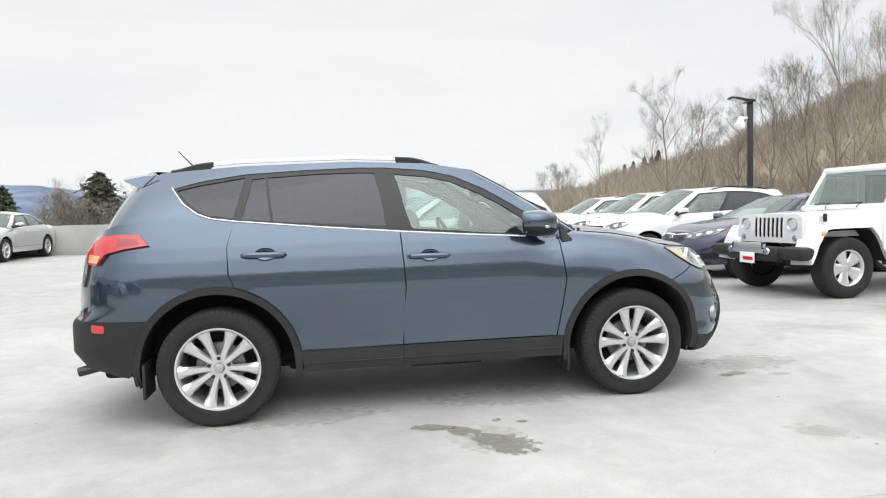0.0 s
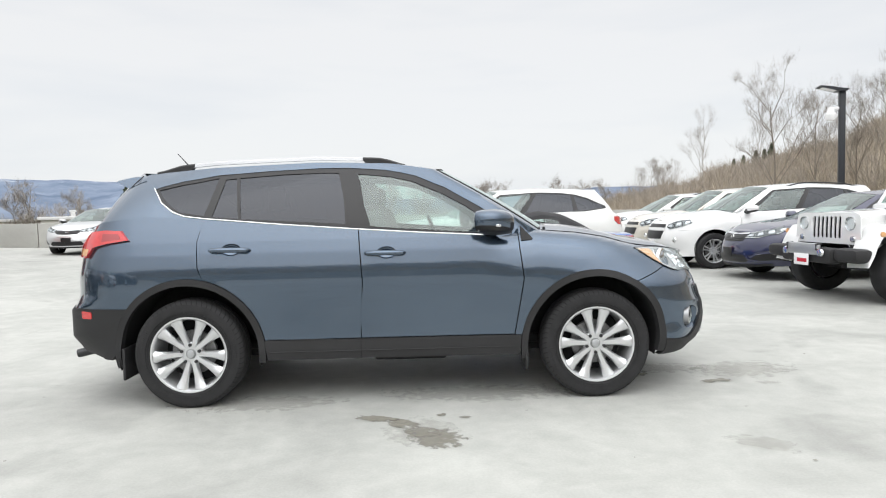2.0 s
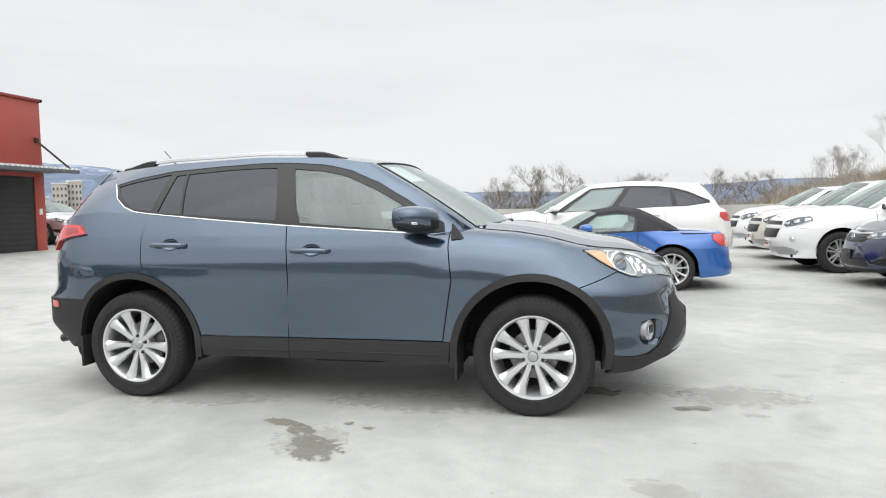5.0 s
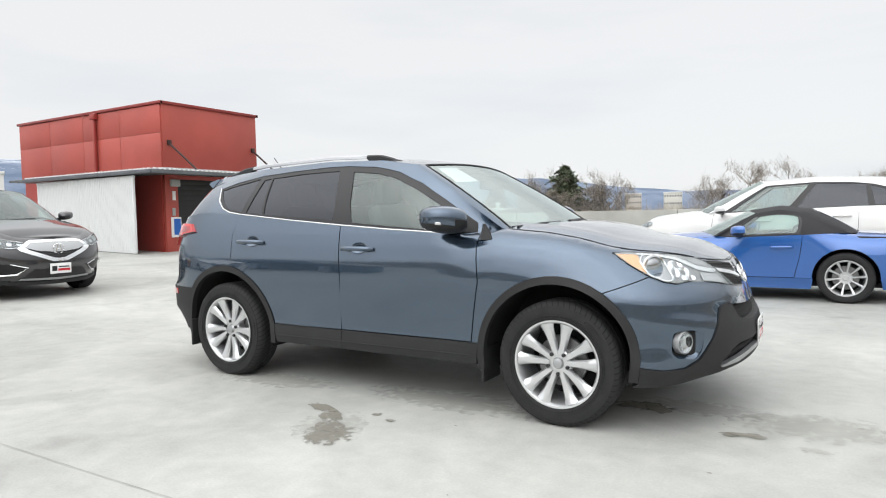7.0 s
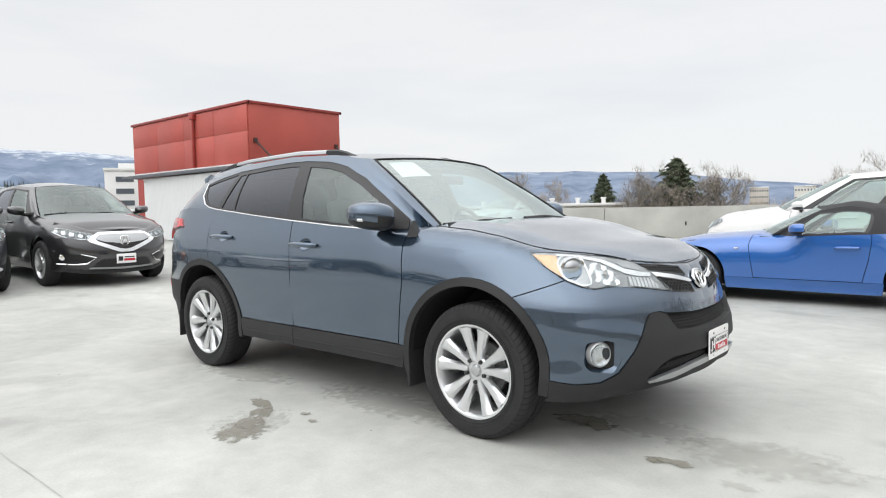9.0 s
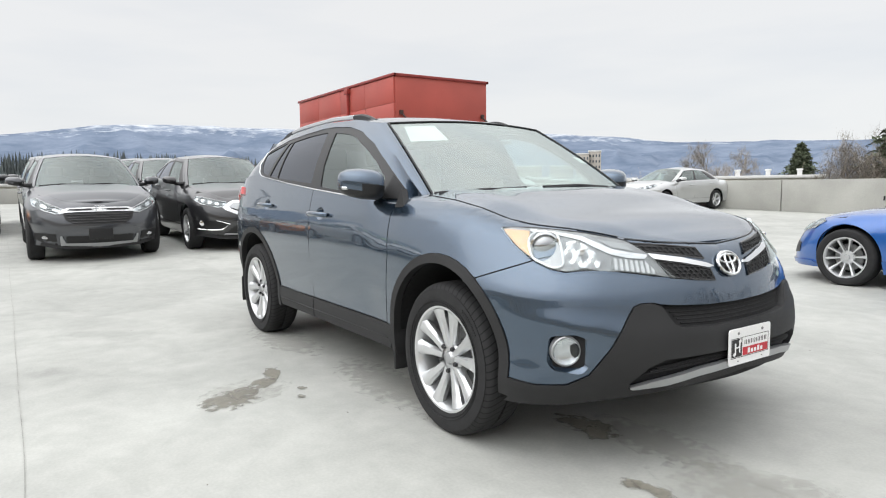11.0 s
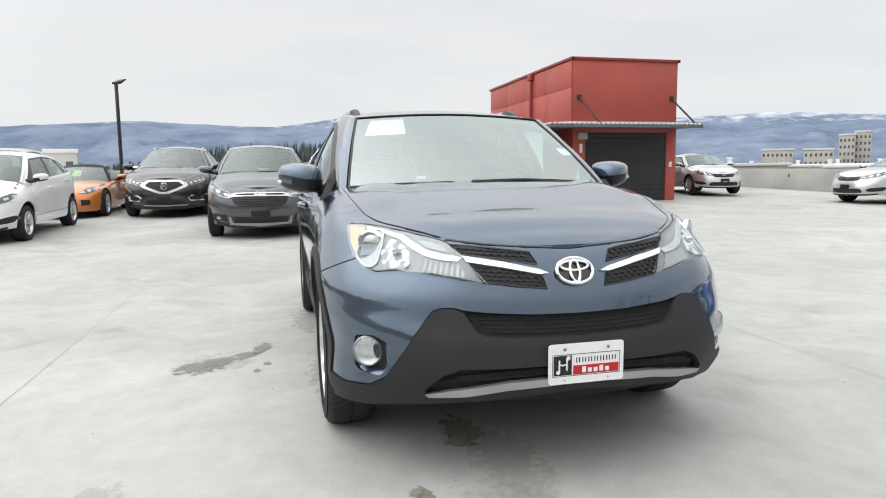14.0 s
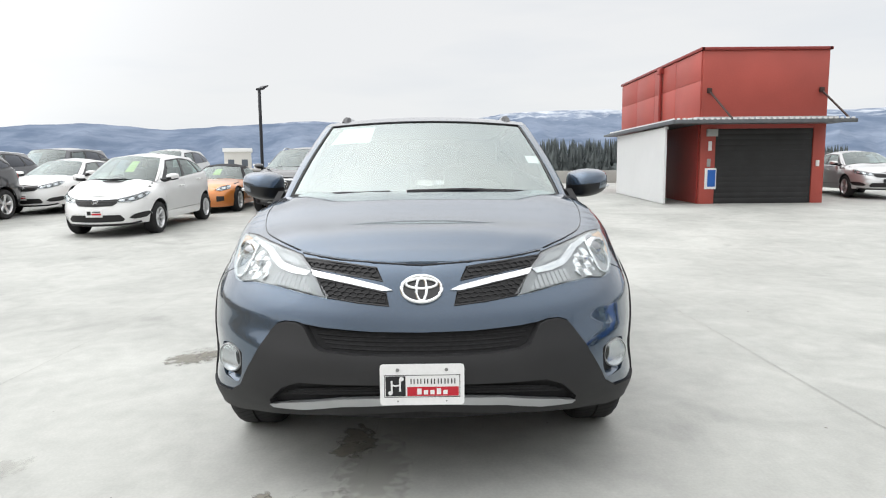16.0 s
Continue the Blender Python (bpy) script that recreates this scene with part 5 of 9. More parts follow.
# ---- the dealer plate ----
def dealer_plate(car, B):
    c = Vector(B.p(0, 0.478, 0.016))
    m = Matrix.Translation(c) @ Matrix.Rotation(radians(90), 4, "Z") @ Matrix.Rotation(radians(90), 4, "X")
    out = rounded([(-0.1525, -0.076), (0.1525, -0.076), (0.1525, 0.076), (-0.1525, 0.076)], 0.014, 5)
    g = slab(out, -0.002, 0.002)
    g = ([(x, z, -y) for x, y, z in g[0]], g[1])
    plate = part("number_plate", moved(g, m), M_WHITEPL, car, "white dealer plate with a red band")

    def flat(name, x0, x1, y0, y1, h, material, label=""):
        return part(name, moved(rbox(x1 - x0, y1 - y0, 0.0008, 0, ((x0 + x1) / 2, (y0 + y1) / 2, h)), m), material, plate, label)

    for x0, x1, y0, y1 in ((-0.137, 0.137, 0.0345, 0.0365), (-0.137, 0.137, -0.0465, -0.0445), (-0.137, -0.135, -0.0465, 0.0365), (0.135, 0.137, -0.0465, 0.0365)):
        flat("plate_border", x0, x1, y0, y1, 0.0026, M_PRINT)
    flat("logo_panel", -0.132, -0.060, -0.042, 0.032, 0.0026, M_PRINT, "black logo panel")
    flat("red_band", -0.054, 0.132, -0.042, -0.008, 0.0026, M_REDPRINT, "red band")
    # the lettering stands as plain strokes
    for k in range(7):
        flat("letter_bar", -0.042 + 0.0245 * k, -0.042 + 0.0245 * k + 0.0040, 0.003, 0.022, 0.0026, M_PRINT)
        flat("letter_bar", -0.031 + 0.0245 * k, -0.031 + 0.0245 * k + 0.0040, 0.003, 0.022, 0.0026, M_PRINT)
    for k in range(5):
        flat("letter_bar", -0.018 + 0.0235 * k, -0.018 + 0.0235 * k + 0.0155, -0.036, -0.014 if k in (0, 3) else -0.020, 0.0034, M_WHITEPL)
    for pl in (tube([(-0.110, -0.03, 0.0034), (-0.110, 0.016, 0.0034)], 0.0035, 6), tube([(-0.080, -0.024, 0.0034), (-0.080, 0.024, 0.0034)], 0.0035, 6), tube([(-0.110, 0.0, 0.0034), (-0.095, -0.004, 0.0034), (-0.080, 0.0, 0.0034)], 0.003, 6), moved(lathe([(0, -0.001), (0.008, -0.001), (0.008, 0.001), (0, 0.001)], 14), Matrix.Translation((-0.115, -0.03, 0.003)) @ Matrix.Rotation(radians(90), 4, "X")), moved(lathe([(0, -0.001), (0.008, -0.001), (0.008, 0.001), (0, 0.001)], 14), Matrix.Translation((-0.074, 0.022, 0.003)) @ Matrix.Rotation(radians(90), 4, "X"))):
        part("logo_mark", moved(pl, m), M_WHITEPL, plate)
    for x, y, r in ((-0.088, 0.055, 0.0065), (0.088, 0.055, 0.0065), (-0.088, -0.061, 0.003), (0.088, -0.061, 0.003)):
        part("screw", moved(moved(lathe([(0, 0.003), (r * 0.8, 0.003), (r, 0.001), (r, 0)], 12), Matrix.Rotation(radians(90), 4, "X")), m @ Matrix.Translation((x, y, 0.002))), M_STEEL, plate)
    part("plate_bracket", moved(rbox(0.26, 0.10, 0.02, 0.006, (0, 0, -0.012)), m), M_BLACK, car)


dealer_plate(suv, BODY)


# ---- the crossover's rails, spoiler, lamps and small trim ----
def cross_trim(car, B, C):
    for s in (-1, 1):
        # roof rail
        xs = np.linspace(-1.62, 0.06, 30)
        rail = {"a": [], "b": [], "c": []}

        def section(x):
            k = float(np.interp(x, C.tx[200:420][::-1], C.ty[200:420][::-1]))
            z = float(np.interp(x, *CROSS["cant"]))
            e = min(1.0, (x + 1.62) / 0.20, (0.09 - x) / 0.20)
            h = 0.014 + 0.032 * float(sstep(0, 1, max(e, 0)))
            y = k - 0.045 - 0.050 * float(sstep(-1.1, 0.06, x))
            low = z + 0.020 if -1.37 < x < -0.19 else z - 0.012
            return [(x, s * (y + 0.020), low), (x, s * (y + 0.018), z + h - 0.009), (x, s * (y + 0.006), z + h), (x, s * (y - 0.014), z + h - 0.002), (x, s * (y - 0.021), z + h - 0.012), (x, s * (y - 0.021), low)]

        def sweep(xr):
            vs, fs = [], []
            for x in xr:
                vs += section(x)
            n = 6
            for i in range(len(xr) - 1):
                for j in range(n):
                    a, b = i * n + j, i * n + (j + 1) % n
                    fs.append((a, b, b + n, a + n) if s > 0 else (b, a, a + n, b + n))
            fs += [tuple(range(n)), tuple(range((len(xr) - 1) * n, len(xr) * n))]
            return vs, fs

        rl = part("roof_rail", sweep(np.linspace(-1.36, -0.20, 22)), M_RAIL, car, "silver roof rail with black feet")
        part("rail_foot", sweep(np.linspace(-1.62, -1.362, 6)), M_BLACK, rl)
        part("rail_foot", sweep(np.linspace(-0.198, 0.09, 8)), M_BLACK, rl)
        # bright belt strip, swept up behind the rear quarter window
        belt = C.s((0.60, 1.087), (0.2, 1.111), (-0.23, 1.143), (-0.7, 1.182), (-1.22, 1.232), (-1.345, 1.249), (-1.425, 1.278), (-1.508, 1.340), (-1.587, 1.442))
        part("belt_strip", tube([C.p(q, t, 0.004, s) for q, t in belt], [0.0042] * 6 + [0.0052, 0.0052, 0.004], 6), M_CHROME, car, "chrome belt strip")
        # black sail behind the mirror and the fender triangle
        sail = C.s((0.795, 1.09), (0.785, 1.142), (0.665, 1.215), (0.655, 1.10))
        part("mirror_sail", sheet(sail, C.p, 0.02, 0.1, 0.003, 0.006, s), M_TRIM, car, "black mirror sail")
        face = [(0.850, 0.878, 1.046), (0.918, 0.872, 1.048), (0.926, 0.868, 1.056), (0.850, 0.835, 1.140)]
        vs = [(x, s * y, z) for x, y, z in face] + [(x, s * (y - 0.035), z) for x, y, z in face]
        fs = [(0, 1, 2, 3), (7, 6, 5, 4)] + [(i, i + 4, (i + 1) % 4 + 4, (i + 1) % 4) for i in range(4)]
        part("fender_triangle", (vs, fs), M_TRIM, car, "black fender triangle", smooth=0)
        # tail lamp wrapped round the corner
        tl = TAIL
        lamp = part("tail_lamp", sheet(tl, B.p, 0.03, 0.02, 0.022, 0.022, s), M_RED, car, "red tail lamp with an amber corner")
        part("inner_lamp", sheet(TAIL_IN, B.p, 0.03, 0.02, 0.0235, 0.002, s), M_REDDEEP, lamp)
        part("amber_lamp", sheet(TAIL_AMB, B.p, 0.03, 0.02, 0.024, 0.002, s), M_AMBER, lamp)
        # side reflector in the rear bumper
        rf = [(B.at("s", -1.97) + d, 0.595 + z) for d, z in ((0, 0), (0.09, 0), (0.09, 0.05), (0, 0.045))]
        part("bumper_reflector", sheet(rounded(rf, 0.012, 3), B.p, 0.03, 0.03, 0.010, 0.006, s), M_RED, car)
        for k, z, r in ((0, 0.424, 0.0022), (1, 0.352, 0.004)):
            line = B.s(*[(x, z - 0.018 * (x + 0.2) * (1 - k)) for x in np.linspace(-0.82, 0.80, 14)])
            part("sill_crease", tube([B.p(u, h, 0.0045, s) for u, h in line], r, 6), M_TRIM, car)
        seam = B.s(*[(-0.212, z) for z in np.linspace(0.43, 0.30, 5)])
        part("door_seam", tube([B.p(u, h, 0.0045, s) for u, h in seam], 0.0028, 5), M_DARK, car)
        # windscreen edge seal
        qf = C.qa * 0.93 - 0.004
        edge = [C.p(qf, t, 0.001, s) for t in np.linspace(0.0, 0.985, 12)] + [C.p(q, 0.985, 0.001, s) for q in np.linspace(qf, 0.0, 12)[1:]]
        part("windscreen_seal", tube(edge, 0.0055, 6), M_BLACK, car, "black rubber windscreen seal")
        # mud flaps
        for x, yy in ((CROSS["wb"] / 2 - 0.46, 0.80), (-CROSS["wb"] / 2 - 0.42, 0.80)):
            part("mud_flap", rbox(0.02, 0.22, 0.21, 0.008, (x, s * yy, 0.30)), M_TRIM, car, "black mud flap")
        # wiper
        q0 = 0.21 if s < 0 else 0.02
        wp = [C.p(abs(q), t, 0.028 - 0.010 * k, 1 if q > 0 else -1) for k, (q, t) in enumerate(((-0.23, 0.012), (-0.14, 0.03), (-0.04, 0.012)) if s < 0 else ((-0.03, 0.012), (0.07, 0.045), (0.18, 0.03)))]
        wo = part("wiper", tube(wp, [0.011, 0.009, 0.006], 6), M_BLACK, car, "black windscreen wiper")
        part("wiper_blade", tube([C.p(abs(q), t, 0.008, 1 if q > 0 else -1) for q, t in (((-0.235, 0.028), (-0.16, 0.036), (-0.06, 0.030)) if s < 0 else ((-0.02, 0.02), (0.09, 0.055), (0.20, 0.045)))], 0.007, 5), M_BLACK, wo)
    # spoiler over the tailgate
    vs, fs = [], []
    ny = 16
    for j in range(ny + 1):
        r = j / ny * 2 - 1
        y = r * 0.59
        zc = 1.534 + 0.050 * (1 - r * r)
        xb = -1.905 - 0.085 * (1 - r * r)
        vs += [(-1.64, y * 0.92, zc - 0.006), (-1.76, y * 0.985, zc - 0.004), (xb + 0.03, y * 0.94, zc - 0.022), (xb, y * 0.93, zc - 0.030), (xb + 0.008, y * 0.94, zc - 0.038), (-1.785, y * 1.03, zc - 0.090), (-1.70, y * 0.97, zc - 0.085)]
    for j in range(ny):
        for k in range(7):
            a, b = j * 7 + k, j * 7 + (k + 1) % 7
            fs.append((a, a + 7, b + 7, b))
    fs += [tuple(range(7)), tuple(range(ny * 7, ny * 7 + 7))]
    spoiler = part("spoiler", (vs, fs), M_SLATE, car)
    for s in (-1, 1):
        part("spoiler_seam", tube([(-1.70, s * 0.596, 1.534), (-1.745, s * 0.608, 1.490), (-1.785, s * 0.620, 1.446)], 0.003, 5), M_BLACK, spoiler)
    part("antenna", tube([(-1.57, 0.0, 1.610), (-1.60, 0.0, 1.640), (-1.69, 0.0, 1.740)], [0.014, 0.005, 0.003], 6), M_BLACK, car, "short black roof aerial")
    part("exhaust", tube([(-1.95, -0.55, 0.33), (-2.10, -0.56, 0.34), (-2.22, -0.57, 0.315)], 0.030, 12), M_DARKSTEEL, car, "steel exhaust tip")
    part("underbody", join(rbox(1.5, 0.9, 0.10, 0.03, (-0.2, 0, 0.26)), rbox(0.8, 0.8, 0.10, 0.03, (1.35, 0, 0.27)), rbox(0.7, 1.0, 0.12, 0.03, (-1.75, 0, 0.30)), rbox(0.5, 0.10, 0.05, 0.02, (0.1, -0.62, 0.255))), M_DARK, car)
    for x in (1.33, -1.33):
        part("axle", tube([(x, -0.7, 0.33), (x, 0.7, 0.33)], 0.045, 8), M_DARK, car)
    # dealer sheet behind the windscreen
    sh = [(0.125, 0.70), (0.215, 0.70), (0.205, 0.93), (0.125, 0.93)]
    ob = part("window_sheet", sheet(sh, C.p, 0.03, 0.1, -0.012, 0, -1), M_PAPER, car, "white dealer sheet behind the windscreen")
    sh = [(0.21, 0.42), (0.24, 0.42), (0.238, 0.52), (0.21, 0.52)]
    part("window_sticker", sheet(sh, C.p, 0.03, 0.1, -0.010, 0, 1), M_PAPER, car)
    for s in (-1, 1):
        us = np.linspace(CROSS["uhl"] + 0.05, B.at("s", 1.0), 30)
        part("bonnet_seam", tube([B.p(q, float(B.ztop(q)) + 0.0005, 0.001, s) for q in us], 0.0017, 5), M_BLACK, car, "black bonnet shut line")
    # bonnet seam: black strip drawn for the shadow under the bonnet's front edge
    us = np.linspace(0, 0.58, 14)
    path = [B.p(q, float(B.ztop(q)) - 0.004, 0.0, -1) for q in us[::-1]] + [B.p(q, float(B.ztop(q)) - 0.004, 0.0, 1) for q in us[1:]]
    part("bonnet_seam_shadow", tube(path, 0.0035, 5), M_BLACK, car)


TAIL = [(4.53, 1.105), (4.585, 1.166), (4.70, 1.172), (4.86, 1.162), (5.02, 1.10), (5.00, 1.00), (4.87, 0.992), (4.80, 1.06), (4.67, 1.087)]
TAIL_IN = [(4.575, 1.112), (4.60, 1.146), (4.72, 1.150), (4.72, 1.098)]
TAIL_AMB = [(4.86, 1.005), (4.97, 1.01), (4.97, 1.055), (4.84, 1.05)]
cross_trim(suv, BODY, CAB)

# ---- the roof deck and its surroundings ----
def deck_z(x):
    """The deck rises gently behind the car."""
    return 0.03 * max(0.0, -x - 4.0)


def concrete_deck():
    """Trowelled concrete: broad pale and dark clouds, fine mottling, faint trowel relief, damp patches."""
    m = mat("deck_concrete", (0.40, 0.405, 0.38), rough=0.62, bump=0.12, bump_scale=25, bump_dist=0.004)
    nt = m.node_tree
    b = nt.nodes["Principled BSDF"]
    co = nt.nodes.new("ShaderNodeTexCoord")
    last = None
    for scale, lo, hi, f0, f1, det, dist in ((0.35, 0.86, 1.10, 0.35, 0.65, 4, 0.4), (1.6, 0.90, 1.07, 0.35, 0.68, 6, 1.2), (9.0, 0.94, 1.05, 0.3, 0.7, 6, 0.3), (70.0, 0.95, 1.05, 0.3, 0.7, 3, 0.0)):
        n = nt.nodes.new("ShaderNodeTexNoise")
        n.inputs["Scale"].default_value, n.inputs["Detail"].default_value, n.inputs["Distortion"].default_value = scale, det, dist
        nt.links.new(co.outputs["Object"], n.inputs["Vector"])
        r = nt.nodes.new("ShaderNodeMapRange")
        r.inputs["From Min"].default_value, r.inputs["From Max"].default_value = f0, f1
        r.inputs["To Min"].default_value, r.inputs["To Max"].default_value = lo, hi
        nt.links.new(n.outputs["Fac"], r.inputs["Value"])
        mx = nt.nodes.new("ShaderNodeVectorMath")
        mx.operation = "SCALE"
        if last is None:
            mx.inputs[0].default_value = (0.40, 0.405, 0.38)
        else:
            nt.links.new(last, mx.inputs[0])
        nt.links.new(r.outputs[0], mx.inputs["Scale"])
        last = mx.outputs[0]
    # scattered darker scuffs with ragged edges
    n = nt.nodes.new("ShaderNodeTexNoise")
    n.inputs["Scale"].default_value, n.inputs["Detail"].default_value, n.inputs["Distortion"].default_value = 0.9, 9, 0.8
    mp = nt.nodes.new("ShaderNodeMapping")
    mp.inputs["Location"].default_value = (3.7, 1.9, 0)
    nt.links.new(co.outputs["Object"], mp.inputs["Vector"])
    nt.links.new(mp.outputs[0], n.inputs["Vector"])
    r = nt.nodes.new("ShaderNodeMapRange")
    r.inputs["From Min"].default_value, r.inputs["From Max"].default_value = 0.60, 0.72
    r.inputs["To Min"].default_value, r.inputs["To Max"].default_value = 1.0, 0.80
    nt.links.new(n.outputs["Fac"], r.inputs["Value"])
    mx = nt.nodes.new("ShaderNodeVectorMath")
    mx.operation = "SCALE"
    nt.links.new(last, mx.inputs[0])
    nt.links.new(r.outputs[0], mx.inputs["Scale"])
    nt.links.new(mx.outputs[0], b.inputs["Base Color"])
    return m


M_CONC = concrete_deck()
xs_ = [34, 20, 13, 8, 4, 0, -4, -8, -12, -16, -20, -26]
vs_ = [(x, y, deck_z(x)) for x in xs_ for y in (-30, 17.6 + (x + 26) * 5.9 / 60)]
fs_ = [(2 * i, 2 * i + 1, 2 * i + 3, 2 * i + 2) for i in range(len(xs_) - 1)]
tagged(part("floor", (vs_, fs_), M_CONC), "pale grey concrete roof deck with stains", "floor", kind="structure")
tagged(part("ground", ([(-3500, -3500, -9), (3500, -3500, -9), (3500, 3500, -9), (-3500, 3500, -9)], [(0, 1, 2, 3)]), mat("far_land", (0.10, 0.10, 0.075), rough=0.95, stain=0.4, stain_scale=0.01)), "brown winter land round the building", "ground", kind="structure")


# ---- the other parked cars ----
def car_spec(L, W, H, wb, fo, paint, zc=1.08, zn=0.80, zbf=1.03, zbr=1.10, cowl=None, roof_f=0.1, roof_r=-1.6, base_r=-2.0, rw=0.60, tyre=0.345, rim=0.225, deck=None, style=STYLE_FIVE, clad=False, two_door=False, nf=2.5, zb=0.24, sill=0.40, tints=(0, 1, 1), quarter=True, wheel_mat=None, **kw):
    """Measures of a car from its length, width, height, wheelbase and front overhang."""
    xf = wb / 2 + fo
    xr = xf - L
    w = W / 2
    cowl = wb / 2 - 0.42 if cowl is None else cowl
    ri = tyre + 0.07
    xB = cowl - 1.10
    xdr = -wb / 2 + 0.12
    zend = deck if deck else zbr - 0.04
    top = [("u", 0, zn), ("f", 0.55 * w, zn + 0.02), ("f", 0.85 * w, lerp(zn, zc, 0.5)), ("s", xf - 0.75, lerp(zn, zc, 0.72)), ("s", cowl + 0.15, zc), ("s", cowl - 0.2, zbf), ("s", xdr, zbr)]
    if deck:
        top += [("s", base_r + 0.25, zbr), ("s", base_r - 0.1, deck + 0.02), ("r", 0.8 * w, deck + 0.01), ("r", 0, deck)]
    else:
        top += [("s", xr + 0.55, zbr + 0.05), ("s", xr + 0.3, zbr + 0.03), ("r", 0.7 * w, zbr), ("r", 0, zend)]
    qB, qC = 0.47, 0.665
    tt = 0.90
    sp = dict(xf=xf, xr=xr, w=w, x0f=xf - 1.0, x0r=xr + 0.8, nf=nf, nr=3.0, xcowl=cowl, top=top,
              door=([0.2, 0.3, 0.45, 0.6, 0.78, 0.9, 1.0, 1.1, 1.25], [0.07, 0.03, 0.02, 0.012, 0.0, 0.010, 0.026, 0.05, 0.09]),
              fender=([0, 0.01, 0.03, 0.06, 0.12, 0.2, 0.35, 0.9], [0.19, 0.15, 0.11, 0.075, 0.035, 0.012, 0.0, 0.02]),
              front=([0, 0.012, 0.04, 0.09, 0.16, 0.24, 0.32, 0.42, 0.52, 0.65], [0.19, 0.16, 0.12, 0.08, 0.045, 0.02, 0.0, 0.0, 0.03, 0.12]),
              rear=([0, 0.02, 0.1, 0.3, 0.42, 0.46, 0.6, 0.75, 0.9], [0.15, 0.11, 0.07, 0.03, 0.03, 0.0, 0.0, 0.05, 0.16]),
              base_f=(cowl + 0.25, cowl - 0.06, w - 0.12), roof_f=(roof_f + 0.14, roof_f, rw), base_r=(base_r - 0.08, base_r + 0.04, w - (0.24 if deck else 0.18)), roof_r=(roof_r - 0.08, roof_r + 0.03, rw - 0.04),
              roof_bow=0.04, bow=0.03, dome=0.06, belt=([xr, base_r, xdr, cowl - 0.2, cowl + 0.15, cowl + 0.5], [zbr - 0.04, zbr + 0.0, zbr, zbf, zc, zc]), cowl_rise=0.02,
              cant=([xr, roof_r, lerp(roof_r, roof_f, 0.6), roof_f, roof_f + 0.3], [H - 0.16, H - 0.12, H - 0.06, H - 0.10, H - 0.12]),
              wb=wb, tyre=tyre, rim=rim, tread=0.22, track=w - 0.125, paint=paint, clad=clad, ri=ri, ra=ri + 0.04, sill=sill, zb=zb, xdf=cowl - 0.12, xB=xB, xdr=xdr, xseam=wb / 2 + ri * 0.42, useam=None, zseam=0.72 if zn < 0.78 else 0.78, uhl=0.62, zbump=0.60,
              crown=([0.0, xf - 1.2, xf - 0.4, xf - 0.05], [0.04, 0.05, 0.045, 0.0]), dlo_qt=[(0.285, 0.07), (0.285, tt)] + ([(0.60, tt), (0.68, tt - 0.06), (0.735, tt - 0.20), (0.788, 0.36), (0.785, 0.24), (0.70, 0.11)] if quarter else [(0.70, tt - 0.02), (0.755, tt - 0.20), (0.765, 0.10)]),
              win_qt=[[(0.31, 0.10), (0.30, tt - 0.05), (qB - 0.012, tt - 0.04), (qB - 0.012, 0.10)], [(qB + 0.012, 0.10), (qB + 0.012, tt - 0.04), (qC - 0.01, tt - 0.06), (qC - 0.005, 0.12)]] + ([[(qC + 0.012, 0.14), (qC + 0.006, tt - 0.11), (0.73, tt - 0.25), (0.777, 0.36), (0.772, 0.27), (0.70, 0.16)]] if quarter else []),
              tints=list(tints), seat_x=cowl - 1.2, mirror=(cowl - 0.28, w + 0.08, zbf + 0.10), mirror_size=0.95, style=style, two_door=two_door, handles=[("front_door", xB + 0.18, zbf - 0.10)] + ([] if two_door else [("rear_door", xdr + 0.22, zbr - 0.10)]), deck=deck, xdeck=base_r + 0.1)
    if two_door:
        sp["dlo_qt"] = [(0.285, 0.06), (0.285, tt - 0.02), (0.67, tt - 0.04), (0.69, tt - 0.14), (0.605, 0.06)]
        sp["win_qt"] = [[(0.305, 0.09), (0.30, tt - 0.07), (0.65, tt - 0.09), (0.672, tt - 0.17), (0.592, 0.09)]]
        sp["tints"] = [0]
        sp["xB"], sp["xdf"], sp["rake"], sp["pillar"] = cowl - 1.07, cowl + 0.20, 0.09, 20
        sp["handles"] = [("front_door", cowl - 0.84, zbf - 0.12)]
    if wheel_mat:
        sp["wheel_mat"] = wheel_mat
    sp.update(kw)
    return sp


def parked(name, label, category, sp, x, y, heading, front, group="cars parked on the roof"):
    """A parked car by the middle of its wheelbase."""
    z = deck_z(x)
    lean = math.degrees(math.atan(0.03)) if x < -6 else 0.0
    m = pose(x, y, z, 0, lean, 0) @ pose(0, 0, 0, 0, 0, heading) if heading == 0 else pose(x, y, z, 0, 0, heading)
    B0 = Body(sp)
    sp["useam"] = B0.at("f", 0.80 * sp["w"])
    car, B, C = build_car(sp, name, label, category, m, False, group)
    front(car, B, sp)
    tail(car, B, sp)
    if "sticker" in sp:
        a, b = sp["sticker"]
        for s in (-1, 1):
            lo, hi = (max(a, 0), b) if s > 0 else (max(-b, 0), -a)
            if hi > lo:
                part("window_sticker", sheet([(lo, 0.34), (hi, 0.34), (hi, 0.78), (lo, 0.78)], C.p, 0.02, 0.1, -0.012, 0, s), M_GREENPAPER, car, "lime price sheet behind the windscreen")
    return car


def fp(car, name, pts, B, material, off=0.006, label="", flange=0.008):
    """A trim piece across the nose from its left half, in y and height."""
    return front_panel(car, name, [(B.at("f", y), z) for y, z in pts], B, material, 0.06, 0.04, off, flange, label)


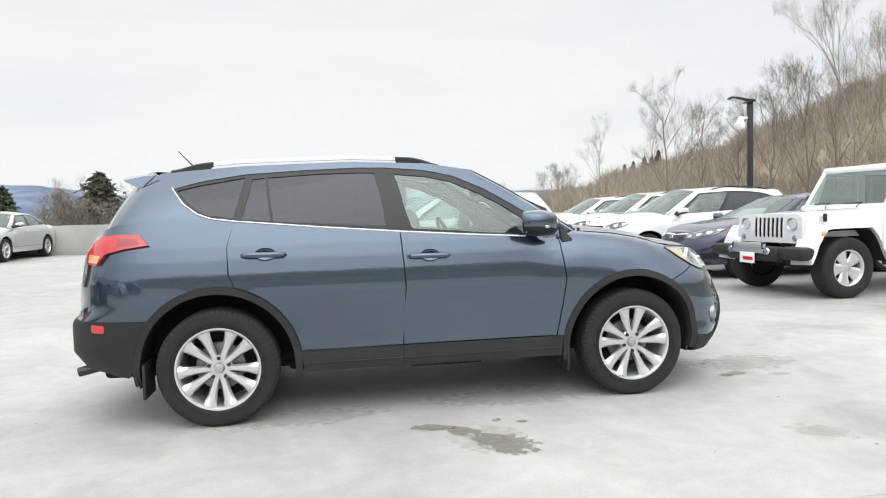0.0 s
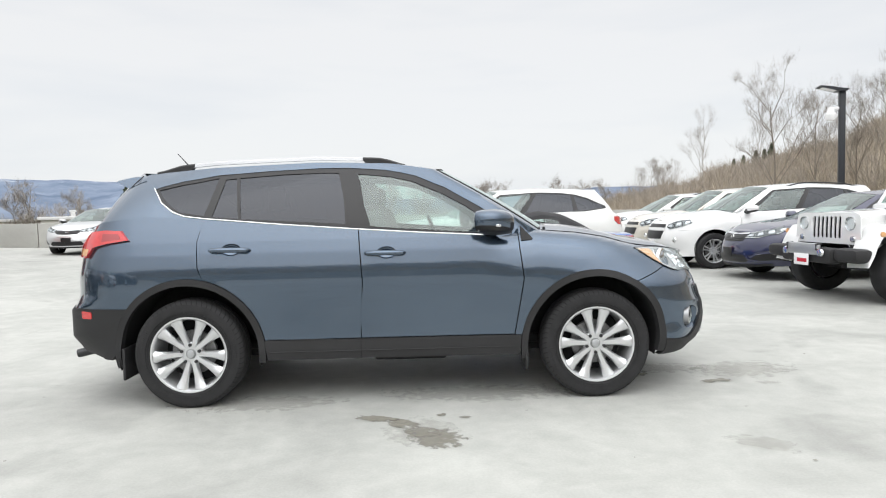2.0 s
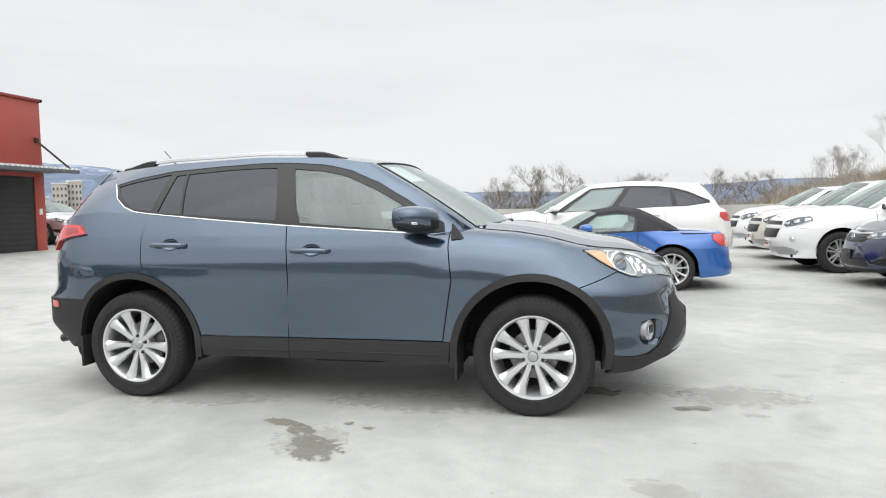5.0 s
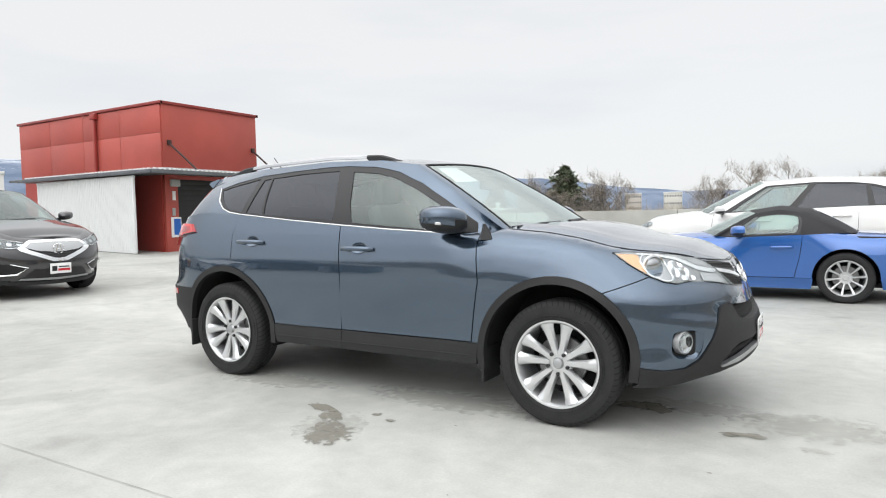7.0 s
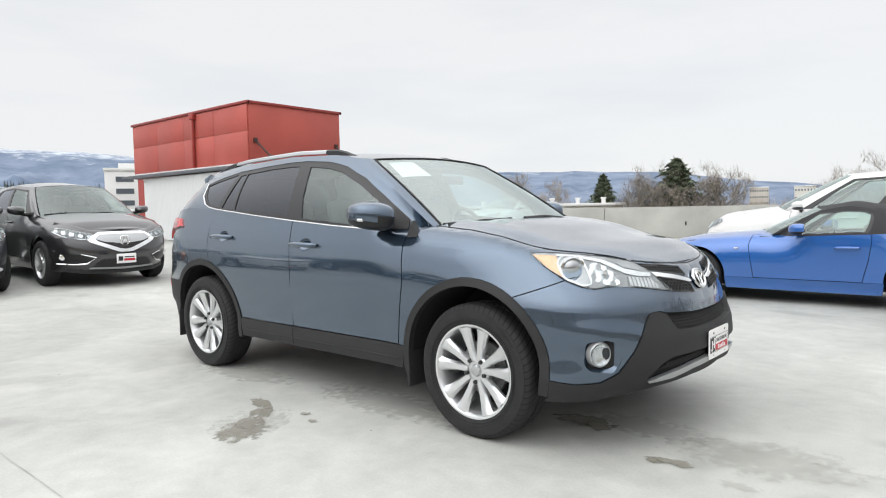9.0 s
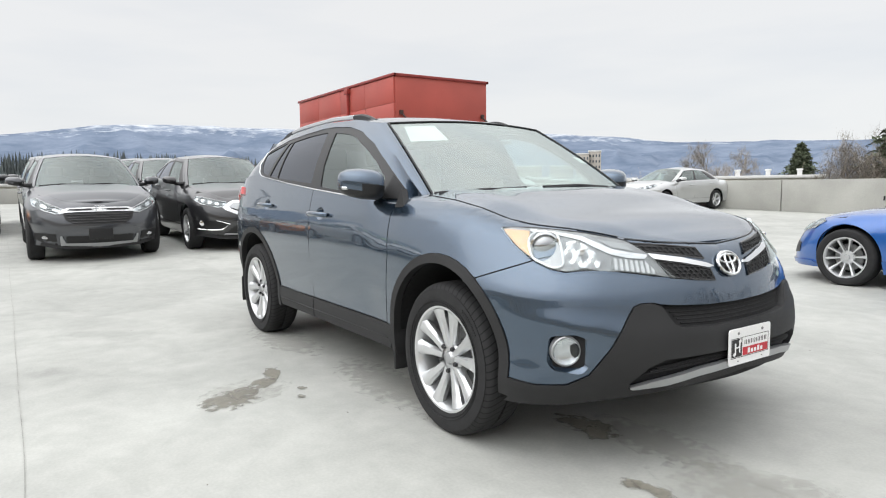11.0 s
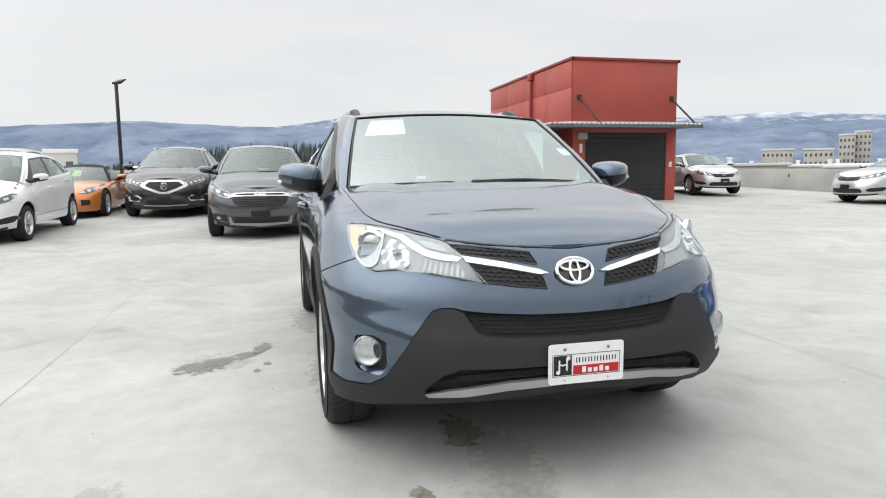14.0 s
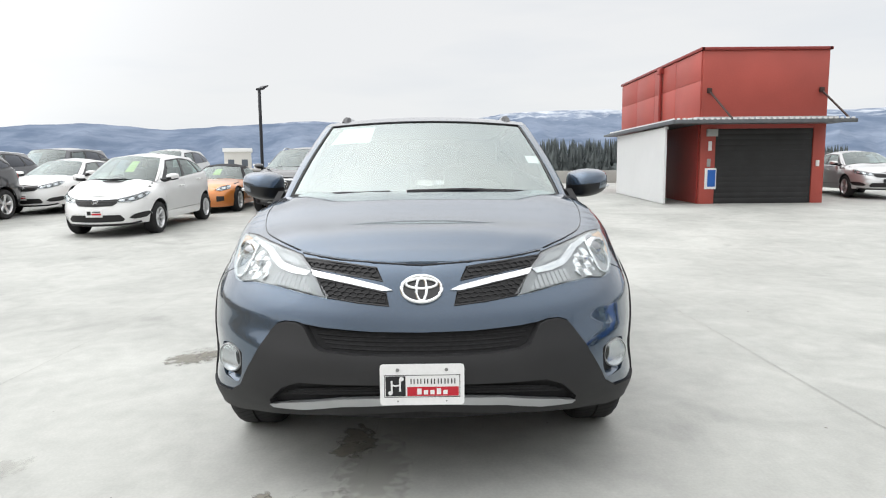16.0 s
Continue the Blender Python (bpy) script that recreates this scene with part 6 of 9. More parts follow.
def lamps(car, B, pts, off=0.008, cells=3):
    """A pair of headlamps: dark housing, bright cells along it, a rim and a clear lens."""
    poly = [(B.at("f", y), min(z, float(B.ztop(B.at("f", y))) - 0.004)) for y, z in pts]
    u0, u1 = min(p[0] for p in poly), max(p[0] for p in poly)
    for s in (-1, 1):
        hl = part("headlamp", sheet(poly, B.p, 0.06, 0.04, off, 0.01, s), M_LAMPDARK, car, "clear headlamp with bright cells")
        part("lamp_rim", tube([B.p(a, b, off + 0.004, s) for a, b in poly], 0.007, 5, True), M_BRIGHT, hl)
        for k in range(cells):
            a, b = lerp(u0, u1, (k + 0.22) / cells), lerp(u0, u1, (k + 0.78) / cells)
            zs = []
            for q in (a, b):
                hit = []
                for (x0, z0), (x1, z1) in zip(poly, poly[1:] + poly[:1]):
                    if (x0 > q) != (x1 > q):
                        hit.append(z0 + (z1 - z0) * (q - x0) / (x1 - x0))
                zs.append((lerp(min(hit), max(hit), 0.28), lerp(min(hit), max(hit), 0.75)))
            cell = rounded([(a, zs[0][0]), (b, zs[1][0]), (b, zs[1][1]), (a, zs[0][1])], 0.03, 3)
            part("lamp_cell", sheet(cell, B.p, 0.04, 0.03, off + 0.004, 0.003, s), M_LAMPCELL, hl)
        ob = part("lens", sheet(poly, B.p, 0.06, 0.04, off + 0.012, 0, s), M_LENS, hl)
        ob.visible_shadow = False


M_LAMPDARK = mat("dark_lamp_housing", (0.10, 0.105, 0.11), rough=0.25, metal=0.4, stain=0.3, stain_scale=30)
M_LAMPCELL = mat("lamp_cell_reflector", (0.52, 0.53, 0.54), rough=0.22, metal=0.8, stain=0.3, stain_scale=60)


def plate(car, B, z, dealer=True, w=0.15, h=0.075):
    c = Vector(B.p(0, z, 0.014))
    m = Matrix.Translation(c) @ Matrix.Rotation(radians(90), 4, "Z") @ Matrix.Rotation(radians(90), 4, "X")
    pl = part("number_plate", moved(rbox(2 * w, 2 * h, 0.012, 0.004), m), M_WHITEPL if dealer else M_BLACK, car, "white dealer plate" if dealer else "empty black plate holder")
    if dealer:
        part("plate_mark", moved(rbox(0.07, 0.07, 0.002, 0, (-0.09, 0, 0.0075)), m), M_PRINT, pl)
        part("plate_mark", moved(rbox(0.17, 0.034, 0.002, 0, (0.045, -0.02, 0.0075)), m), M_REDPRINT, pl)
        part("plate_mark", moved(rbox(0.15, 0.018, 0.002, 0, (0.045, 0.022, 0.0075)), m), M_PRINT, pl)


def tail(car, B, sp):
    """Tail lamps on the rear corners."""
    zt = sp["top"][-1][2]
    r0, r1 = B.at("r", 0.62 * sp["w"]), B.at("s", sp["xr"] + 0.32)
    poly = [(r1, zt - 0.10), (r1 + 0.02, zt - 0.02), (r0, zt - 0.02), (r0, zt - 0.20), (r1 + 0.12, zt - 0.18)]
    for s in (-1, 1):
        part("tail_lamp", sheet(poly, B.p, 0.06, 0.05, 0.010, 0.012, s), M_RED, car, "red tail lamp")


def badge(car, B, z, w=0.055, h=0.045, material=None):
    c = Vector(B.p(0, z, 0.014))
    pts = [(0, w * y, h * q) for y, q in ((-0.8, 1), (0.8, 1), (1, 0.2), (0.7, -1), (-0.7, -1), (-1, 0.2))]
    part("emblem", moved(tube(pts, 0.006, 6, True), Matrix.Translation(c)), material or M_CHROME, car, "chrome emblem")
    part("emblem_bar", moved(join(tube([(0, -w * 0.45, -h * 0.7), (0, -w * 0.5, h * 0.75)], 0.006, 6), tube([(0, w * 0.45, -h * 0.7), (0, w * 0.5, h * 0.75)], 0.006, 6), tube([(0, -w * 0.45, 0), (0, w * 0.45, 0)], 0.006, 6)), Matrix.Translation(c)), material or M_CHROME, car)


def tow_and_lip(car, B, sp, z=0.21):
    """Black lower lip under the bumper."""
    fp(car, "front_lip", [(0, z + 0.04), (0.60, z + 0.05), (0.80, z + 0.09), (0.82, z + 0.04), (0.60, z), (0, z - 0.01)], B, M_TRIM, 0.012, "black plastic lower lip", 0.04)


def front_bar_grille(car, B, sp):
    """A family crossover: winged chrome bar between the lamps, black mouth, plate holder, silver skid strip."""
    lamps(car, B, [(0.47, 0.735), (0.50, 0.79), (0.70, 0.868), (0.85, 0.945), (0.88, 0.92), (0.84, 0.84), (0.70, 0.765), (0.56, 0.722)])
    fp(car, "grille", [(0, 0.752), (0.49, 0.735), (0.44, 0.63), (0.34, 0.575), (0, 0.57)], B, M_BLACK, 0.004, "black honeycomb grille")
    for k in range(4):
        z = 0.60 + 0.036 * k
        part("grille_slat", tube([B.p(B.at("f", abs(y)), z, 0.008, 1 if y >= 0 else -1) for y in np.linspace(-0.36 - 0.03 * k, 0.36 + 0.03 * k, 13)], 0.006, 5), M_GLOSSBLACK, car)
    fp(car, "grille_bar", [(0, 0.815), (0.42, 0.808), (0.50, 0.785), (0.545, 0.735), (0.52, 0.718), (0.46, 0.742), (0.30, 0.748), (0, 0.750)], B, M_BRIGHT, 0.014, "chrome winged grille bar")
    fp(car, "grille_slot", [(0.10, 0.798), (0.39, 0.793), (0.43, 0.776), (0.36, 0.768), (0.10, 0.772)], B, M_BLACK, 0.019, "", 0.003)
    badge(car, B, 0.768, 0.085, 0.062)
    fp(car, "lower_intake", [(0, 0.40), (0.45, 0.40), (0.47, 0.30), (0, 0.29)], B, M_BLACK, 0.004, "black lower air intake")
    fp(car, "bumper_crease", [(0, 0.545), (0.45, 0.545), (0.56, 0.475), (0.57, 0.46), (0.44, 0.53), (0, 0.53)], B, sp["paint"], 0.012, "", 0.006)
    fp(car, "skid_strip", [(0, 0.285), (0.48, 0.29), (0.50, 0.40), (0.52, 0.40), (0.57, 0.245), (0, 0.225)], B, M_SATIN, 0.014, "silver lower bumper strip")
    for s in (-1, 1):
        vent = [(B.at("f", y), z) for y, z in ((0.58, 0.43), (0.84, 0.44), (0.87, 0.36), (0.80, 0.30), (0.60, 0.31))]
        part("fog_vent", sheet(vent, B.p, 0.08, 0.05, 0.005, 0.006, s), M_TRIM, car, "black fog lamp surround")
        part("fog_lamp", moved(lathe([(0.0, -0.010), (0.045, -0.006), (0.055, 0.008)], 16), Matrix.Translation(B.p(B.at("f", 0.735), 0.375, 0.014, s)) @ Matrix.Rotation(radians(66 if s < 0 else 114), 4, "Z") @ Matrix.Diagonal((1, 1, 0.55, 1))), M_LAMPCELL, car, "oval fog lamp")
    tow_and_lip(car, B, sp)
    plate(car, B, 0.425, False, 0.16, 0.08)


def front_shield(car, B, sp):
    """A crossover with a five-sided grille, slim cell lamps and edged fog vents."""
    k = sp.get("lampz", 0.84)
    lamps(car, B, [(0.44, k - 0.075), (0.47, k - 0.015), (0.62, k + 0.015), (0.80, k + 0.065), (0.88, k + 0.075), (0.88, k + 0.02), (0.80, k - 0.045), (0.60, k - 0.095)], cells=5)
    fp(car, "grille", [(0, k), (0.38, k - 0.005), (0.46, k - 0.09), (0.42, k - 0.12), (0.14, k - 0.255), (0, k - 0.265)], B, M_BLACK, 0.004, "black mesh shield grille")
    for q in range(6):
        z = k - 0.05 - 0.034 * q
        half = float(np.interp(k - z, [0, 0.09, 0.12, 0.255], [0.38, 0.45, 0.41, 0.14])) - 0.03
        part("grille_slat", tube([B.p(B.at("f", abs(y)), z, 0.007, 1 if y >= 0 else -1) for y in np.linspace(-half, half, 11)], 0.005, 5), M_GLOSSBLACK, car)
    rim_ = [(0, k + 0.022), (0.37, k + 0.018), (0.42, k - 0.005), (0.53, k - 0.095), (0.49, k - 0.135), (0.11, k - 0.288), (0, k - 0.300), (0, k - 0.250), (0.08, k - 0.240), (0.40, k - 0.115), (0.42, k - 0.092), (0.34, k - 0.025), (0.30, k - 0.018), (0, k - 0.014)]
    fp(car, "grille_surround", rim_, B, M_CHROME if sp.get("wing") else M_BRIGHT, 0.014, "silver grille surround")
    if sp.get("wing"):
        fp(car, "grille_wing", [(0, k - 0.012), (0.37, k - 0.018), (0.44, k - 0.085), (0.30, k - 0.13), (0.10, k - 0.155), (0, k - 0.155)], B, M_SATIN, 0.018, "silver grille blade")
    ring = [(0, 0.075 * math.cos(a), 0.075 * math.sin(a)) for a in np.linspace(0, 2 * math.pi, 25)[:-1]]
    em = Matrix.Translation(B.p(0, k - 0.115, 0.026))
    eb = part("emblem", moved(tube(ring, 0.008, 6, True), em), M_CHROME, car, "round chrome emblem")
    part("emblem_bar", moved(join(tube([(0, -0.045, -0.055), (0, -0.012, 0.065)], 0.008, 6), tube([(0, 0.045, -0.055), (0, 0.012, 0.065)], 0.008, 6), tube([(0, -0.025, 0.0), (0, 0.025, 0.0)], 0.006, 6)), em), M_CHROME, eb)
    fp(car, "lower_intake", [(0, 0.44), (0.34, 0.44), (0.44, 0.36), (0.44, 0.33), (0, 0.325)], B, M_BLACK, 0.004, "black lower air intake")
    fp(car, "skid_strip", [(0, 0.305), (0.50, 0.315), (0.53, 0.29), (0, 0.27)], B, M_SATIN, 0.014, "silver lower bumper strip")
    for s in (-1, 1):
        vent = [(B.at("f", y), z) for y, z in ((0.42, 0.47), (0.60, 0.525), (0.90, 0.535), (0.90, 0.42), (0.84, 0.37), (0.56, 0.37))]
        fv = part("fog_vent", sheet(vent, B.p, 0.08, 0.05, 0.005, 0.006, s), M_BLACK, car, "black fog lamp vent")
        part("fog_lamp", moved(lathe([(0.0, -0.010), (0.040, -0.006), (0.048, 0.006)], 16), Matrix.Translation(B.p(B.at("f", 0.80), 0.475, 0.012, s)) @ Matrix.Rotation(radians(60 if s < 0 else 120), 4, "Z")), M_CHROME, fv, "round chrome-ringed fog lamp")
        part("vent_strip", tube([B.p(B.at("f", y), z, 0.012, s) for y, z in (((0.60, 0.525), (0.42, 0.47), (0.54, 0.375), (0.70, 0.362), (0.86, 0.372)) if sp.get("wing") else ((0.88, 0.530), (0.56, 0.520), (0.50, 0.465), (0.56, 0.405), (0.86, 0.400)))], [0.006, 0.010, 0.012, 0.011, 0.008], 6), M_CHROME, fv, "chrome vent strip")
    tow_and_lip(car, B, sp, 0.215)
    plate(car, B, 0.44, sp.get("dealer", True))


def front_slim(car, B, sp):
    """A small hatchback or saloon: grille joined to slim lamps, framed mouth, fog corners."""
    k = sp.get("lampz", 0.76)
    w = sp["w"]
    lamps(car, B, [(0.40, k - 0.055), (0.42, k + 0.01), (0.60, k + 0.045), (0.93 * w, k + 0.125), (0.96 * w, k + 0.10), (0.90 * w, k + 0.02), (0.60, k - 0.055)], cells=4)
    fp(car, "grille", [(0, k - 0.005), (0.40, k + 0.005), (0.42, k - 0.05), (0.32, k - 0.115), (0, k - 0.13)], B, M_BLACK, 0.006, "black grille")
    for q in range(3):
        z = k - 0.045 - 0.026 * q
        part("grille_slat", tube([B.p(B.at("f", abs(y)), z, 0.010, 1 if y >= 0 else -1) for y in np.linspace(-0.36 + 0.03 * q, 0.36 - 0.03 * q, 11)], 0.005, 5), M_CHROME if sp.get("chrome_slats") else M_GLOSSBLACK, car)
    fp(car, "grille_bar", [(0, k + 0.018), (0.40, k + 0.026), (0.42, k + 0.008), (0, k - 0.008)], B, M_CHROME if not sp.get("dark_bar") else M_GLOSSBLACK, 0.014, "slim grille bar")
    badge(car, B, k - 0.06, 0.055, 0.045)
    fp(car, "lower_intake", [(0, 0.42), (0.44, 0.42), (0.50, 0.34), (0.46, 0.30), (0, 0.29)], B, M_BLACK, 0.005, "black lower air intake")
    fp(car, "mouth_frame", [(0, 0.44), (0.45, 0.44), (0.53, 0.345), (0.50, 0.335), (0.43, 0.425), (0, 0.425)], B, sp["paint"], 0.014, "", 0.008)
    for s in (-1, 1):
        vent = [(B.at("f", y), z) for y, z in ((0.55, 0.36), (0.62, 0.43), (0.92 * w, 0.47), (0.95 * w, 0.42), (0.90 * w, 0.35), (0.62, 0.33))]
        fv = part("fog_vent", sheet(vent, B.p, 0.08, 0.05, 0.006, 0.006, s), M_BLACK, car, "black fog lamp vent")
        part("vent_edge", tube([B.p(a, b, 0.010, s) for a, b in vent], 0.006, 5, True), sp["paint"], fv)
    fp(car, "front_lip", [(0, 0.255), (0.60, 0.265), (0.84 * w, 0.29), (0.86 * w, 0.26), (0.60, 0.225), (0, 0.215)], B, M_TRIM, 0.008, "black lower lip", 0.03)
    if sp.get("plate_kind", 1):
        plate(car, B, 0.46, sp["plate_kind"] == 1 if "plate_kind" in sp else True)


def front_sport(car, B, sp):
    """A low roadster: long lamps, two intakes, a lip."""
    lamps(car, B, [(0.46, 0.60), (0.60, 0.66), (0.76, 0.72), (0.80, 0.70), (0.76, 0.62), (0.58, 0.57)])
    fp(car, "lower_intake", [(0, 0.42), (0.30, 0.42), (0.34, 0.30), (0, 0.29)], B, M_BLACK, 0.004, "black air intake")
    for s in (-1, 1):
        vent = [(B.at("f", y), z) for y, z in ((0.46, 0.44), (0.62, 0.43), (0.62, 0.32), (0.46, 0.30))]
        part("side_intake", sheet(vent, B.p, 0.08, 0.05, 0.005, 0.005, s), M_BLACK, car)
        part("side_marker", moved(rbox(0.05, 0.012, 0.022, 0.004), Matrix.Translation(B.p(B.at("s", sp["wb"] / 2 - 0.50), 0.66, 0.004, s))), M_REFLECT, car)
    fp(car, "front_lip", [(0, 0.22), (0.75, 0.24), (0.80, 0.20), (0, 0.17)], B, sp["paint"], 0.02, "", 0.03)
    badge(car, B, 0.56, 0.04, 0.03)


def front_two_slot(car, B, sp):
    """A tall rounded family crossover with a two-slot grille."""
    lamps(car, B, [(0.52, 0.84), (0.56, 0.90), (0.72, 0.965), (0.84, 0.985), (0.86, 0.92), (0.78, 0.85), (0.60, 0.79)])
    fp(car, "grille", [(0, 0.90), (0.46, 0.90), (0.48, 0.83), (0, 0.83)], B, M_BLACK, 0.005, "black upper grille slot")
    fp(car, "grille", [(0, 0.76), (0.46, 0.76), (0.40, 0.60), (0, 0.59)], B, M_BLACK, 0.005, "black lower grille slot")
    fp(car, "grille_bar", [(0, 0.82), (0.50, 0.82), (0.50, 0.775), (0, 0.775)], B, sp["paint"], 0.014)
    fp(car, "skid_plate", [(0, 0.42), (0.55, 0.44), (0.75, 0.38), (0.70, 0.30), (0, 0.28)], B, M_SATIN, 0.006, "grey lower bumper")
    for s in (-1, 1):
        part("fog_lamp", moved(lathe([(0.0, -0.006), (0.045, -0.004), (0.055, 0.008)], 14), Matrix.Translation(B.p(B.at("f", 0.68), 0.58, 0.01, s)) @ Matrix.Rotation(radians(70 if s < 0 else 110), 4, "Z")), M_CHROME, car, "round chrome-ringed fog lamp")
    plate(car, B, 0.50, True)


suv_kw = dict(zc=1.09, zn=0.87, zbf=1.07, zbr=1.14, tyre=0.36, rim=0.235, rw=0.60)
parked("grey_suv", "grey family crossover with a chrome grille bar", "car", car_spec(4.59, 1.855, 1.64, 2.66, 0.92, M_GREY, roof_f=0.15, roof_r=-1.75, base_r=-2.02, **suv_kw), -9.20, -1.40, 0, front_bar_grille)
parked("charcoal_suv", "charcoal black crossover with a chrome shield grille", "car", car_spec(4.69, 1.87, 1.65, 2.685, 0.95, M_CHARCOAL, roof_f=0.10, roof_r=-1.65, base_r=-2.0, wing=True, **suv_kw), -9.32, 0.94, 0, front_shield)
parked("black_suv", "black seven-seat crossover with a diamond grille", "car", car_spec(4.98, 1.96, 1.67, 2.82, 0.98, M_BLACKP, roof_f=0.10, roof_r=-1.95, base_r=-2.30, dealer=False, lampz=0.86, rails=M_RAIL, **{**suv_kw, "zc": 1.11, "zn": 0.90}), -13.85, -3.63, 0, front_shield)
parked("dark_suv", "dark grey crossover parked in the second row", "car", car_spec(4.69, 1.87, 1.65, 2.685, 0.95, M_CHARCOAL, roof_f=0.10, roof_r=-1.65, base_r=-2.0, **suv_kw), -14.1, 0.95, 0, front_shield)
parked("dark_suv", "dark crossover in the second row", "car", car_spec(4.59, 1.855, 1.69, 2.66, 0.92, M_CHARCOAL, roof_f=0.15, roof_r=-1.75, base_r=-2.02, **suv_kw), -14.1, -1.35, 0, front_bar_grille)
parked("grey_suv", "grey crossover in the third row", "car", car_spec(4.59, 1.855, 1.70, 2.66, 0.92, M_GREY, roof_f=0.15, roof_r=-1.75, base_r=-2.02, **suv_kw), -19.3, 1.2, 0, front_bar_grille)
parked("grey_suv", "silver grey crossover in the third row", "car", car_spec(4.59, 1.855, 1.70, 2.66, 0.92, M_SILVER, roof_f=0.15, roof_r=-1.75, base_r=-2.02, **suv_kw), -19.3, -9.6, 0, front_bar_grille)
parked("white_saloon", "white saloon in the third row", "car", car_spec(4.63, 1.80, 1.46, 2.70, 0.92, M_WHITE, zc=0.96, zn=0.74, zbf=0.93, zbr=0.99, roof_f=0.12, roof_r=-1.15, base_r=-1.75, rw=0.55, deck=0.98, tyre=0.32, quarter=False), -19.3, -4.6, 0, front_slim)
parked("grey_minivan", "grey people carrier in the third row", "car", car_spec(5.0, 1.95, 1.78, 3.0, 0.95, M_GREY, roof_f=0.45, roof_r=-2.1, base_r=-2.4, **{**suv_kw, "rw": 0.66}), -19.3, -13.6, 0, front_bar_grille)
parked("white_hatchback", "white compact hatchback with a dealer plate", "car", car_spec(4.07, 1.70, 1.53, 2.53, 0.86, M_WHITE, zc=1.00, zn=0.74, zbf=0.96, zbr=1.06, cowl=1.08, roof_f=0.27, roof_r=-1.35, base_r=-1.78, rw=0.54, tyre=0.305, rim=0.20, style=STYLE_SEVEN, tints=(0, 0, 0), lampz=0.70, sticker=(0.035, 0.095)), -9.33, -6.10, 0, front_slim)
parked("orange_roadster", "orange two-seat roadster with a black top", "car", car_spec(4.13, 1.75, 1.28, 2.40, 0.83, M_ORANGE, sticker=(-0.05, 0.03), zc=0.80, zn=0.62, zbf=0.80, zbr=0.84, cowl=0.34, roof_f=-0.20, roof_r=-0.74, base_r=-1.30, seat_x=-0.42, mirror=(-0.02, 0.955, 0.90), rw=0.52, deck=0.80, tyre=0.315, rim=0.22, two_door=True, soft_top=True, style=STYLE_TEN, sill=0.30, zb=0.16, nf=2.3, ri=0.362, ra=0.362, rear_q=0.55, cant=([-2.2, -1.0, -0.74, -0.45, -0.20, 0.1], [1.00, 1.085, 1.125, 1.165, 1.125, 1.08])), -13.9, -5.95, 0, front_sport)
parked("white_saloon", "white compact saloon with a black grille", "car", car_spec(4.63, 1.80, 1.42, 2.70, 0.90, M_WHITE, zc=0.95, zn=0.75, zbf=0.92, zbr=0.99, roof_f=0.10, roof_r=-1.20, base_r=-1.85, rw=0.54, deck=0.99, tyre=0.325, quarter=False, lampz=0.73, dark_bar=True), -14.2, -10.4, 0, front_slim)
parked("charcoal_suv", "charcoal crossover beside the white hatchback", "car", car_spec(4.59, 1.855, 1.68, 2.66, 0.92, M_CHARCOAL, roof_f=0.15, roof_r=-1.75, base_r=-2.02, **suv_kw), -9.75, -11.1, 0, front_bar_grille)
parked("dark_grey_suv", "dark grey crossover in the second row", "car", car_spec(4.59, 1.855, 1.68, 2.66, 0.92, M_GREY, roof_f=0.15, roof_r=-1.75, base_r=-2.02, **suv_kw), -14.2, -13.2, 0, front_bar_grille)
parked("silver_saloon", "silver mid-size saloon near the parapet", "car", car_spec(4.93, 1.85, 1.475, 2.80, 0.98, M_SILVER, zc=0.98, zn=0.76, zbf=0.95, zbr=1.0, roof_f=0.10, roof_r=-1.25, base_r=-1.85, rw=0.56, deck=1.0, tyre=0.33, rim=0.23, quarter=False, plate_kind=2, tints=(0, 0)), -10.75, 17.0, -90, front_slim)
parked("silver_saloon", "silver compact saloon behind the stair hut", "car", car_spec(4.5, 1.75, 1.435, 2.70, 0.88, M_SILVER, zc=0.97, zn=0.72, zbf=0.93, zbr=0.98, cowl=1.05, roof_f=0.20, roof_r=-1.15, base_r=-1.75, rw=0.54, deck=0.98, tyre=0.32, quarter=False, plate_kind=2, tints=(0, 0), lampz=0.70), -16.4, 13.7, -10, front_slim)
parked("dark_saloon", "dark compact saloon behind the stair hut", "car", car_spec(4.5, 1.75, 1.435, 2.70, 0.88, M_CHARCOAL, zc=0.97, zn=0.72, zbf=0.93, zbr=0.98, cowl=1.05, roof_f=0.20, roof_r=-1.15, base_r=-1.75, rw=0.54, deck=0.98, tyre=0.32, quarter=False, tints=(0, 0), lampz=0.70), -18.2, 11.9, -10, front_slim)

# the row on the other side, facing the crossover's nose
parked("blue_roadster", "bright blue two-seat roadster with a black canvas top", "car", car_spec(4.13, 1.75, 1.28, 2.40, 0.83, M_BLUE, zc=0.83, zn=0.62, zbf=0.81, zbr=0.86, cowl=0.34, roof_f=-0.20, roof_r=-0.74, base_r=-1.30, seat_x=-0.42, mirror=(-0.02, 0.955, 0.90), rw=0.52, deck=0.82, tyre=0.315, rim=0.22, two_door=True, soft_top=True, style=STYLE_TEN, sill=0.30, zb=0.16, nf=2.3, ri=0.362, ra=0.362, rear_q=0.55, cant=([-2.2, -1.0, -0.74, -0.45, -0.20, 0.1], [1.00, 1.085, 1.125, 1.165, 1.125, 1.08])), 1.62, 5.85, 180, front_sport)
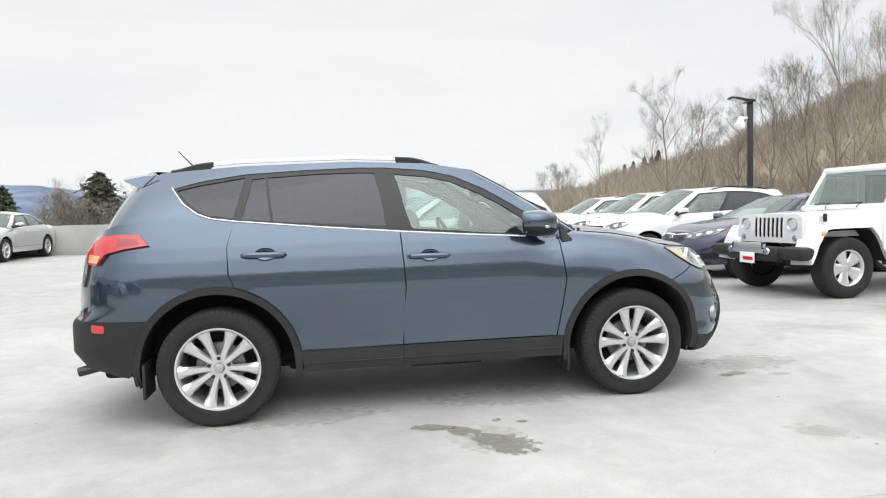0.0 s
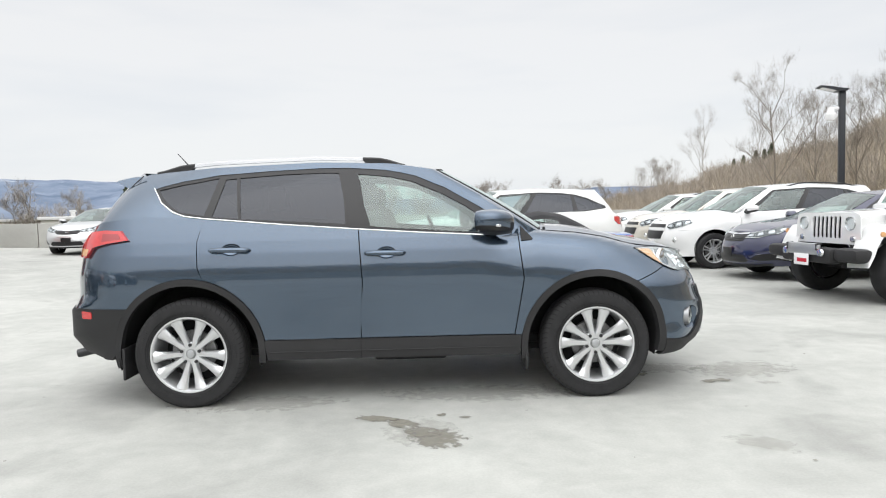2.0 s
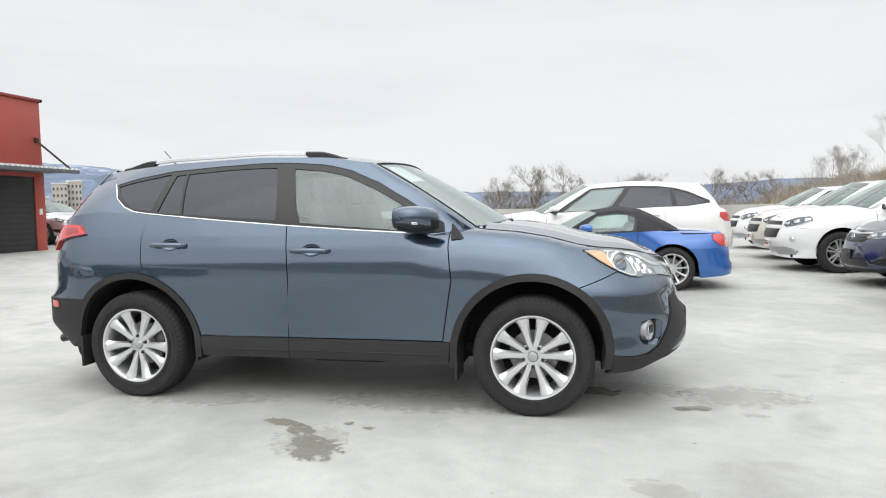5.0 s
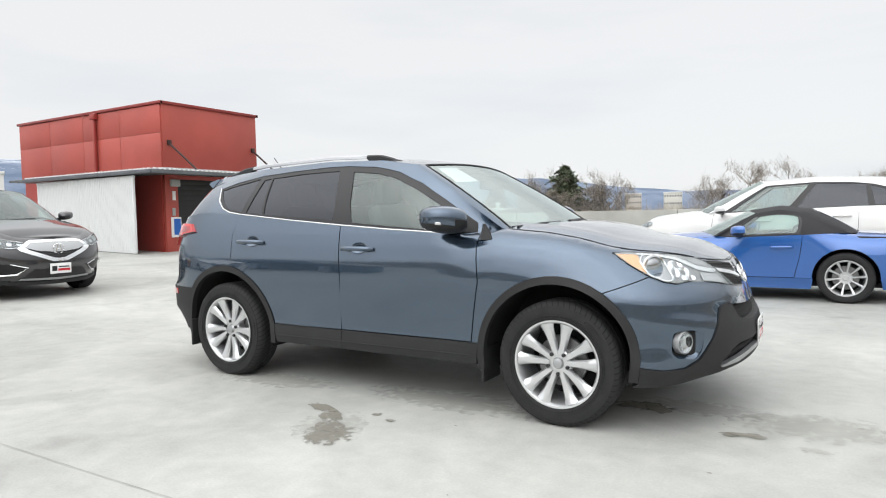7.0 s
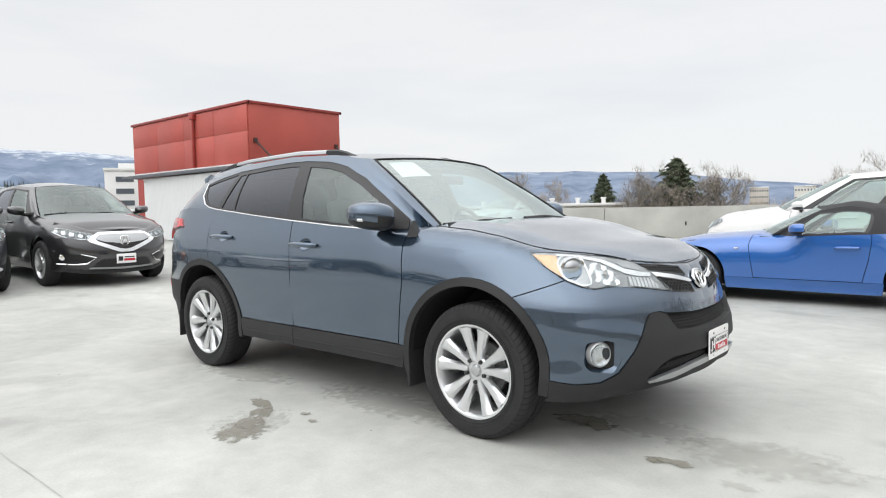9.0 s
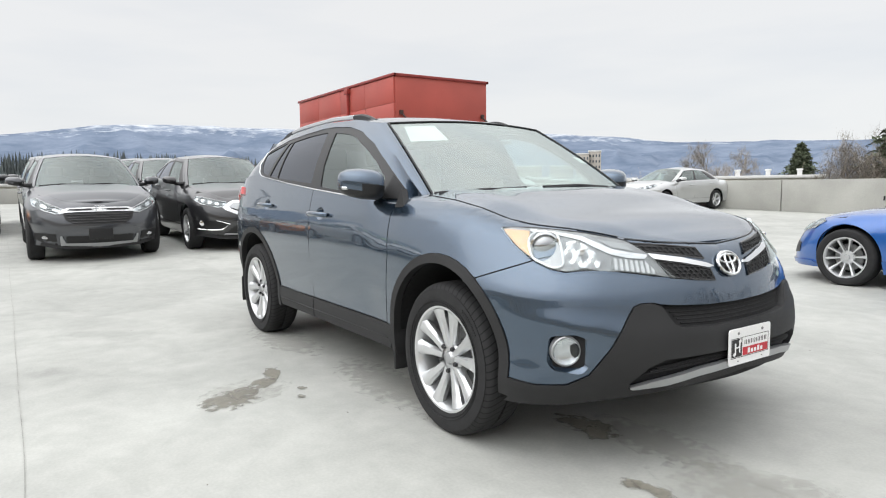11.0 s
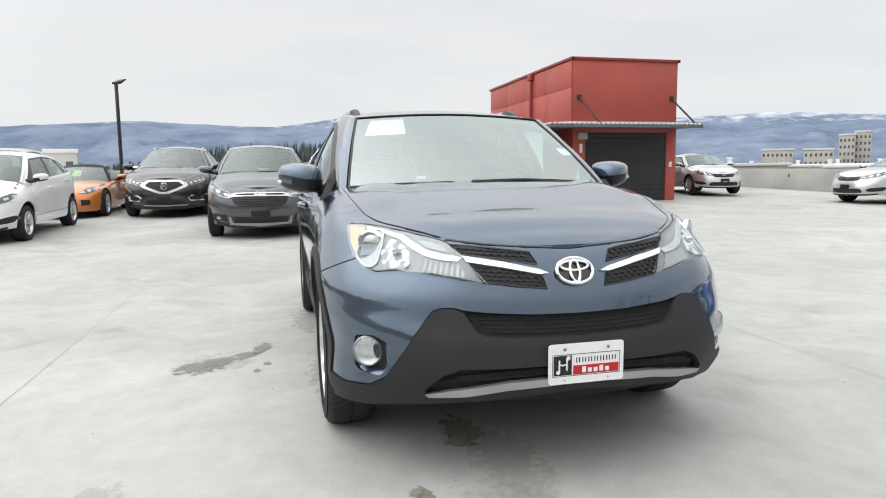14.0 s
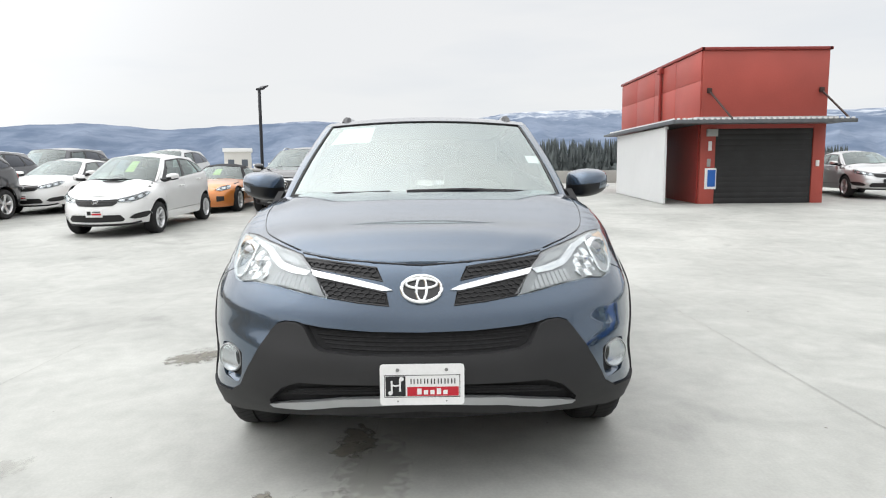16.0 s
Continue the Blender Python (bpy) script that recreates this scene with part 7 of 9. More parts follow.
parked("white_suv", "white seven-seat crossover behind the blue roadster", "car", car_spec(4.98, 1.96, 1.72, 2.82, 0.98, M_PEARL, roof_f=0.05, roof_r=-1.95, base_r=-2.30, lampz=0.90, **{**suv_kw, "zc": 1.12, "zn": 0.93}), 1.75, 8.85, 180, front_shield)
parked("navy_saloon", "navy blue mid-size saloon with a chrome grille", "car", car_spec(4.86, 1.85, 1.465, 2.775, 0.97, M_NAVY, zc=0.98, zn=0.78, zbf=0.95, zbr=1.0, roof_f=0.10, roof_r=-1.25, base_r=-1.85, rw=0.56, deck=1.0, tyre=0.33, rim=0.22, quarter=False, lampz=0.76, plate_kind=2), 7.75, 5.95, 180, front_slim)
parked("white_suv", "white rounded crossover with roof rails", "car", car_spec(4.77, 1.84, 1.69, 2.86, 0.95, M_WHITE, roof_f=0.15, roof_r=-1.85, base_r=-2.1, style=STYLE_SIX, rails=M_TRIM, **{**suv_kw, "zc": 1.12, "zn": 0.96}), 7.30, 8.45, 180, front_two_slot)
parked("beige_suv", "pale beige rounded crossover", "car", car_spec(4.77, 1.84, 1.69, 2.86, 0.95, M_BEIGE, roof_f=0.15, roof_r=-1.85, base_r=-2.1, style=STYLE_SIX, rails=M_TRIM, **{**suv_kw, "zc": 1.12, "zn": 0.96}), 7.6, 11.1, 180, front_two_slot)
parked("white_suv", "white crossover at the end of the row", "car", car_spec(4.77, 1.84, 1.66, 2.86, 0.95, M_WHITE, roof_f=0.15, roof_r=-1.85, base_r=-2.1, style=STYLE_SIX, rails=M_TRIM, **{**suv_kw, "zc": 1.12, "zn": 0.96}), 7.9, 14.6, 180, front_two_slot)

# ---- the white off-road car ----
def off_roader(m):
    car = thing("offroad_car", "white boxy off-road car with black bumpers and a slotted grille", "car", m, "cars parked on the roof")
    W = 0.80
    xa = 1.475
    # local nose towards +x, origin between the axles
    part("tub", join(rbox(2.75, 1.50, 0.66, 0.05, (-0.62, 0, 0.90)), rbox(0.5, 1.42, 0.40, 0.04, (0.72, 0, 0.86))), M_WHITE, car)
    vs, fs = [], []
    for i in range(9):
        s = i / 8
        x = lerp(0.66, 1.92, s)
        hw = lerp(0.70, 0.56, s)
        zt = lerp(1.19, 1.12, s) - (0.03 if i == 8 else 0)
        for r in np.linspace(-1, 1, 13):
            vs.append((x, hw * r, zt - 0.05 * abs(r) ** 4))
        vs += [(x, hw, 0.80), (x, -hw, 0.80)]
    n = 15
    for i in range(8):
        for j in range(12):
            a = i * n + j
            fs.append((a, a + n, a + n + 1, a + 1))
        a = i * n
        fs.append((a + 12, a + 12 + n, a + 13 + n, a + 13))
        fs.append((a + 14, a + 14 + n, a + n, a))
    part("bonnet", (vs, fs), M_WHITE, car)
    # upright grille with seven slots and round lamps
    out = rounded([(-0.64, 0.72), (0.64, 0.72), (0.62, 1.09), (0.50, 1.12), (-0.50, 1.12), (-0.62, 1.09)], 0.05, 3)
    slots = []
    for k in range(7):
        y = (k - 3) * 0.083
        slots.append(rounded([(y - 0.026, 0.79), (y + 0.026, 0.79), (y + 0.026, 1.07), (y - 0.026, 1.07)], 0.018, 3))
    f = lambda a, b, o, sd: (1.95 + o - 0.12 * max(0.0, b - 0.9) * 0.4, a * sd, b)
    g = part("grille", sheet(out, f, 0.08, 0.08, 0.0, 0.014, 1, (), slots), M_WHITE, car, "white upright grille with seven slots")
    part("grille_back", rbox(0.02, 1.1, 0.34, 0.005, (1.90, 0, 0.92)), M_DARK, g)
    for s in (-1, 1):
        rot = Matrix.Translation((1.955, s * 0.455, 0.98)) @ Matrix.Rotation(radians(90), 4, "Z")
        hl = part("headlamp", moved(lathe([(0.0, 0.012), (0.065, 0.012), (0.078, -0.004), (0.086, -0.012), (0.090, 0.02)], 24), rot), M_LAMPCELL, car, "round headlamp")
        part("lens", moved(lathe([(0.0, -0.026), (0.045, -0.020), (0.078, -0.006)], 20), rot), M_LENS, hl)
        part("turn_lamp", moved(lathe([(0.0, -0.012), (0.035, -0.010), (0.042, 0.01)], 16), Matrix.Translation((1.955, s * 0.50, 0.79)) @ Matrix.Rotation(radians(90), 4, "Z")), M_LAMPCELL, car)
        # flat fender and dark flare
        fl = [(xa + 0.56 * math.cos(a) if 0.3 < a < 2.84 else xa + 0.60 * math.cos(a), 0.36 + 0.56 * min(1, 1.25 * math.sin(a))) for a in np.linspace(0.15, 2.95, 16)]
        vs, fs = [], []
        for x, z in fl:
            vs += [(x, s * 0.56, z + 0.06), (x, s * 0.92, z + 0.035), (x, s * 0.935, z), (x, s * 0.56, z - 0.02)]
        for i in range(len(fl) - 1):
            for j in range(4):
                a, b = 4 * i + j, 4 * i + (j + 1) % 4
                fs.append((a, b, b + 4, a + 4))
        part("fender", (vs, fs), M_WHITE, car)
        part("fender_liner", ([(x, s * (0.90 if k else 0.45), z - 0.03) for x, z in fl for k in (0, 1)], [(2 * i, 2 * i + 1, 2 * i + 3, 2 * i + 2) for i in range(len(fl) - 1)]), M_DARK, car)
        part("side_lamp", moved(lathe([(0.0, -0.010), (0.03, -0.008), (0.034, 0.006)], 14), Matrix.Translation((xa + 0.42, s * 0.93, 0.86)) @ Matrix.Rotation(radians(0 if s < 0 else 180), 4, "Z")), M_AMBER, car)
        part("tow_hook", tube([(2.22, s * 0.30, 0.64), (2.30, s * 0.30, 0.66), (2.30, s * 0.30, 0.72), (2.22, s * 0.30, 0.73)], 0.014, 6), M_BLACK, car)
        part("bonnet_latch", rbox(0.05, 0.035, 0.11, 0.012, (1.60, s * 0.64, 1.06)), M_BLACK, car, "black bonnet latch")
        door = part("door", rbox(0.95, 0.05, 0.62, 0.03, (0.12, s * 0.765, 0.92)), M_WHITE, car)
        part("door_handle", rbox(0.16, 0.03, 0.035, 0.01, (-0.22, s * 0.80, 1.06)), M_BLACK, door)
        part("hinge", rbox(0.10, 0.03, 0.05, 0.008, (0.62, s * 0.79, 1.02)), M_WHITE, door)
        mir = part("door_mirror", rbox(0.09, 0.20, 0.20, 0.03, (0.36, s * 0.92, 1.28)), M_BLACK, car, "black door mirror")
        part("sill_step", rbox(1.7, 0.12, 0.06, 0.03, (-0.1, s * 0.86, 0.42)), M_BLACK, car)
        # side glass in its frame
        wn_ = [(0.50, 1.24), (0.30, 1.68), (-0.30, 1.69), (-0.30, 1.24)]
        part("side_window", slab(wn_, s * 0.70, s * 0.71), M_GLASS, car)
        wn_ = [(-0.42, 1.24), (-0.42, 1.69), (-1.30, 1.69), (-1.38, 1.24)]
        part("side_window", slab(wn_, s * 0.70, s * 0.71), M_TINT, car)
        for pl in ([(0.56, 1.22), (0.34, 1.72), (0.28, 1.72), (0.48, 1.22)], [(-0.30, 1.22), (-0.30, 1.72), (-0.42, 1.72), (-0.42, 1.22)], [(-1.36, 1.22), (-1.28, 1.72), (-1.92, 1.72), (-1.98, 1.22)], [(0.34, 1.68), (0.34, 1.76), (-1.92, 1.76), (-1.92, 1.68)]):
            part("pillar", slab(pl, s * 0.69, s * 0.735), M_WHITE, car)
    part("hard_top", rbox(2.3, 1.46, 0.07, 0.03, (-0.80, 0, 1.76)), M_WHITE, car)
    sf = [(0.68, 0, 1.20), (0.34, 0, 1.74)]
    wsh = []
    for y0, y1 in ((-0.735, -0.66), (0.66, 0.735)):
        wsh.append(([(0.70, y0, 1.19), (0.70, y1, 1.19), (0.36, y1 * 0.96, 1.74), (0.36, y0 * 0.96, 1.74), (0.65, y0, 1.19), (0.65, y1, 1.19), (0.31, y1 * 0.96, 1.74), (0.31, y0 * 0.96, 1.74)], [(0, 1, 2, 3), (4, 7, 6, 5), (0, 3, 7, 4), (1, 5, 6, 2)]))
    part("windscreen_frame", join(*wsh, moved(rbox(0.06, 1.45, 0.07, 0.02), Matrix.Translation((0.34, 0, 1.73))), moved(rbox(0.07, 1.47, 0.06, 0.02), Matrix.Translation((0.68, 0, 1.20)))), M_WHITE, car)
    gl = part("windscreen", ([(0.68, -0.67, 1.22), (0.68, 0.67, 1.22), (0.345, 0.645, 1.72), (0.345, -0.645, 1.72)], [(0, 1, 2, 3)]), M_GLASS, car, "flat windscreen")
    for y in (-0.25, 0.30):
        part("wiper", tube([(0.76, y, 1.19), (0.70, y + 0.03, 1.25), (0.68, y - 0.28, 1.235)], 0.009, 5), M_BLACK, car, "black wiper")
    part("dashboard", rbox(0.35, 1.35, 0.25, 0.05, (0.42, 0, 1.12)), M_DASH, car)
    for s in (-1, 1):
        part("seat", join(rbox(0.5, 0.5, 0.2, 0.05, (-0.25, s * 0.36, 0.95)), rbox(0.14, 0.5, 0.62, 0.05, (-0.52, s * 0.36, 1.30))), M_DASH, car, "dark seat")
    bp = part("front_bumper", join(rbox(0.20, 1.0, 0.20, 0.05, (2.16, 0, 0.58)), rbox(0.24, 0.42, 0.17, 0.06, (2.10, 0.70, 0.60)), rbox(0.24, 0.42, 0.17, 0.06, (2.10, -0.70, 0.60))), M_TRIM, car, "black plastic front bumper")
    part("bumper_plate", rbox(0.06, 0.62, 0.15, 0.02, (2.265, 0, 0.66)), M_SATIN, bp, "silver bumper centre")
    for s in (-1, 1):
        part("fog_lamp", moved(lathe([(0.0, -0.01), (0.045, -0.006), (0.052, 0.02)], 14), Matrix.Translation((2.29, s * 0.36, 0.62)) @ Matrix.Rotation(radians(90), 4, "Z")), M_REFLECT, bp)
    pm = Matrix.Translation((2.295, 0, 0.52)) @ Matrix.Rotation(radians(90), 4, "Z") @ Matrix.Rotation(radians(90), 4, "X")
    pl = part("number_plate", moved(rbox(0.30, 0.15, 0.01, 0.004), pm), M_WHITEPL, car, "white dealer plate")
    part("plate_mark", moved(rbox(0.2, 0.05, 0.002, 0, (0.02, -0.01, 0.006)), pm), M_REDPRINT, pl)
    part("chassis", join(rbox(3.9, 0.9, 0.16, 0.03, (0.0, 0, 0.52)), tube([(xa, -0.7, 0.40), (xa, 0.7, 0.40)], 0.06, 8), tube([(-xa, -0.7, 0.40), (-xa, 0.7, 0.40)], 0.06, 8)), M_DARK, car)
    add_wheels(car, dict(tyre=0.405, rim=0.235, tread=0.25, wb=2.95, track=0.785, wheel_label="silver five-hole alloy wheel"), (5, 0.0, 0.150, 0.55, 0.62), False)
    return car


off_roader(pose(7.42, 3.42, 0, 0, 0, 183))

# ---- parapet walls ----
M_PARAPET = mat("parapet_concrete", (0.36, 0.36, 0.335), rough=0.85, grain=0.08, grain_scale=40, stain=0.16, stain_scale=0.8, bump=0.2, bump_scale=60)


def parapet(name, a, b, h, t=0.25, joint=6.0):
    """A concrete upstand wall with joints, drains and a worn top."""
    a, b = Vector((*a, 0)), Vector((*b, 0))
    L = (b - a).length
    d = (b - a).normalized()
    ang = math.atan2(d.y, d.x)
    root = tagged(thing(name, "pale weathered concrete parapet with joints", "wall"), kind="structure")
    n = max(1, int(L / joint))
    for k in range(n):
        p0, p1 = a + d * (L * k / n + 0.012), a + d * (L * (k + 1) / n - 0.012)
        c = (p0 + p1) / 2
        z0 = min(deck_z(p0.x), deck_z(p1.x)) - 0.3
        z1 = h
        part("wall_panel", moved(rbox((p1 - p0).length, t, z1 - z0, 0.015), Matrix.Translation((c.x, c.y, (z0 + z1) / 2)) @ Matrix.Rotation(ang, 4, "Z")), M_PARAPET, root)
        q = c - Vector((-d.y, d.x, 0)) * (t / 2 + 0.003)
        part("tie_mark", moved(rbox(0.05, 0.012, 0.14, 0.004), Matrix.Translation((q.x, q.y, deck_z(c.x) + 0.55)) @ Matrix.Rotation(ang, 4, "Z")), M_DARK, root)
    return root


parapet("wall_north", (-26, 17.6), (34, 23.5), 1.18)
parapet("wall_west", (-26, -30), (-26, 17.6), 1.24)
parapet("wall_south", (34, -30), (-26, -30), 1.15)
parapet("wall_east", (34, 23.5), (34, -30), 1.15)

# ---- red stair hut with its canopy ----
M_REDPANEL = mat("red_metal_panel", (0.40, 0.078, 0.060), rough=0.45, grain=0.04, grain_scale=30, stain=0.10, stain_scale=0.7, bump=0.05, bump_scale=5, vary=0.05)
M_REDDARK = mat("red_trim_and_shade", (0.33, 0.05, 0.04), rough=0.4)
M_FLASH = mat("dark_red_flashing", (0.27, 0.05, 0.045), rough=0.4, metal=0.3)
M_CORR = mat("white_corrugated_steel", (0.72, 0.73, 0.73), rough=0.4, stain=0.02, stain_scale=1, grain=0.03, grain_scale=60)
M_CANOPY = mat("grey_steel", (0.14, 0.15, 0.16), rough=0.5, metal=0.5, stain=0.15, stain_scale=8)
M_DOORBLK = mat("black_roller_door", (0.018, 0.018, 0.019), rough=0.5, stain=0.25, stain_scale=2)
M_GALV = mat("galvanised_sheet", (0.50, 0.51, 0.52), rough=0.4, metal=0.6, stain=0.1, stain_scale=6)
M_ROD = mat("dark_brown_steel", (0.05, 0.030, 0.026), rough=0.5, metal=0.3)
M_SIGNBLUE = mat("blue_sign", (0.02, 0.12, 0.45), rough=0.4)


def red_hut():
    x1, x0, y0, y1, z0, zt = -13.5, -21.0, 7.42, 10.90, 0.20, 4.50
    hut = thing("stair_hut", "red metal-clad stair hut with a flat steel canopy", "building")
    # core and cladding panels in two heights
    part("core", rbox(x1 - x0 - 0.10, y1 - y0 - 0.10, zt - z0 - 0.08, 0, ((x0 + x1) / 2, (y0 + y1) / 2, (z0 + zt) / 2)), M_REDDARK, hut)
    zs = [2.62, 3.66, zt - 0.05]
    for k in range(4):
        xa_, xb_ = lerp(x1, x0, k / 4), lerp(x1, x0, (k + 1) / 4)
        for za, zb_ in zip(zs[:-1], zs[1:]):
            part("wall_panel", rbox(abs(xb_ - xa_) - 0.012, 0.05, zb_ - za - 0.006, 0.003, ((xa_ + xb_) / 2, y0 - 0.005, (za + zb_) / 2)), M_REDPANEL, hut)
            part("wall_panel", rbox(abs(xb_ - xa_) - 0.012, 0.05, zb_ - za - 0.006, 0.003, ((xa_ + xb_) / 2, y1 + 0.005, (za + zb_) / 2)), M_REDPANEL, hut)
    part("wall_panel", rbox(0.05, y1 - y0 - 0.02, zt - 2.62 - 0.06, 0.006, (x1 + 0.005, (y0 + y1) / 2, (zt + 2.60) / 2)), M_REDPANEL, hut, "red front wall panel")
    part("downpipe", join(rbox(0.10, 0.10, 1.85, 0.03, (-16.55, y0 - 0.09, 3.52)), rbox(0.24, 0.14, 0.18, 0.02, (-16.55, y0 - 0.10, 4.36))), M_REDDARK, hut, "red square downpipe")
    part("roof_flashing", join(rbox(x1 - x0 + 0.16, 0.10, 0.08, 0.01, ((x0 + x1) / 2, y0 - 0.02, zt)), rbox(x1 - x0 + 0.16, 0.10, 0.08, 0.01, ((x0 + x1) / 2, y1 + 0.02, zt)), rbox(0.10, y1 - y0 + 0.10, 0.08, 0.01, (x1 + 0.03, (y0 + y1) / 2, zt))), M_FLASH, hut)
    # piers each side of the door, lintel
    part("pier", rbox(0.10, 0.42, 2.35, 0.01, (x1 + 0.01, y0 + 0.21, 1.38)), M_REDPANEL, hut)
    part("pier", rbox(0.10, 0.34, 2.35, 0.01, (x1 + 0.01, y1 - 0.17, 1.38)), M_REDPANEL, hut)
    part("lintel", rbox(0.10, y1 - y0, 0.20, 0.01, (x1 + 0.008, (y0 + y1) / 2, 2.45)), M_REDDARK, hut)
    door = part("roller_door", rbox(0.04, 2.72, 2.10, 0.0, (x1 + 0.0, 9.20, 1.30)), M_DOORBLK, hut, "black roller door")
    for k in range(14):
        part("door_slat", rbox(0.02, 2.70, 0.1474, 0.0008, (x1 + 0.026, 9.20, 0.36 + 0.148 * k)), M_DOORBLK, door)
    # side wall in the recess beside the gate, darker red for its shade
    part("shaded_side_wall", rbox(5.9, 0.06, 2.3, 0, (-16.5, y0 - 0.01, 1.40)), M_REDDARK, hut)
    # canopy: flat steel tray with a ribbed edge
    part("canopy", join(rbox(1.05, 4.75, 0.07, 0.01, (-12.98, 8.72, 2.50)), rbox(6.2, 1.0, 0.07, 0.01, (-16.6, 6.86, 2.50))), M_CANOPY, hut, "flat grey steel canopy")
    part("canopy_flashing", join(rbox(0.35, 3.9, 0.09, 0.01, (-13.3, 9.1, 2.605)), rbox(3.5, 0.3, 0.09, 0.01, (-15.1, 7.25, 2.605))), M_GALV, hut)
    for k in range(32):
        part("canopy_rib", rbox(0.05, 0.075, 0.045, 0.004, (-12.46, 6.42 + 0.148 * k, 2.548)), M_CORR, hut)
    for k in range(40):
        part("canopy_rib", rbox(0.075, 0.05, 0.045, 0.004, (-12.6 - 0.155 * k, 6.34, 2.548)), M_CORR, hut)
    part("canopy_edge", join(rbox(0.04, 4.80, 0.10, 0.005, (-12.46, 8.72, 2.48)), rbox(6.6, 0.04, 0.10, 0.005, (-15.8, 6.33, 2.48))), M_CANOPY, hut)
    for y in (7.62, 10.72):
        part("tie_rod", join(tube([(x1 + 0.03, y, 3.38), (-12.62, y + 0.28, 2.56)], 0.028, 8), rbox(0.08, 0.12, 0.14, 0.01, (x1 + 0.05, y, 3.38))), M_ROD, hut, "dark steel tie rod")
    # white corrugated gate leaf standing off the side wall
    n = 56
    vs, fs = [], []
    for i in range(n * 4 + 1):
        x = -13.45 - 4.9 * i / (n * 4)
        d = (0, 0.035, 0.035, 0)[i % 4]
        for z in (0.30, 2.40):
            vs += [(x, 6.42 - d - 0.10 * (x + 13.45) / 4.9, z + (0.03 * max(0, -x - 13.45)) * (z < 1))]
    for i in range(n * 4):
        a = 2 * i
        fs.append((a, a + 2, a + 3, a + 1))
    part("gate_leaf", (vs, fs), M_CORR, hut, "white corrugated steel gate leaf", smooth=0)
    part("gate_frame", join(rbox(0.06, 0.07, 2.12, 0.01, (-13.43, 6.44, 1.36)), rbox(4.9, 0.05, 0.06, 0.01, (-15.9, 6.50, 2.38)), rbox(0.06, 0.07, 2.05, 0.01, (-18.3, 6.52, 1.40))), M_CORR, hut)
    # boxes and notices on the pier
    part("light_box", rbox(0.09, 0.30, 0.20, 0.015, (x1 + 0.10, y0 + 0.30, 2.24)), M_HEADLINER, hut, "cream wall lamp")
    part("keypad", rbox(0.05, 0.09, 0.26, 0.01, (x1 + 0.08, y0 + 0.26, 1.88)), M_WHITEPL, hut)
    part("keypad", rbox(0.05, 0.09, 0.22, 0.01, (x1 + 0.08, y0 + 0.24, 1.42)), M_HEADLINER, hut)
    sg = part("notice", rbox(0.04, 0.32, 0.58, 0.01, (x1 + 0.08, y0 + 0.30, 0.98)), M_WHITEPL, hut, "white notice with a blue field")
    part("notice_field", rbox(0.01, 0.22, 0.46, 0, (x1 + 0.105, y0 + 0.32, 0.99)), M_SIGNBLUE, sg)
    part("call_box", rbox(0.05, 0.09, 0.17, 0.01, (x1 + 0.08, y1 - 0.20, 1.38)), M_WHITEPL, hut)


red_hut()

# ---- lamp posts ----
M_POST = mat("dark_bronze_paint", (0.015, 0.017, 0.022), rough=0.45, grain=0.1, grain_scale=80)


def lamp_post(x, y, z0, h, r, arm, camera_pod=False, k=1.0, thick=1.0):
    post = thing("street_lamp", "dark bronze post with a flat lamp head" + (" and white camera" if camera_pod else ""), "lamp", pose(x, y, z0, 0, 0, arm))
    part("pole", join(rbox(2 * r, 2 * r, h, r * 0.35, (0, 0, h / 2)), rbox(5 * r, 5 * r, 0.05, 0.01, (0, 0, 0.025))), M_POST, post)
    head = [(-0.09, 0.02), (0.10, 0.05), (0.30, 0.10), (0.52, 0.13), (0.54, 0.11), (0.34, 0.05), (0.12, -0.02), (-0.07, -0.03)]
    part("lamp_head", moved(slab(head, -0.17, 0.17), Matrix.Translation((0, 0, h)) @ Matrix.Diagonal((k, k, k * thick, 1))), M_POST, post)
    part("diffuser", moved(slab([(0.16, -0.005), (0.46, 0.083), (0.46, 0.078), (0.16, -0.012)], -0.12, 0.12), Matrix.Translation((0, 0, h)) @ Matrix.Diagonal((k, k, k * thick, 1))), M_WHITEPL, post)
    if camera_pod:
        part("camera_bracket", rbox(0.22, 0.07, 0.07, 0.02, (0.12, 0, h - 0.42)), M_WHITEPL, post)
        part("dome_camera", moved(lathe([(0.0, 0.0), (0.09, 0.0), (0.12, 0.06), (0.125, 0.14), (0.08, 0.20), (0.06, 0.32), (0.0, 0.33)], 20), Matrix.Translation((0.24, 0, h - 0.70)) @ Matrix.Rotation(radians(90), 4, "X")), M_WHITEPL, post, "white dome camera")
    return post


lamp_post(10.25, 10.45, 0, 3.95, 0.068, 165, True)
lamp_post(-17.9, -5.85, 0.42, 3.66, 0.042, 150, k=0.62, thick=2.0)

# ---- deck joints, cracks and stains ----
M_JOINT = mat("joint_sealant", (0.33, 0.33, 0.31), rough=0.85, grain=0.3, grain_scale=8)
M_STAIN = mat("damp_concrete", (0.235, 0.222, 0.185), rough=0.6, grain=0.15, grain_scale=30)
M_STAINLT = mat("pale_damp_concrete", (0.33, 0.32, 0.285), rough=0.7, grain=0.1, grain_scale=20)


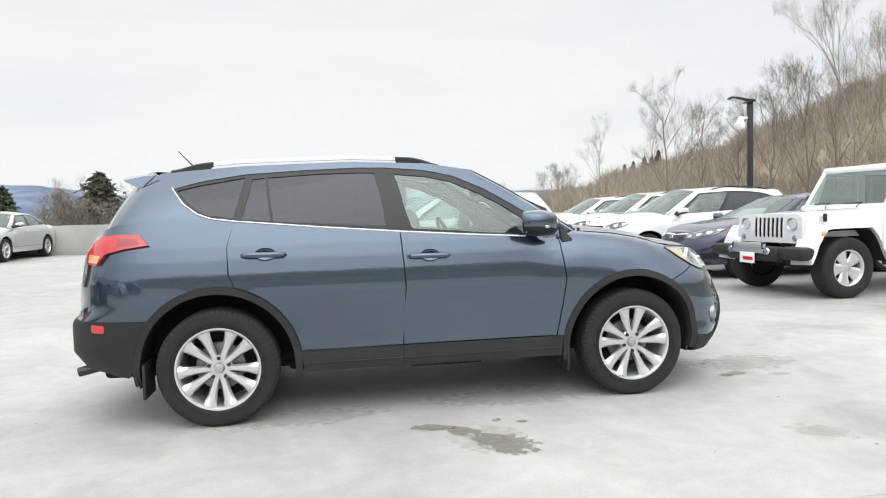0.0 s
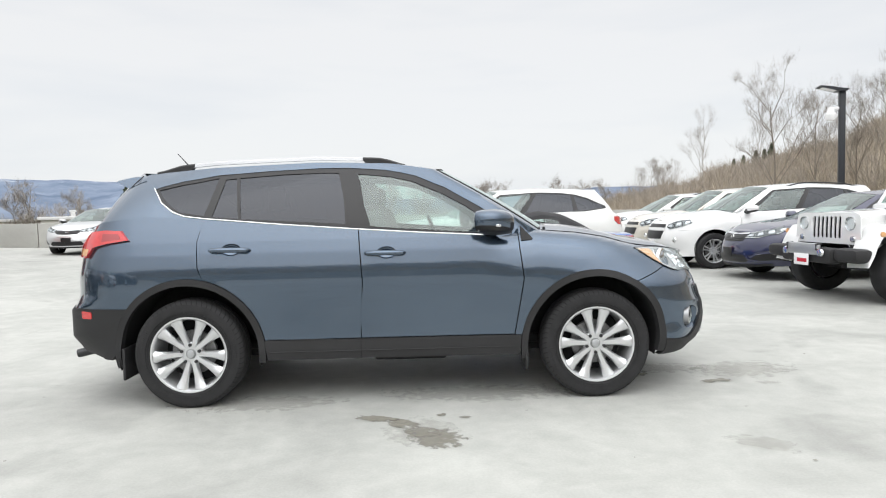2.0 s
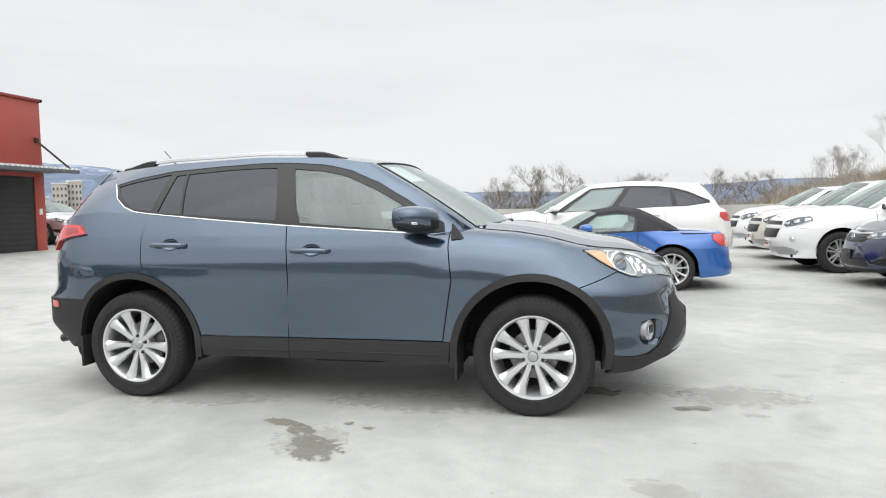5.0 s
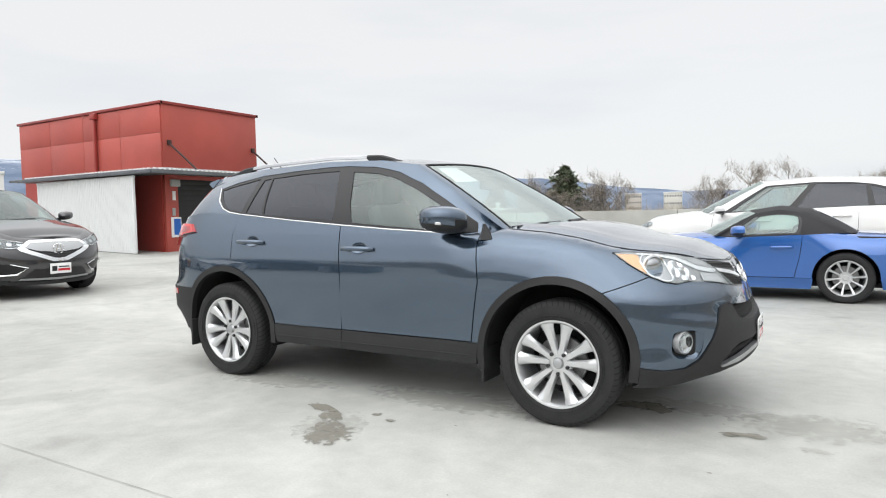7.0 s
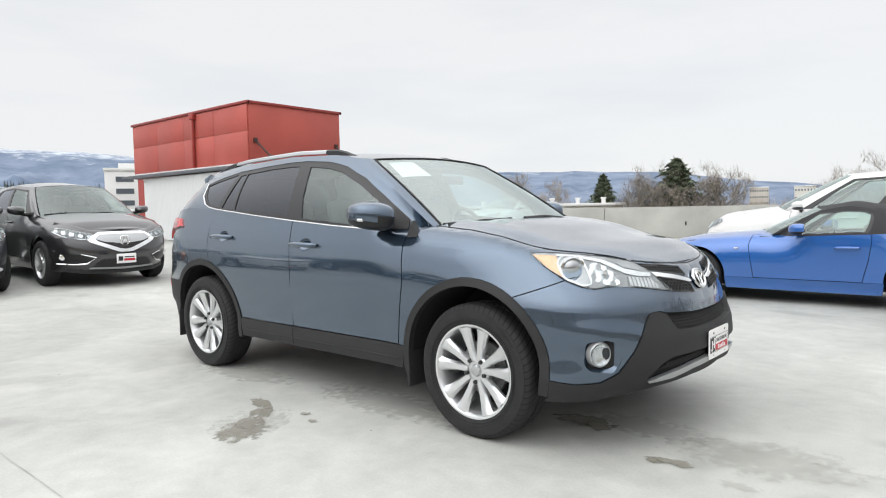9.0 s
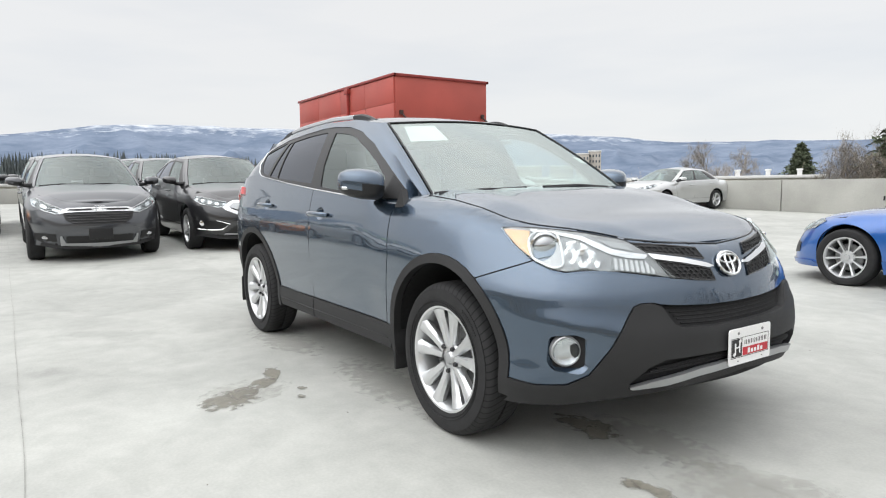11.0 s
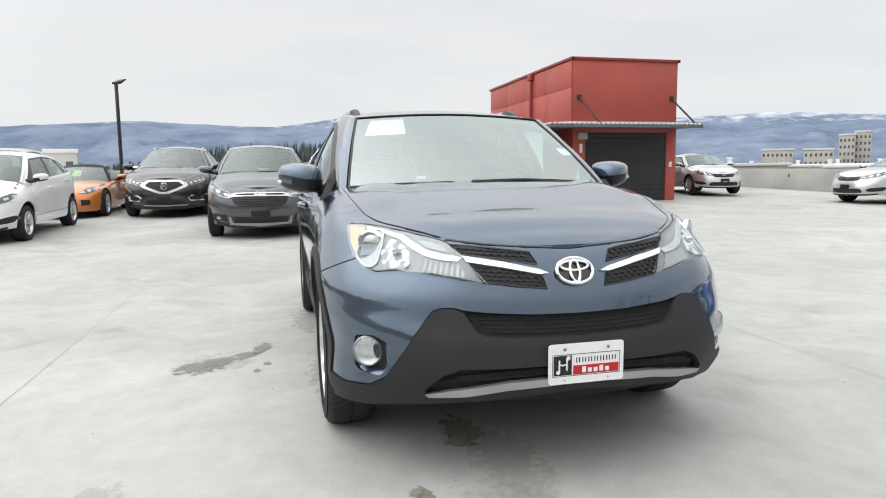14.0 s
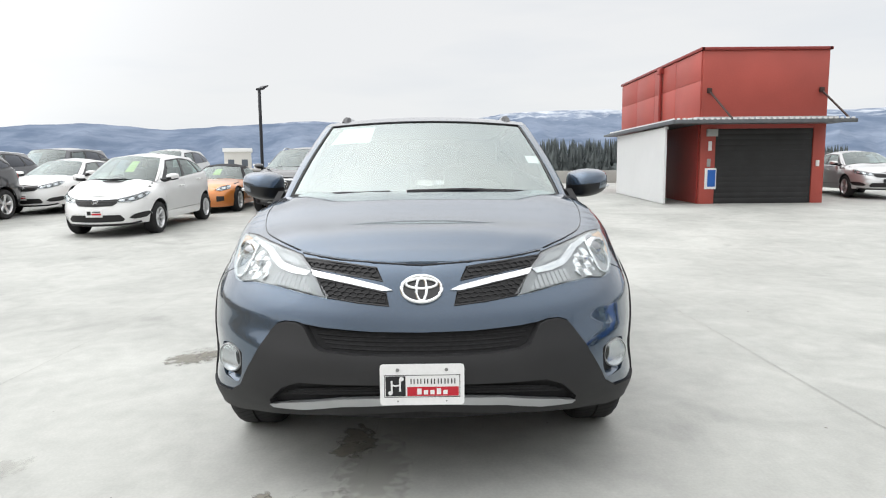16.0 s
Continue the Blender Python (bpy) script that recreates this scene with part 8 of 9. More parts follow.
def soak(m, most):
    """Let a stain thin out towards a ragged edge."""
    nt = m.node_tree
    co = nt.nodes.new("ShaderNodeTexCoord")
    mid = nt.nodes.new("ShaderNodeVectorMath")
    mid.operation = "SUBTRACT"
    mid.inputs[1].default_value = (0.5, 0.5, 0.0)
    nt.links.new(co.outputs["Generated"], mid.inputs[0])
    flat = nt.nodes.new("ShaderNodeVectorMath")
    flat.operation = "MULTIPLY"
    flat.inputs[1].default_value = (2.0, 2.0, 0.0)
    nt.links.new(mid.outputs[0], flat.inputs[0])
    ln = nt.nodes.new("ShaderNodeVectorMath")
    ln.operation = "LENGTH"
    nt.links.new(flat.outputs[0], ln.inputs[0])
    n = nt.nodes.new("ShaderNodeTexNoise")
    n.inputs["Scale"].default_value, n.inputs["Detail"].default_value = 17.0, 9
    nt.links.new(co.outputs["Object"], n.inputs["Vector"])
    sm = nt.nodes.new("ShaderNodeMath")
    sm.operation = "MULTIPLY_ADD"
    nt.links.new(n.outputs["Fac"], sm.inputs[0])
    sm.inputs[1].default_value = -2.2
    nt.links.new(ln.outputs["Value"], sm.inputs[2])
    mr = nt.nodes.new("ShaderNodeMapRange")
    mr.inputs["From Min"].default_value, mr.inputs["From Max"].default_value = -0.62, -0.20
    mr.inputs["To Min"].default_value, mr.inputs["To Max"].default_value = most, 0.0
    nt.links.new(sm.outputs[0], mr.inputs["Value"])
    nt.links.new(mr.outputs[0], nt.nodes["Principled BSDF"].inputs["Alpha"])


soak(M_STAIN, 0.8)
soak(M_STAINLT, 0.22)


def on_deck(x, y, h):
    return (x, y, deck_z(x) + h)


def joint_line(name, a, b, w=0.005, wob=0.02):
    n = max(8, int((Vector(b) - Vector(a)).length / 0.25))
    dx, dy = b[0] - a[0], b[1] - a[1]
    L = math.hypot(dx, dy)
    vs, fs = [], []
    for i in range(n + 1):
        s = i / n
        k = wob * (noise.noise(Vector((s * L * 0.8, a[1], 3.1))))
        ww = w * (0.55 + 0.6 * abs(noise.noise(Vector((s * L * 3.1, a[0], 7.7)))))
        px, py = a[0] + dx * s - dy / L * k, a[1] + dy * s + dx / L * k
        vs += [on_deck(px - dy / L * ww / 2, py + dx / L * ww / 2, 0.004), on_deck(px + dy / L * ww / 2, py - dx / L * ww / 2, 0.004)]
    fs = [(2 * i, 2 * i + 1, 2 * i + 3, 2 * i + 2) for i in range(n)]
    return tagged(part(name, (vs, fs), M_JOINT, smooth=0), "thin dark joint in the concrete deck", "joint", kind="structure")


for y in (-4.98, -2.57, -0.24, 2.19, 4.7):
    joint_line("deck_joint", (9.0, y), (-14.0, y + 0.02))
joint_line("deck_joint", (-4.2, -12), (-4.2, 12))


def blot(name, x, y, rx, ry, seed, material, h=0.005, ang=0.0, rough_=0.55, label="dark damp stain on the concrete"):
    """A flat stain with a ragged outline."""
    n = 64
    vs = [on_deck(x, y, h)]
    for i in range(n):
        a = 2 * math.pi * i / n
        k = 1 + rough_ * noise.fractal(Vector((1.7 * math.cos(a) + seed, 1.7 * math.sin(a), seed * 0.7)), 0.8, 2.2, 5)
        px, py = rx * k * math.cos(a), ry * k * math.sin(a)
        c, s_ = math.cos(radians(ang)), math.sin(radians(ang))
        vs.append(on_deck(x + c * px - s_ * py, y + s_ * px + c * py, h))
    return tagged(part(name, (vs, [(0, 1 + i, 1 + (i + 1) % n) for i in range(n)]), material, smooth=0), label, "stain", kind="structure")


for k, (x, y, rx, ry, mt, an) in enumerate(((0.27, -1.61, 0.20, 0.15, 0, -50), (0.18, -1.50, 0.12, 0.08, 0, -40), (0.06, -1.35, 0.15, 0.07, 0, -40), (-0.10, -1.24, 0.18, 0.05, 0, -25), (0.20, -1.52, 0.30, 0.20, 1, -50), (0.30, -1.20, 0.04, 0.03, 0, 0), (0.44, -1.26, 0.045, 0.028, 0, 0), (2.19, -0.63, 0.06, 0.04, 0, 0), (2.27, -0.60, 0.11, 0.045, 0, 8), (2.58, -0.69, 0.12, 0.05, 1, 0), (1.66, -0.32, 0.20, 0.09, 0, 15), (1.77, -0.34, 0.10, 0.09, 0, 0), (2.0, -0.22, 0.45, 0.16, 1, 0), (1.95, -1.82, 0.25, 0.10, 1, -40), (0.6, -0.75, 0.8, 0.22, 1, 0), (-0.9, -0.85, 0.6, 0.20, 1, 5), (2.6, -0.3, 0.5, 0.25, 1, 20))):
    blot("damp_stain", x, y, rx, ry, 1.7 * k, M_STAINLT if mt else M_STAIN, ang=an, h=0.004 + 0.0002 * k, rough_=0.25)
for i in range(26):
    x, y = random.uniform(-2.5, 4.0), random.uniform(-4.0, 3.0)
    blot("grit_speck", x, y, random.uniform(0.006, 0.014), random.uniform(0.004, 0.010), 20 + i, M_STAIN, rough_=0.3, label="dark speck of grit on the deck")

# ---- the brushy hill, trees, town and mountains ----
def island_mat(name, rgb, spread=0.25, rough=0.9):
    """Foliage or twigs whose pieces differ a little."""
    m = bpy.data.materials.new(name)
    m.use_nodes = True
    nt = m.node_tree
    b = nt.nodes["Principled BSDF"]
    b.inputs["Roughness"].default_value = rough
    b.inputs["Specular IOR Level"].default_value = 0.2
    g = nt.nodes.new("ShaderNodeNewGeometry")
    r = nt.nodes.new("ShaderNodeMapRange")
    r.inputs["To Min"].default_value, r.inputs["To Max"].default_value = 1 - spread, 1 + spread
    nt.links.new(g.outputs["Random Per Island"], r.inputs["Value"])
    mx = nt.nodes.new("ShaderNodeVectorMath")
    mx.operation = "SCALE"
    mx.inputs[0].default_value = rgb
    nt.links.new(r.outputs[0], mx.inputs["Scale"])
    nt.links.new(mx.outputs[0], b.inputs["Base Color"])
    m.diffuse_color = (*rgb, 1)
    return m


M_TWIG = island_mat("bare_twigs", (0.35, 0.31, 0.265), 0.35)
M_CROWN = island_mat("bare_crown_twigs", (0.28, 0.25, 0.215), 0.35)
M_BUSH = island_mat("brown_brush", (0.37, 0.32, 0.255), 0.35)
M_BARK = mat("grey_bark", (0.24, 0.21, 0.175), rough=0.9, grain=0.3, grain_scale=12)
M_PALEBARK = mat("pale_bark", (0.32, 0.29, 0.25), rough=0.9, grain=0.25, grain_scale=8)
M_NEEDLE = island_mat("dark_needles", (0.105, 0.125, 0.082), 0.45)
# fir green paled towards grey-blue to stand for distance haze
M_HAZENEEDLE = island_mat("far_needles_hazed", (0.145, 0.165, 0.166), 0.30)
M_HILL = mat("dry_hillside", (0.25, 0.21, 0.15), rough=0.95, grain=0.3, grain_scale=1.5, stain=0.25, stain_scale=0.12)
LAND = -9.0
HILL_AZ = [-150, -135, -110, -85, -60, -40, -15, 15, 30, 38, 46, 52, 57, 62, 67, 72, 80, 95]
HILL_TOP = [-8.5, 4, 13, 17, 19, 21, 23, 24, 22, 19.5, 16.2, 11.6, 8.6, 5.8, 3.8, 1.6, -3, -8.5]


def hill_z(az, r):
    """Height of the hillside: rises from the foot of the building to a falling ridge."""
    top = float(np.interp(az, HILL_AZ, HILL_TOP))
    k = float(sstep(22, 115, r))
    z = lerp(-5.0 if az < 75 else LAND, top, k)
    return z + 1.3 * noise.noise(Vector((az * 0.35, r * 0.05, 2.0))) * k


vs_, fs_ = [], []
azs, rs = np.linspace(-150, 95, 161), np.linspace(34, 150, 20)
for a in azs:
    for r in rs:
        vs_.append((r * math.cos(radians(a)), r * math.sin(radians(a)), hill_z(a, r)))
for i in range(160):
    for j in range(19):
        k = i * 20 + j
        fs_.append((k, k + 1, k + 21, k + 20))
tagged(part("hillside", (vs_, fs_), M_HILL), "brown brushy winter hillside", "hill", kind="structure")

rng = random.Random(5)


def blades(base, n, h, w, spread, vs, fs):
    """Thin upright twigs from one root."""
    for _ in range(n):
        a = rng.uniform(0, 2 * math.pi)
        l = h * rng.uniform(0.5, 1.0)
        sx, sy = spread * l * rng.uniform(0.1, 1) * math.cos(a), spread * l * rng.uniform(0.1, 1) * math.sin(a)
        px, py = -math.sin(a) * w, math.cos(a) * w
        x, y, z = base
        mx_, my_, mz = x + sx * 0.45, y + sy * 0.45, z + l * 0.6
        k = len(vs)
        vs += [(x - px, y - py, z), (x + px, y + py, z), (mx_ + px * 0.6, my_ + py * 0.6, mz), (mx_ - px * 0.6, my_ - py * 0.6, mz), (x + sx, y + sy, z + l)]
        fs += [(k, k + 1, k + 2, k + 3), (k + 3, k + 2, k + 4)]
        for _ in range(2):
            b = a + rng.uniform(-1.6, 1.6)
            q = rng.uniform(0.3, 0.6)
            k = len(vs)
            vs += [(mx_, my_, mz - 0.1 * l), (mx_ + px * 0.5, my_ + py * 0.5, mz - 0.08 * l), (mx_ + q * l * 0.6 * math.cos(b), my_ + q * l * 0.6 * math.sin(b), mz + q * l * 0.55)]
            fs.append((k, k + 1, k + 2))


def brush(name, label, count, az0, az1, r0, r1, h0, h1, material, w=0.03, on_hill=True, n=11, spread=0.7):
    vs, fs = [], []
    for _ in range(count):
        az = rng.uniform(az0, az1)
        r = math.sqrt(rng.uniform(r0 * r0, r1 * r1))
        z = hill_z(az, r) if on_hill else LAND
        blades((r * math.cos(radians(az)), r * math.sin(radians(az)), z - 0.2), n, rng.uniform(h0, h1), w * r / 60, spread, vs, fs)
    return tagged(part(name, (vs, fs), material, smooth=0), label, "brush", kind="stuff")


brush("hill_brush", "bare brown brush covering the hillside", 3600, 34, 76, 28, 118, 1.6, 3.6, M_BUSH, 0.030)
brush("hill_twigs", "pale bare saplings on the hillside", 1100, 34, 74, 26, 112, 2.6, 5.2, M_TWIG, 0.020, n=8, spread=0.4)
brush("south_brush", "bare brown brush on the hillside behind the deck", 1500, -135, 34, 36, 118, 3.0, 6.0, M_BUSH, 0.09, n=9)
brush("low_brush", "bare brown trees below the building", 2000, 70, 130, 80, 170, 10.0, 13.2, M_BUSH, 0.05, False, 12, 0.5)
brush("low_twigs", "grey bare trees below the building", 420, 112, 175, 140, 260, 7.5, 10.8, M_TWIG, 0.04, False, 12, 0.45)


def bare_tree(name, label, x, y, z0, h, seed, levels=4, bark=None, spread=0.55, r0=None, lean=0.0):
    """A leafless tree: tapered trunk, limbs that fork into twigs."""
    rg = random.Random(seed)
    tree = thing(name, label, "tree", pose(x, y, z0), "bare trees")
    limbs, twigs, sprays = [], [], []
    r0 = r0 or h * 0.014

    def grow(p, d, l, r, lev):
        path = [p]
        q = p.copy()
        dd = d.copy()
        for _ in range(3):
            dd = (dd + Vector((rg.uniform(-0.16, 0.16), rg.uniform(-0.16, 0.16), 0.05))).normalized()
            q = q + dd * l / 3
            path.append(q.copy())
        g = tube(path, [r, r * 0.86, r * 0.70, r * 0.52], 5 if lev < 2 else 3)
        (limbs if lev < 2 else twigs).append(g)
        if lev >= levels:
            sprays.append((q, l))
            return
        for k in range(rg.choice((3, 4)) if lev else 5):
            s = rg.uniform(0.35, 1.0)
            i = min(2, int(s * 3))
            b = path[i].lerp(path[i + 1], s * 3 - i)
            a = rg.uniform(0, 2 * math.pi)
            nd = (dd + spread * rg.uniform(0.7, 1.5) * Vector((math.cos(a), math.sin(a), 0.15))).normalized()
            grow(b, nd, l * rg.uniform(0.48, 0.72), r * 0.50, lev + 1)

    trunk_top = Vector((lean * h * 0.4, 0, h * 0.42))
    tr = [Vector((0, 0, -0.3)), Vector((lean * h * 0.15, 0, h * 0.2)), trunk_top]
    part("trunk", tube(tr, [r0 * 1.3, r0 * 1.05, r0 * 0.85], 8), bark or M_BARK, tree)
    grow(trunk_top - Vector((0, 0, 0.1)), Vector((lean, 0, 1)).normalized(), h * 0.36, r0 * 0.8, 0)
    for k in range(4):
        a = rg.uniform(0, 6.28)
        grow(tr[1].lerp(tr[2], rg.uniform(0.2, 1)), Vector((math.cos(a) * 0.6, math.sin(a) * 0.6, 1)).normalized(), h * 0.30, r0 * 0.55, 1)
    part("branching", join(*limbs), bark or M_BARK, tree)
    vs, fs = [], []
    for q, l in sprays:
        for _ in range(9):
            d = Vector((rg.uniform(-1, 1), rg.uniform(-1, 1), rg.uniform(-0.2, 1.3))).normalized() * l * rg.uniform(0.7, 1.9)
            w = Vector((-d.y, d.x, 0.2 * d.z)).normalized() * r0 * 0.075
            b = q - d * 0.30 + Vector((rg.uniform(-1, 1), rg.uniform(-1, 1), rg.uniform(-1, 1))) * l * 0.35
            k = len(vs)
            vs += [tuple(b - w), tuple(b + w), tuple(b + d)]
            fs.append((k, k + 1, k + 2))
    part("crown", join(*twigs, (vs, fs)), M_CROWN, tree, "bare grey twigs", kind="stuff")
    return tree


def polar(cx, cy, az, d):
    return cx + d * math.cos(radians(az)), cy + d * math.sin(radians(az))


for k, (az, d, top, sd, pale) in enumerate(((60.9, 62, 12.6, 3, 0), (58.2, 64, 10.4, 5, 0), (55.5, 60, 9.6, 12, 0), (66.4, 92, 12.4, 7, 1), (47.6, 52, 14.0, 8, 1), (45.4, 56, 13.0, 9, 1), (50.6, 52, 11.0, 21, 0), (53.2, 55, 10.4, 22, 0), (43.0, 46, 14.0, 23, 1), (48.8, 58, 12.0, 24, 0), (69.5, 106, 8.4, 25, 0), (70.5, 108, 8.6, 26, 0), (70.0, 102, 8.0, 27, 0), (71.2, 108, 7.4, 28, 0), (68.9, 104, 7.6, 29, 0))):
    x, y = polar(-0.6, -4.9, az, d)
    z = hill_z(math.degrees(math.atan2(y, x)), math.hypot(x, y))
    bare_tree("bare_tree", "leafless grey tree on the hillside" if not pale else "pale-barked leafless tree on the hillside", x, y, z, top - z, sd, 4, M_PALEBARK if pale else M_BARK, 0.30 if pale else 0.6, (top - z) * (0.0045 if pale else 0.0065))
for az, d, top, sd in ((93.8, 95, 6.4, 31), (90.6, 96, 5.9, 32), (86.9, 100, 5.2, 33), (84.9, 104, 5.0, 34), (105.6, 82, 5.4, 35), (122.3, 100, 5.6, 36), (111.9, 84, 4.4, 38)):
    x, y = polar(1.0, -4.9, az, d)
    bare_tree("bare_tree", "round-crowned leafless tree beyond the parapet", x, y, LAND, top - LAND, sd, 4, None, 0.85)


def conifer(name, label, x, y, z0, h, wide, seed, material=None, power=0.8):
    """A fir: trunk and many drooping sprays with gaps."""
    rg = random.Random(seed)
    tree = thing(name, label, "tree", pose(x, y, z0), "fir trees")
    part("trunk", tube([(0, 0, 0), (0.02 * h * rg.uniform(-1, 1), 0, h * 0.5), (0, 0, h * 0.98)], [h * 0.018, h * 0.011, h * 0.002], 7), M_BARK, tree)
    vs, fs = [], []
    n = 380
    for i in range(n):
        s = i / n
        z = h * lerp(0.12, 0.985, s)
        R = wide * (1 - s) ** power * rg.choice((0.45, 0.7, 0.9, 1.0, 1.2)) * rg.uniform(0.75, 1.1) + 0.12
        a = i * 2.399 + rg.uniform(-0.4, 0.4)
        for j in range(7):
            t = (j + 1) / 7
            c = Vector((R * t * math.cos(a), R * t * math.sin(a), z - 0.22 * R * t * t + 0.08 * R))
            w = (0.16 + 0.085 * wide) * (1.1 - 0.6 * t)
            for _ in range(2):
                u = Vector((rg.uniform(-1, 1), rg.uniform(-1, 1), rg.uniform(-0.7, 0.3))).normalized() * w
                v = Vector((rg.uniform(-1, 1), rg.uniform(-1, 1), rg.uniform(-0.3, 0.6))).normalized() * w * 0.5
                k = len(vs)
                vs += [tuple(c - u * 0.3 + v), tuple(c - u * 0.3 - v), tuple(c + u)]
                fs.append((k, k + 1, k + 2))
    part("crown", (vs, fs), material or M_NEEDLE, tree, "dark green needle sprays", smooth=0)
    return tree


conifer("fir_tree", "tall dark green fir beyond the parapet", -27.0, 77.0, LAND, 16.2, 8.0, 41, power=0.62)
conifer("fir_tree", "small pointed dark fir beyond the parapet", -41.5, 86.0, LAND, 15.2, 6.6, 42)
for az, d, top, w, sd in ((63.6, 150, 11.8, 1.6, 51), (64.3, 150, 11.2, 1.5, 52), (65.0, 152, 10.2, 1.4, 53), (62.7, 146, 12.4, 2.0, 54), (61.6, 146, 13.6, 2.4, 55), (62.1, 147, 12.6, 1.8, 56)):
    x, y = polar(-0.6, -4.9, az, d)
    conifer("fir_tree", "small dark fir on the ridge", x, y, top - 7.5, 7.5, w, sd)

for az, d, top, sd in ((112.2, 84, 4.6, 61), (113.2, 85, 3.8, 62), (114.0, 83, 3.0, 63), (107.6, 85, 4.4, 64), (108.4, 84, 3.6, 65), (120.5, 88, 3.9, 66), (98.0, 92, 4.6, 67), (99.4, 96, 4.9, 68), (81.0, 105, 5.2, 69), (78.2, 108, 5.0, 70), (75.6, 110, 4.8, 71)):
    x, y = polar(3.2, -3.7, az, d)
    bare_tree("bare_tree", "bushy brown leafless tree beyond the parapet", x, y, LAND, top - LAND, sd, 4, None, 0.8)


def far_conifers():
    """A far wood of pointed firs, pale with painted haze, uneven along its top."""
    vs, fs = [], []
    rg = random.Random(9)
    for _ in range(1300):
        az = rg.uniform(147, 193)
        d = rg.uniform(240, 330)
        clump = 0.55 + 0.45 * noise.noise(Vector((az * 0.35, 1.0, 0)))
        crest = float(np.interp(az, [147, 155, 162, 168, 176, 184, 187, 189, 193], [1.5, 1.9, 2.6, 2.8, 2.9, 2.6, 2.3, 1.5, 1.0]))
        top = 1.2 + d * math.tan(radians(crest * lerp(0.5, 1.0, max(0.0, min(1.0, clump * rg.uniform(0.2, 1.5))))))
        x, y = d * math.cos(radians(az)), d * math.sin(radians(az))
        h = top - LAND
        for j in range(9):
            z = LAND + h * (0.25 + 0.75 * j / 9)
            w = 3.0 * (1 - j / 9.3) ** 1.1 * rg.uniform(0.7, 1.3) + 0.2
            for a in (rg.uniform(0, 3.1), rg.uniform(0, 3.1)):
                k = len(vs)
                vs += [(x - w * math.cos(a), y - w * math.sin(a), z - 0.3), (x + w * math.cos(a), y + w * math.sin(a), z - 0.4), (x, y, z + h * 0.17)]
                fs.append((k, k + 1, k + 2))
    tagged(part("far_woods", (vs, fs), M_HAZENEEDLE, smooth=0), "far wood of pointed firs, colour paled for haze", "woods", kind="stuff")


far_conifers()


# ---- town ----
M_WALLPALE = mat("pale_render", (0.55, 0.54, 0.50), rough=0.8, stain=0.08, stain_scale=0.3)
M_WALLTAN = mat("tan_render", (0.44, 0.41, 0.37), rough=0.8, stain=0.10, stain_scale=0.3)
M_FARGLASS = mat("far_window_glass", (0.09, 0.105, 0.125), rough=0.25)
M_ROOFWHITE = mat("white_membrane_roof", (0.68, 0.68, 0.67), rough=0.7, stain=0.06, stain_scale=0.2)


def block(name, label, az, d, width, depth, top, floors, cols, wall, base=LAND, cx=2.5, cy=-3.5, cap=0.6):
    """A far building with its storeys, window openings and a roof edge."""
    x, y = polar(cx, cy, az, d)
    b = thing(name, label, "building", pose(x, y, base, 0, 0, az + 90))
    h = top - base
    part("wall", rbox(width, depth, h, 0.05, (0, 0, h / 2)), wall, b)
    part("roof", rbox(width + 0.4, depth + 0.4, cap, 0.05, (0, 0, h + cap * 0.3)), M_ROOFWHITE, b)
    vis = min(floors, int(h / 3) + 1)
    for f in range(vis):
        z = h - 1.9 - f * (h - 2) / max(vis, 1)
        for c in range(cols):
            px = (c + 0.5) / cols * width - width / 2
            part("window", rbox(width / cols * 0.45, 0.12, min(1.1, h / vis * 0.45), 0, (px, depth / 2 + 0.03, z)), M_FARGLASS, b)
    return b


block("apartment_tower", "tall tan apartment tower across the town", 133.45, 300, 5.4, 8, 14.0, 9, 4, M_WALLTAN)
block("apartment_tower", "tan apartment tower across the town", 132.45, 303, 5.4, 8, 15.2, 9, 4, M_WALLTAN)
block("apartment_block", "low pale apartment block", 138.0, 280, 10.5, 10, 8.4, 5, 7, M_WALLTAN)
block("apartment_block", "low pale apartment block", 135.2, 280, 9.5, 10, 8.2, 5, 6, M_WALLTAN)
white = block("white_tower", "white tower with a column of dark windows", 156.5, 160, 7.8, 9, 11.0, 7, 1, M_ROOFWHITE)
part("plant_room", rbox(3.6, 4, 1.6, 0.05, (-0.6, 0, 20.9)), M_ROOFWHITE, white)
block("tower_block", "striped pale tower block", 101.2, 420, 10.6, 10, 11.0, 4, 7, M_WALLPALE)
block("tower_block", "brown tower block beyond the bare trees", 104.4, 430, 10.2, 10, 11.2, 5, 8, M_WALLTAN)
block("rooftop_plant", "pale plant room on a far roof", -164.8, 110, 4.2, 4, 4.9, 1, 2, M_WALLPALE, 0.0)
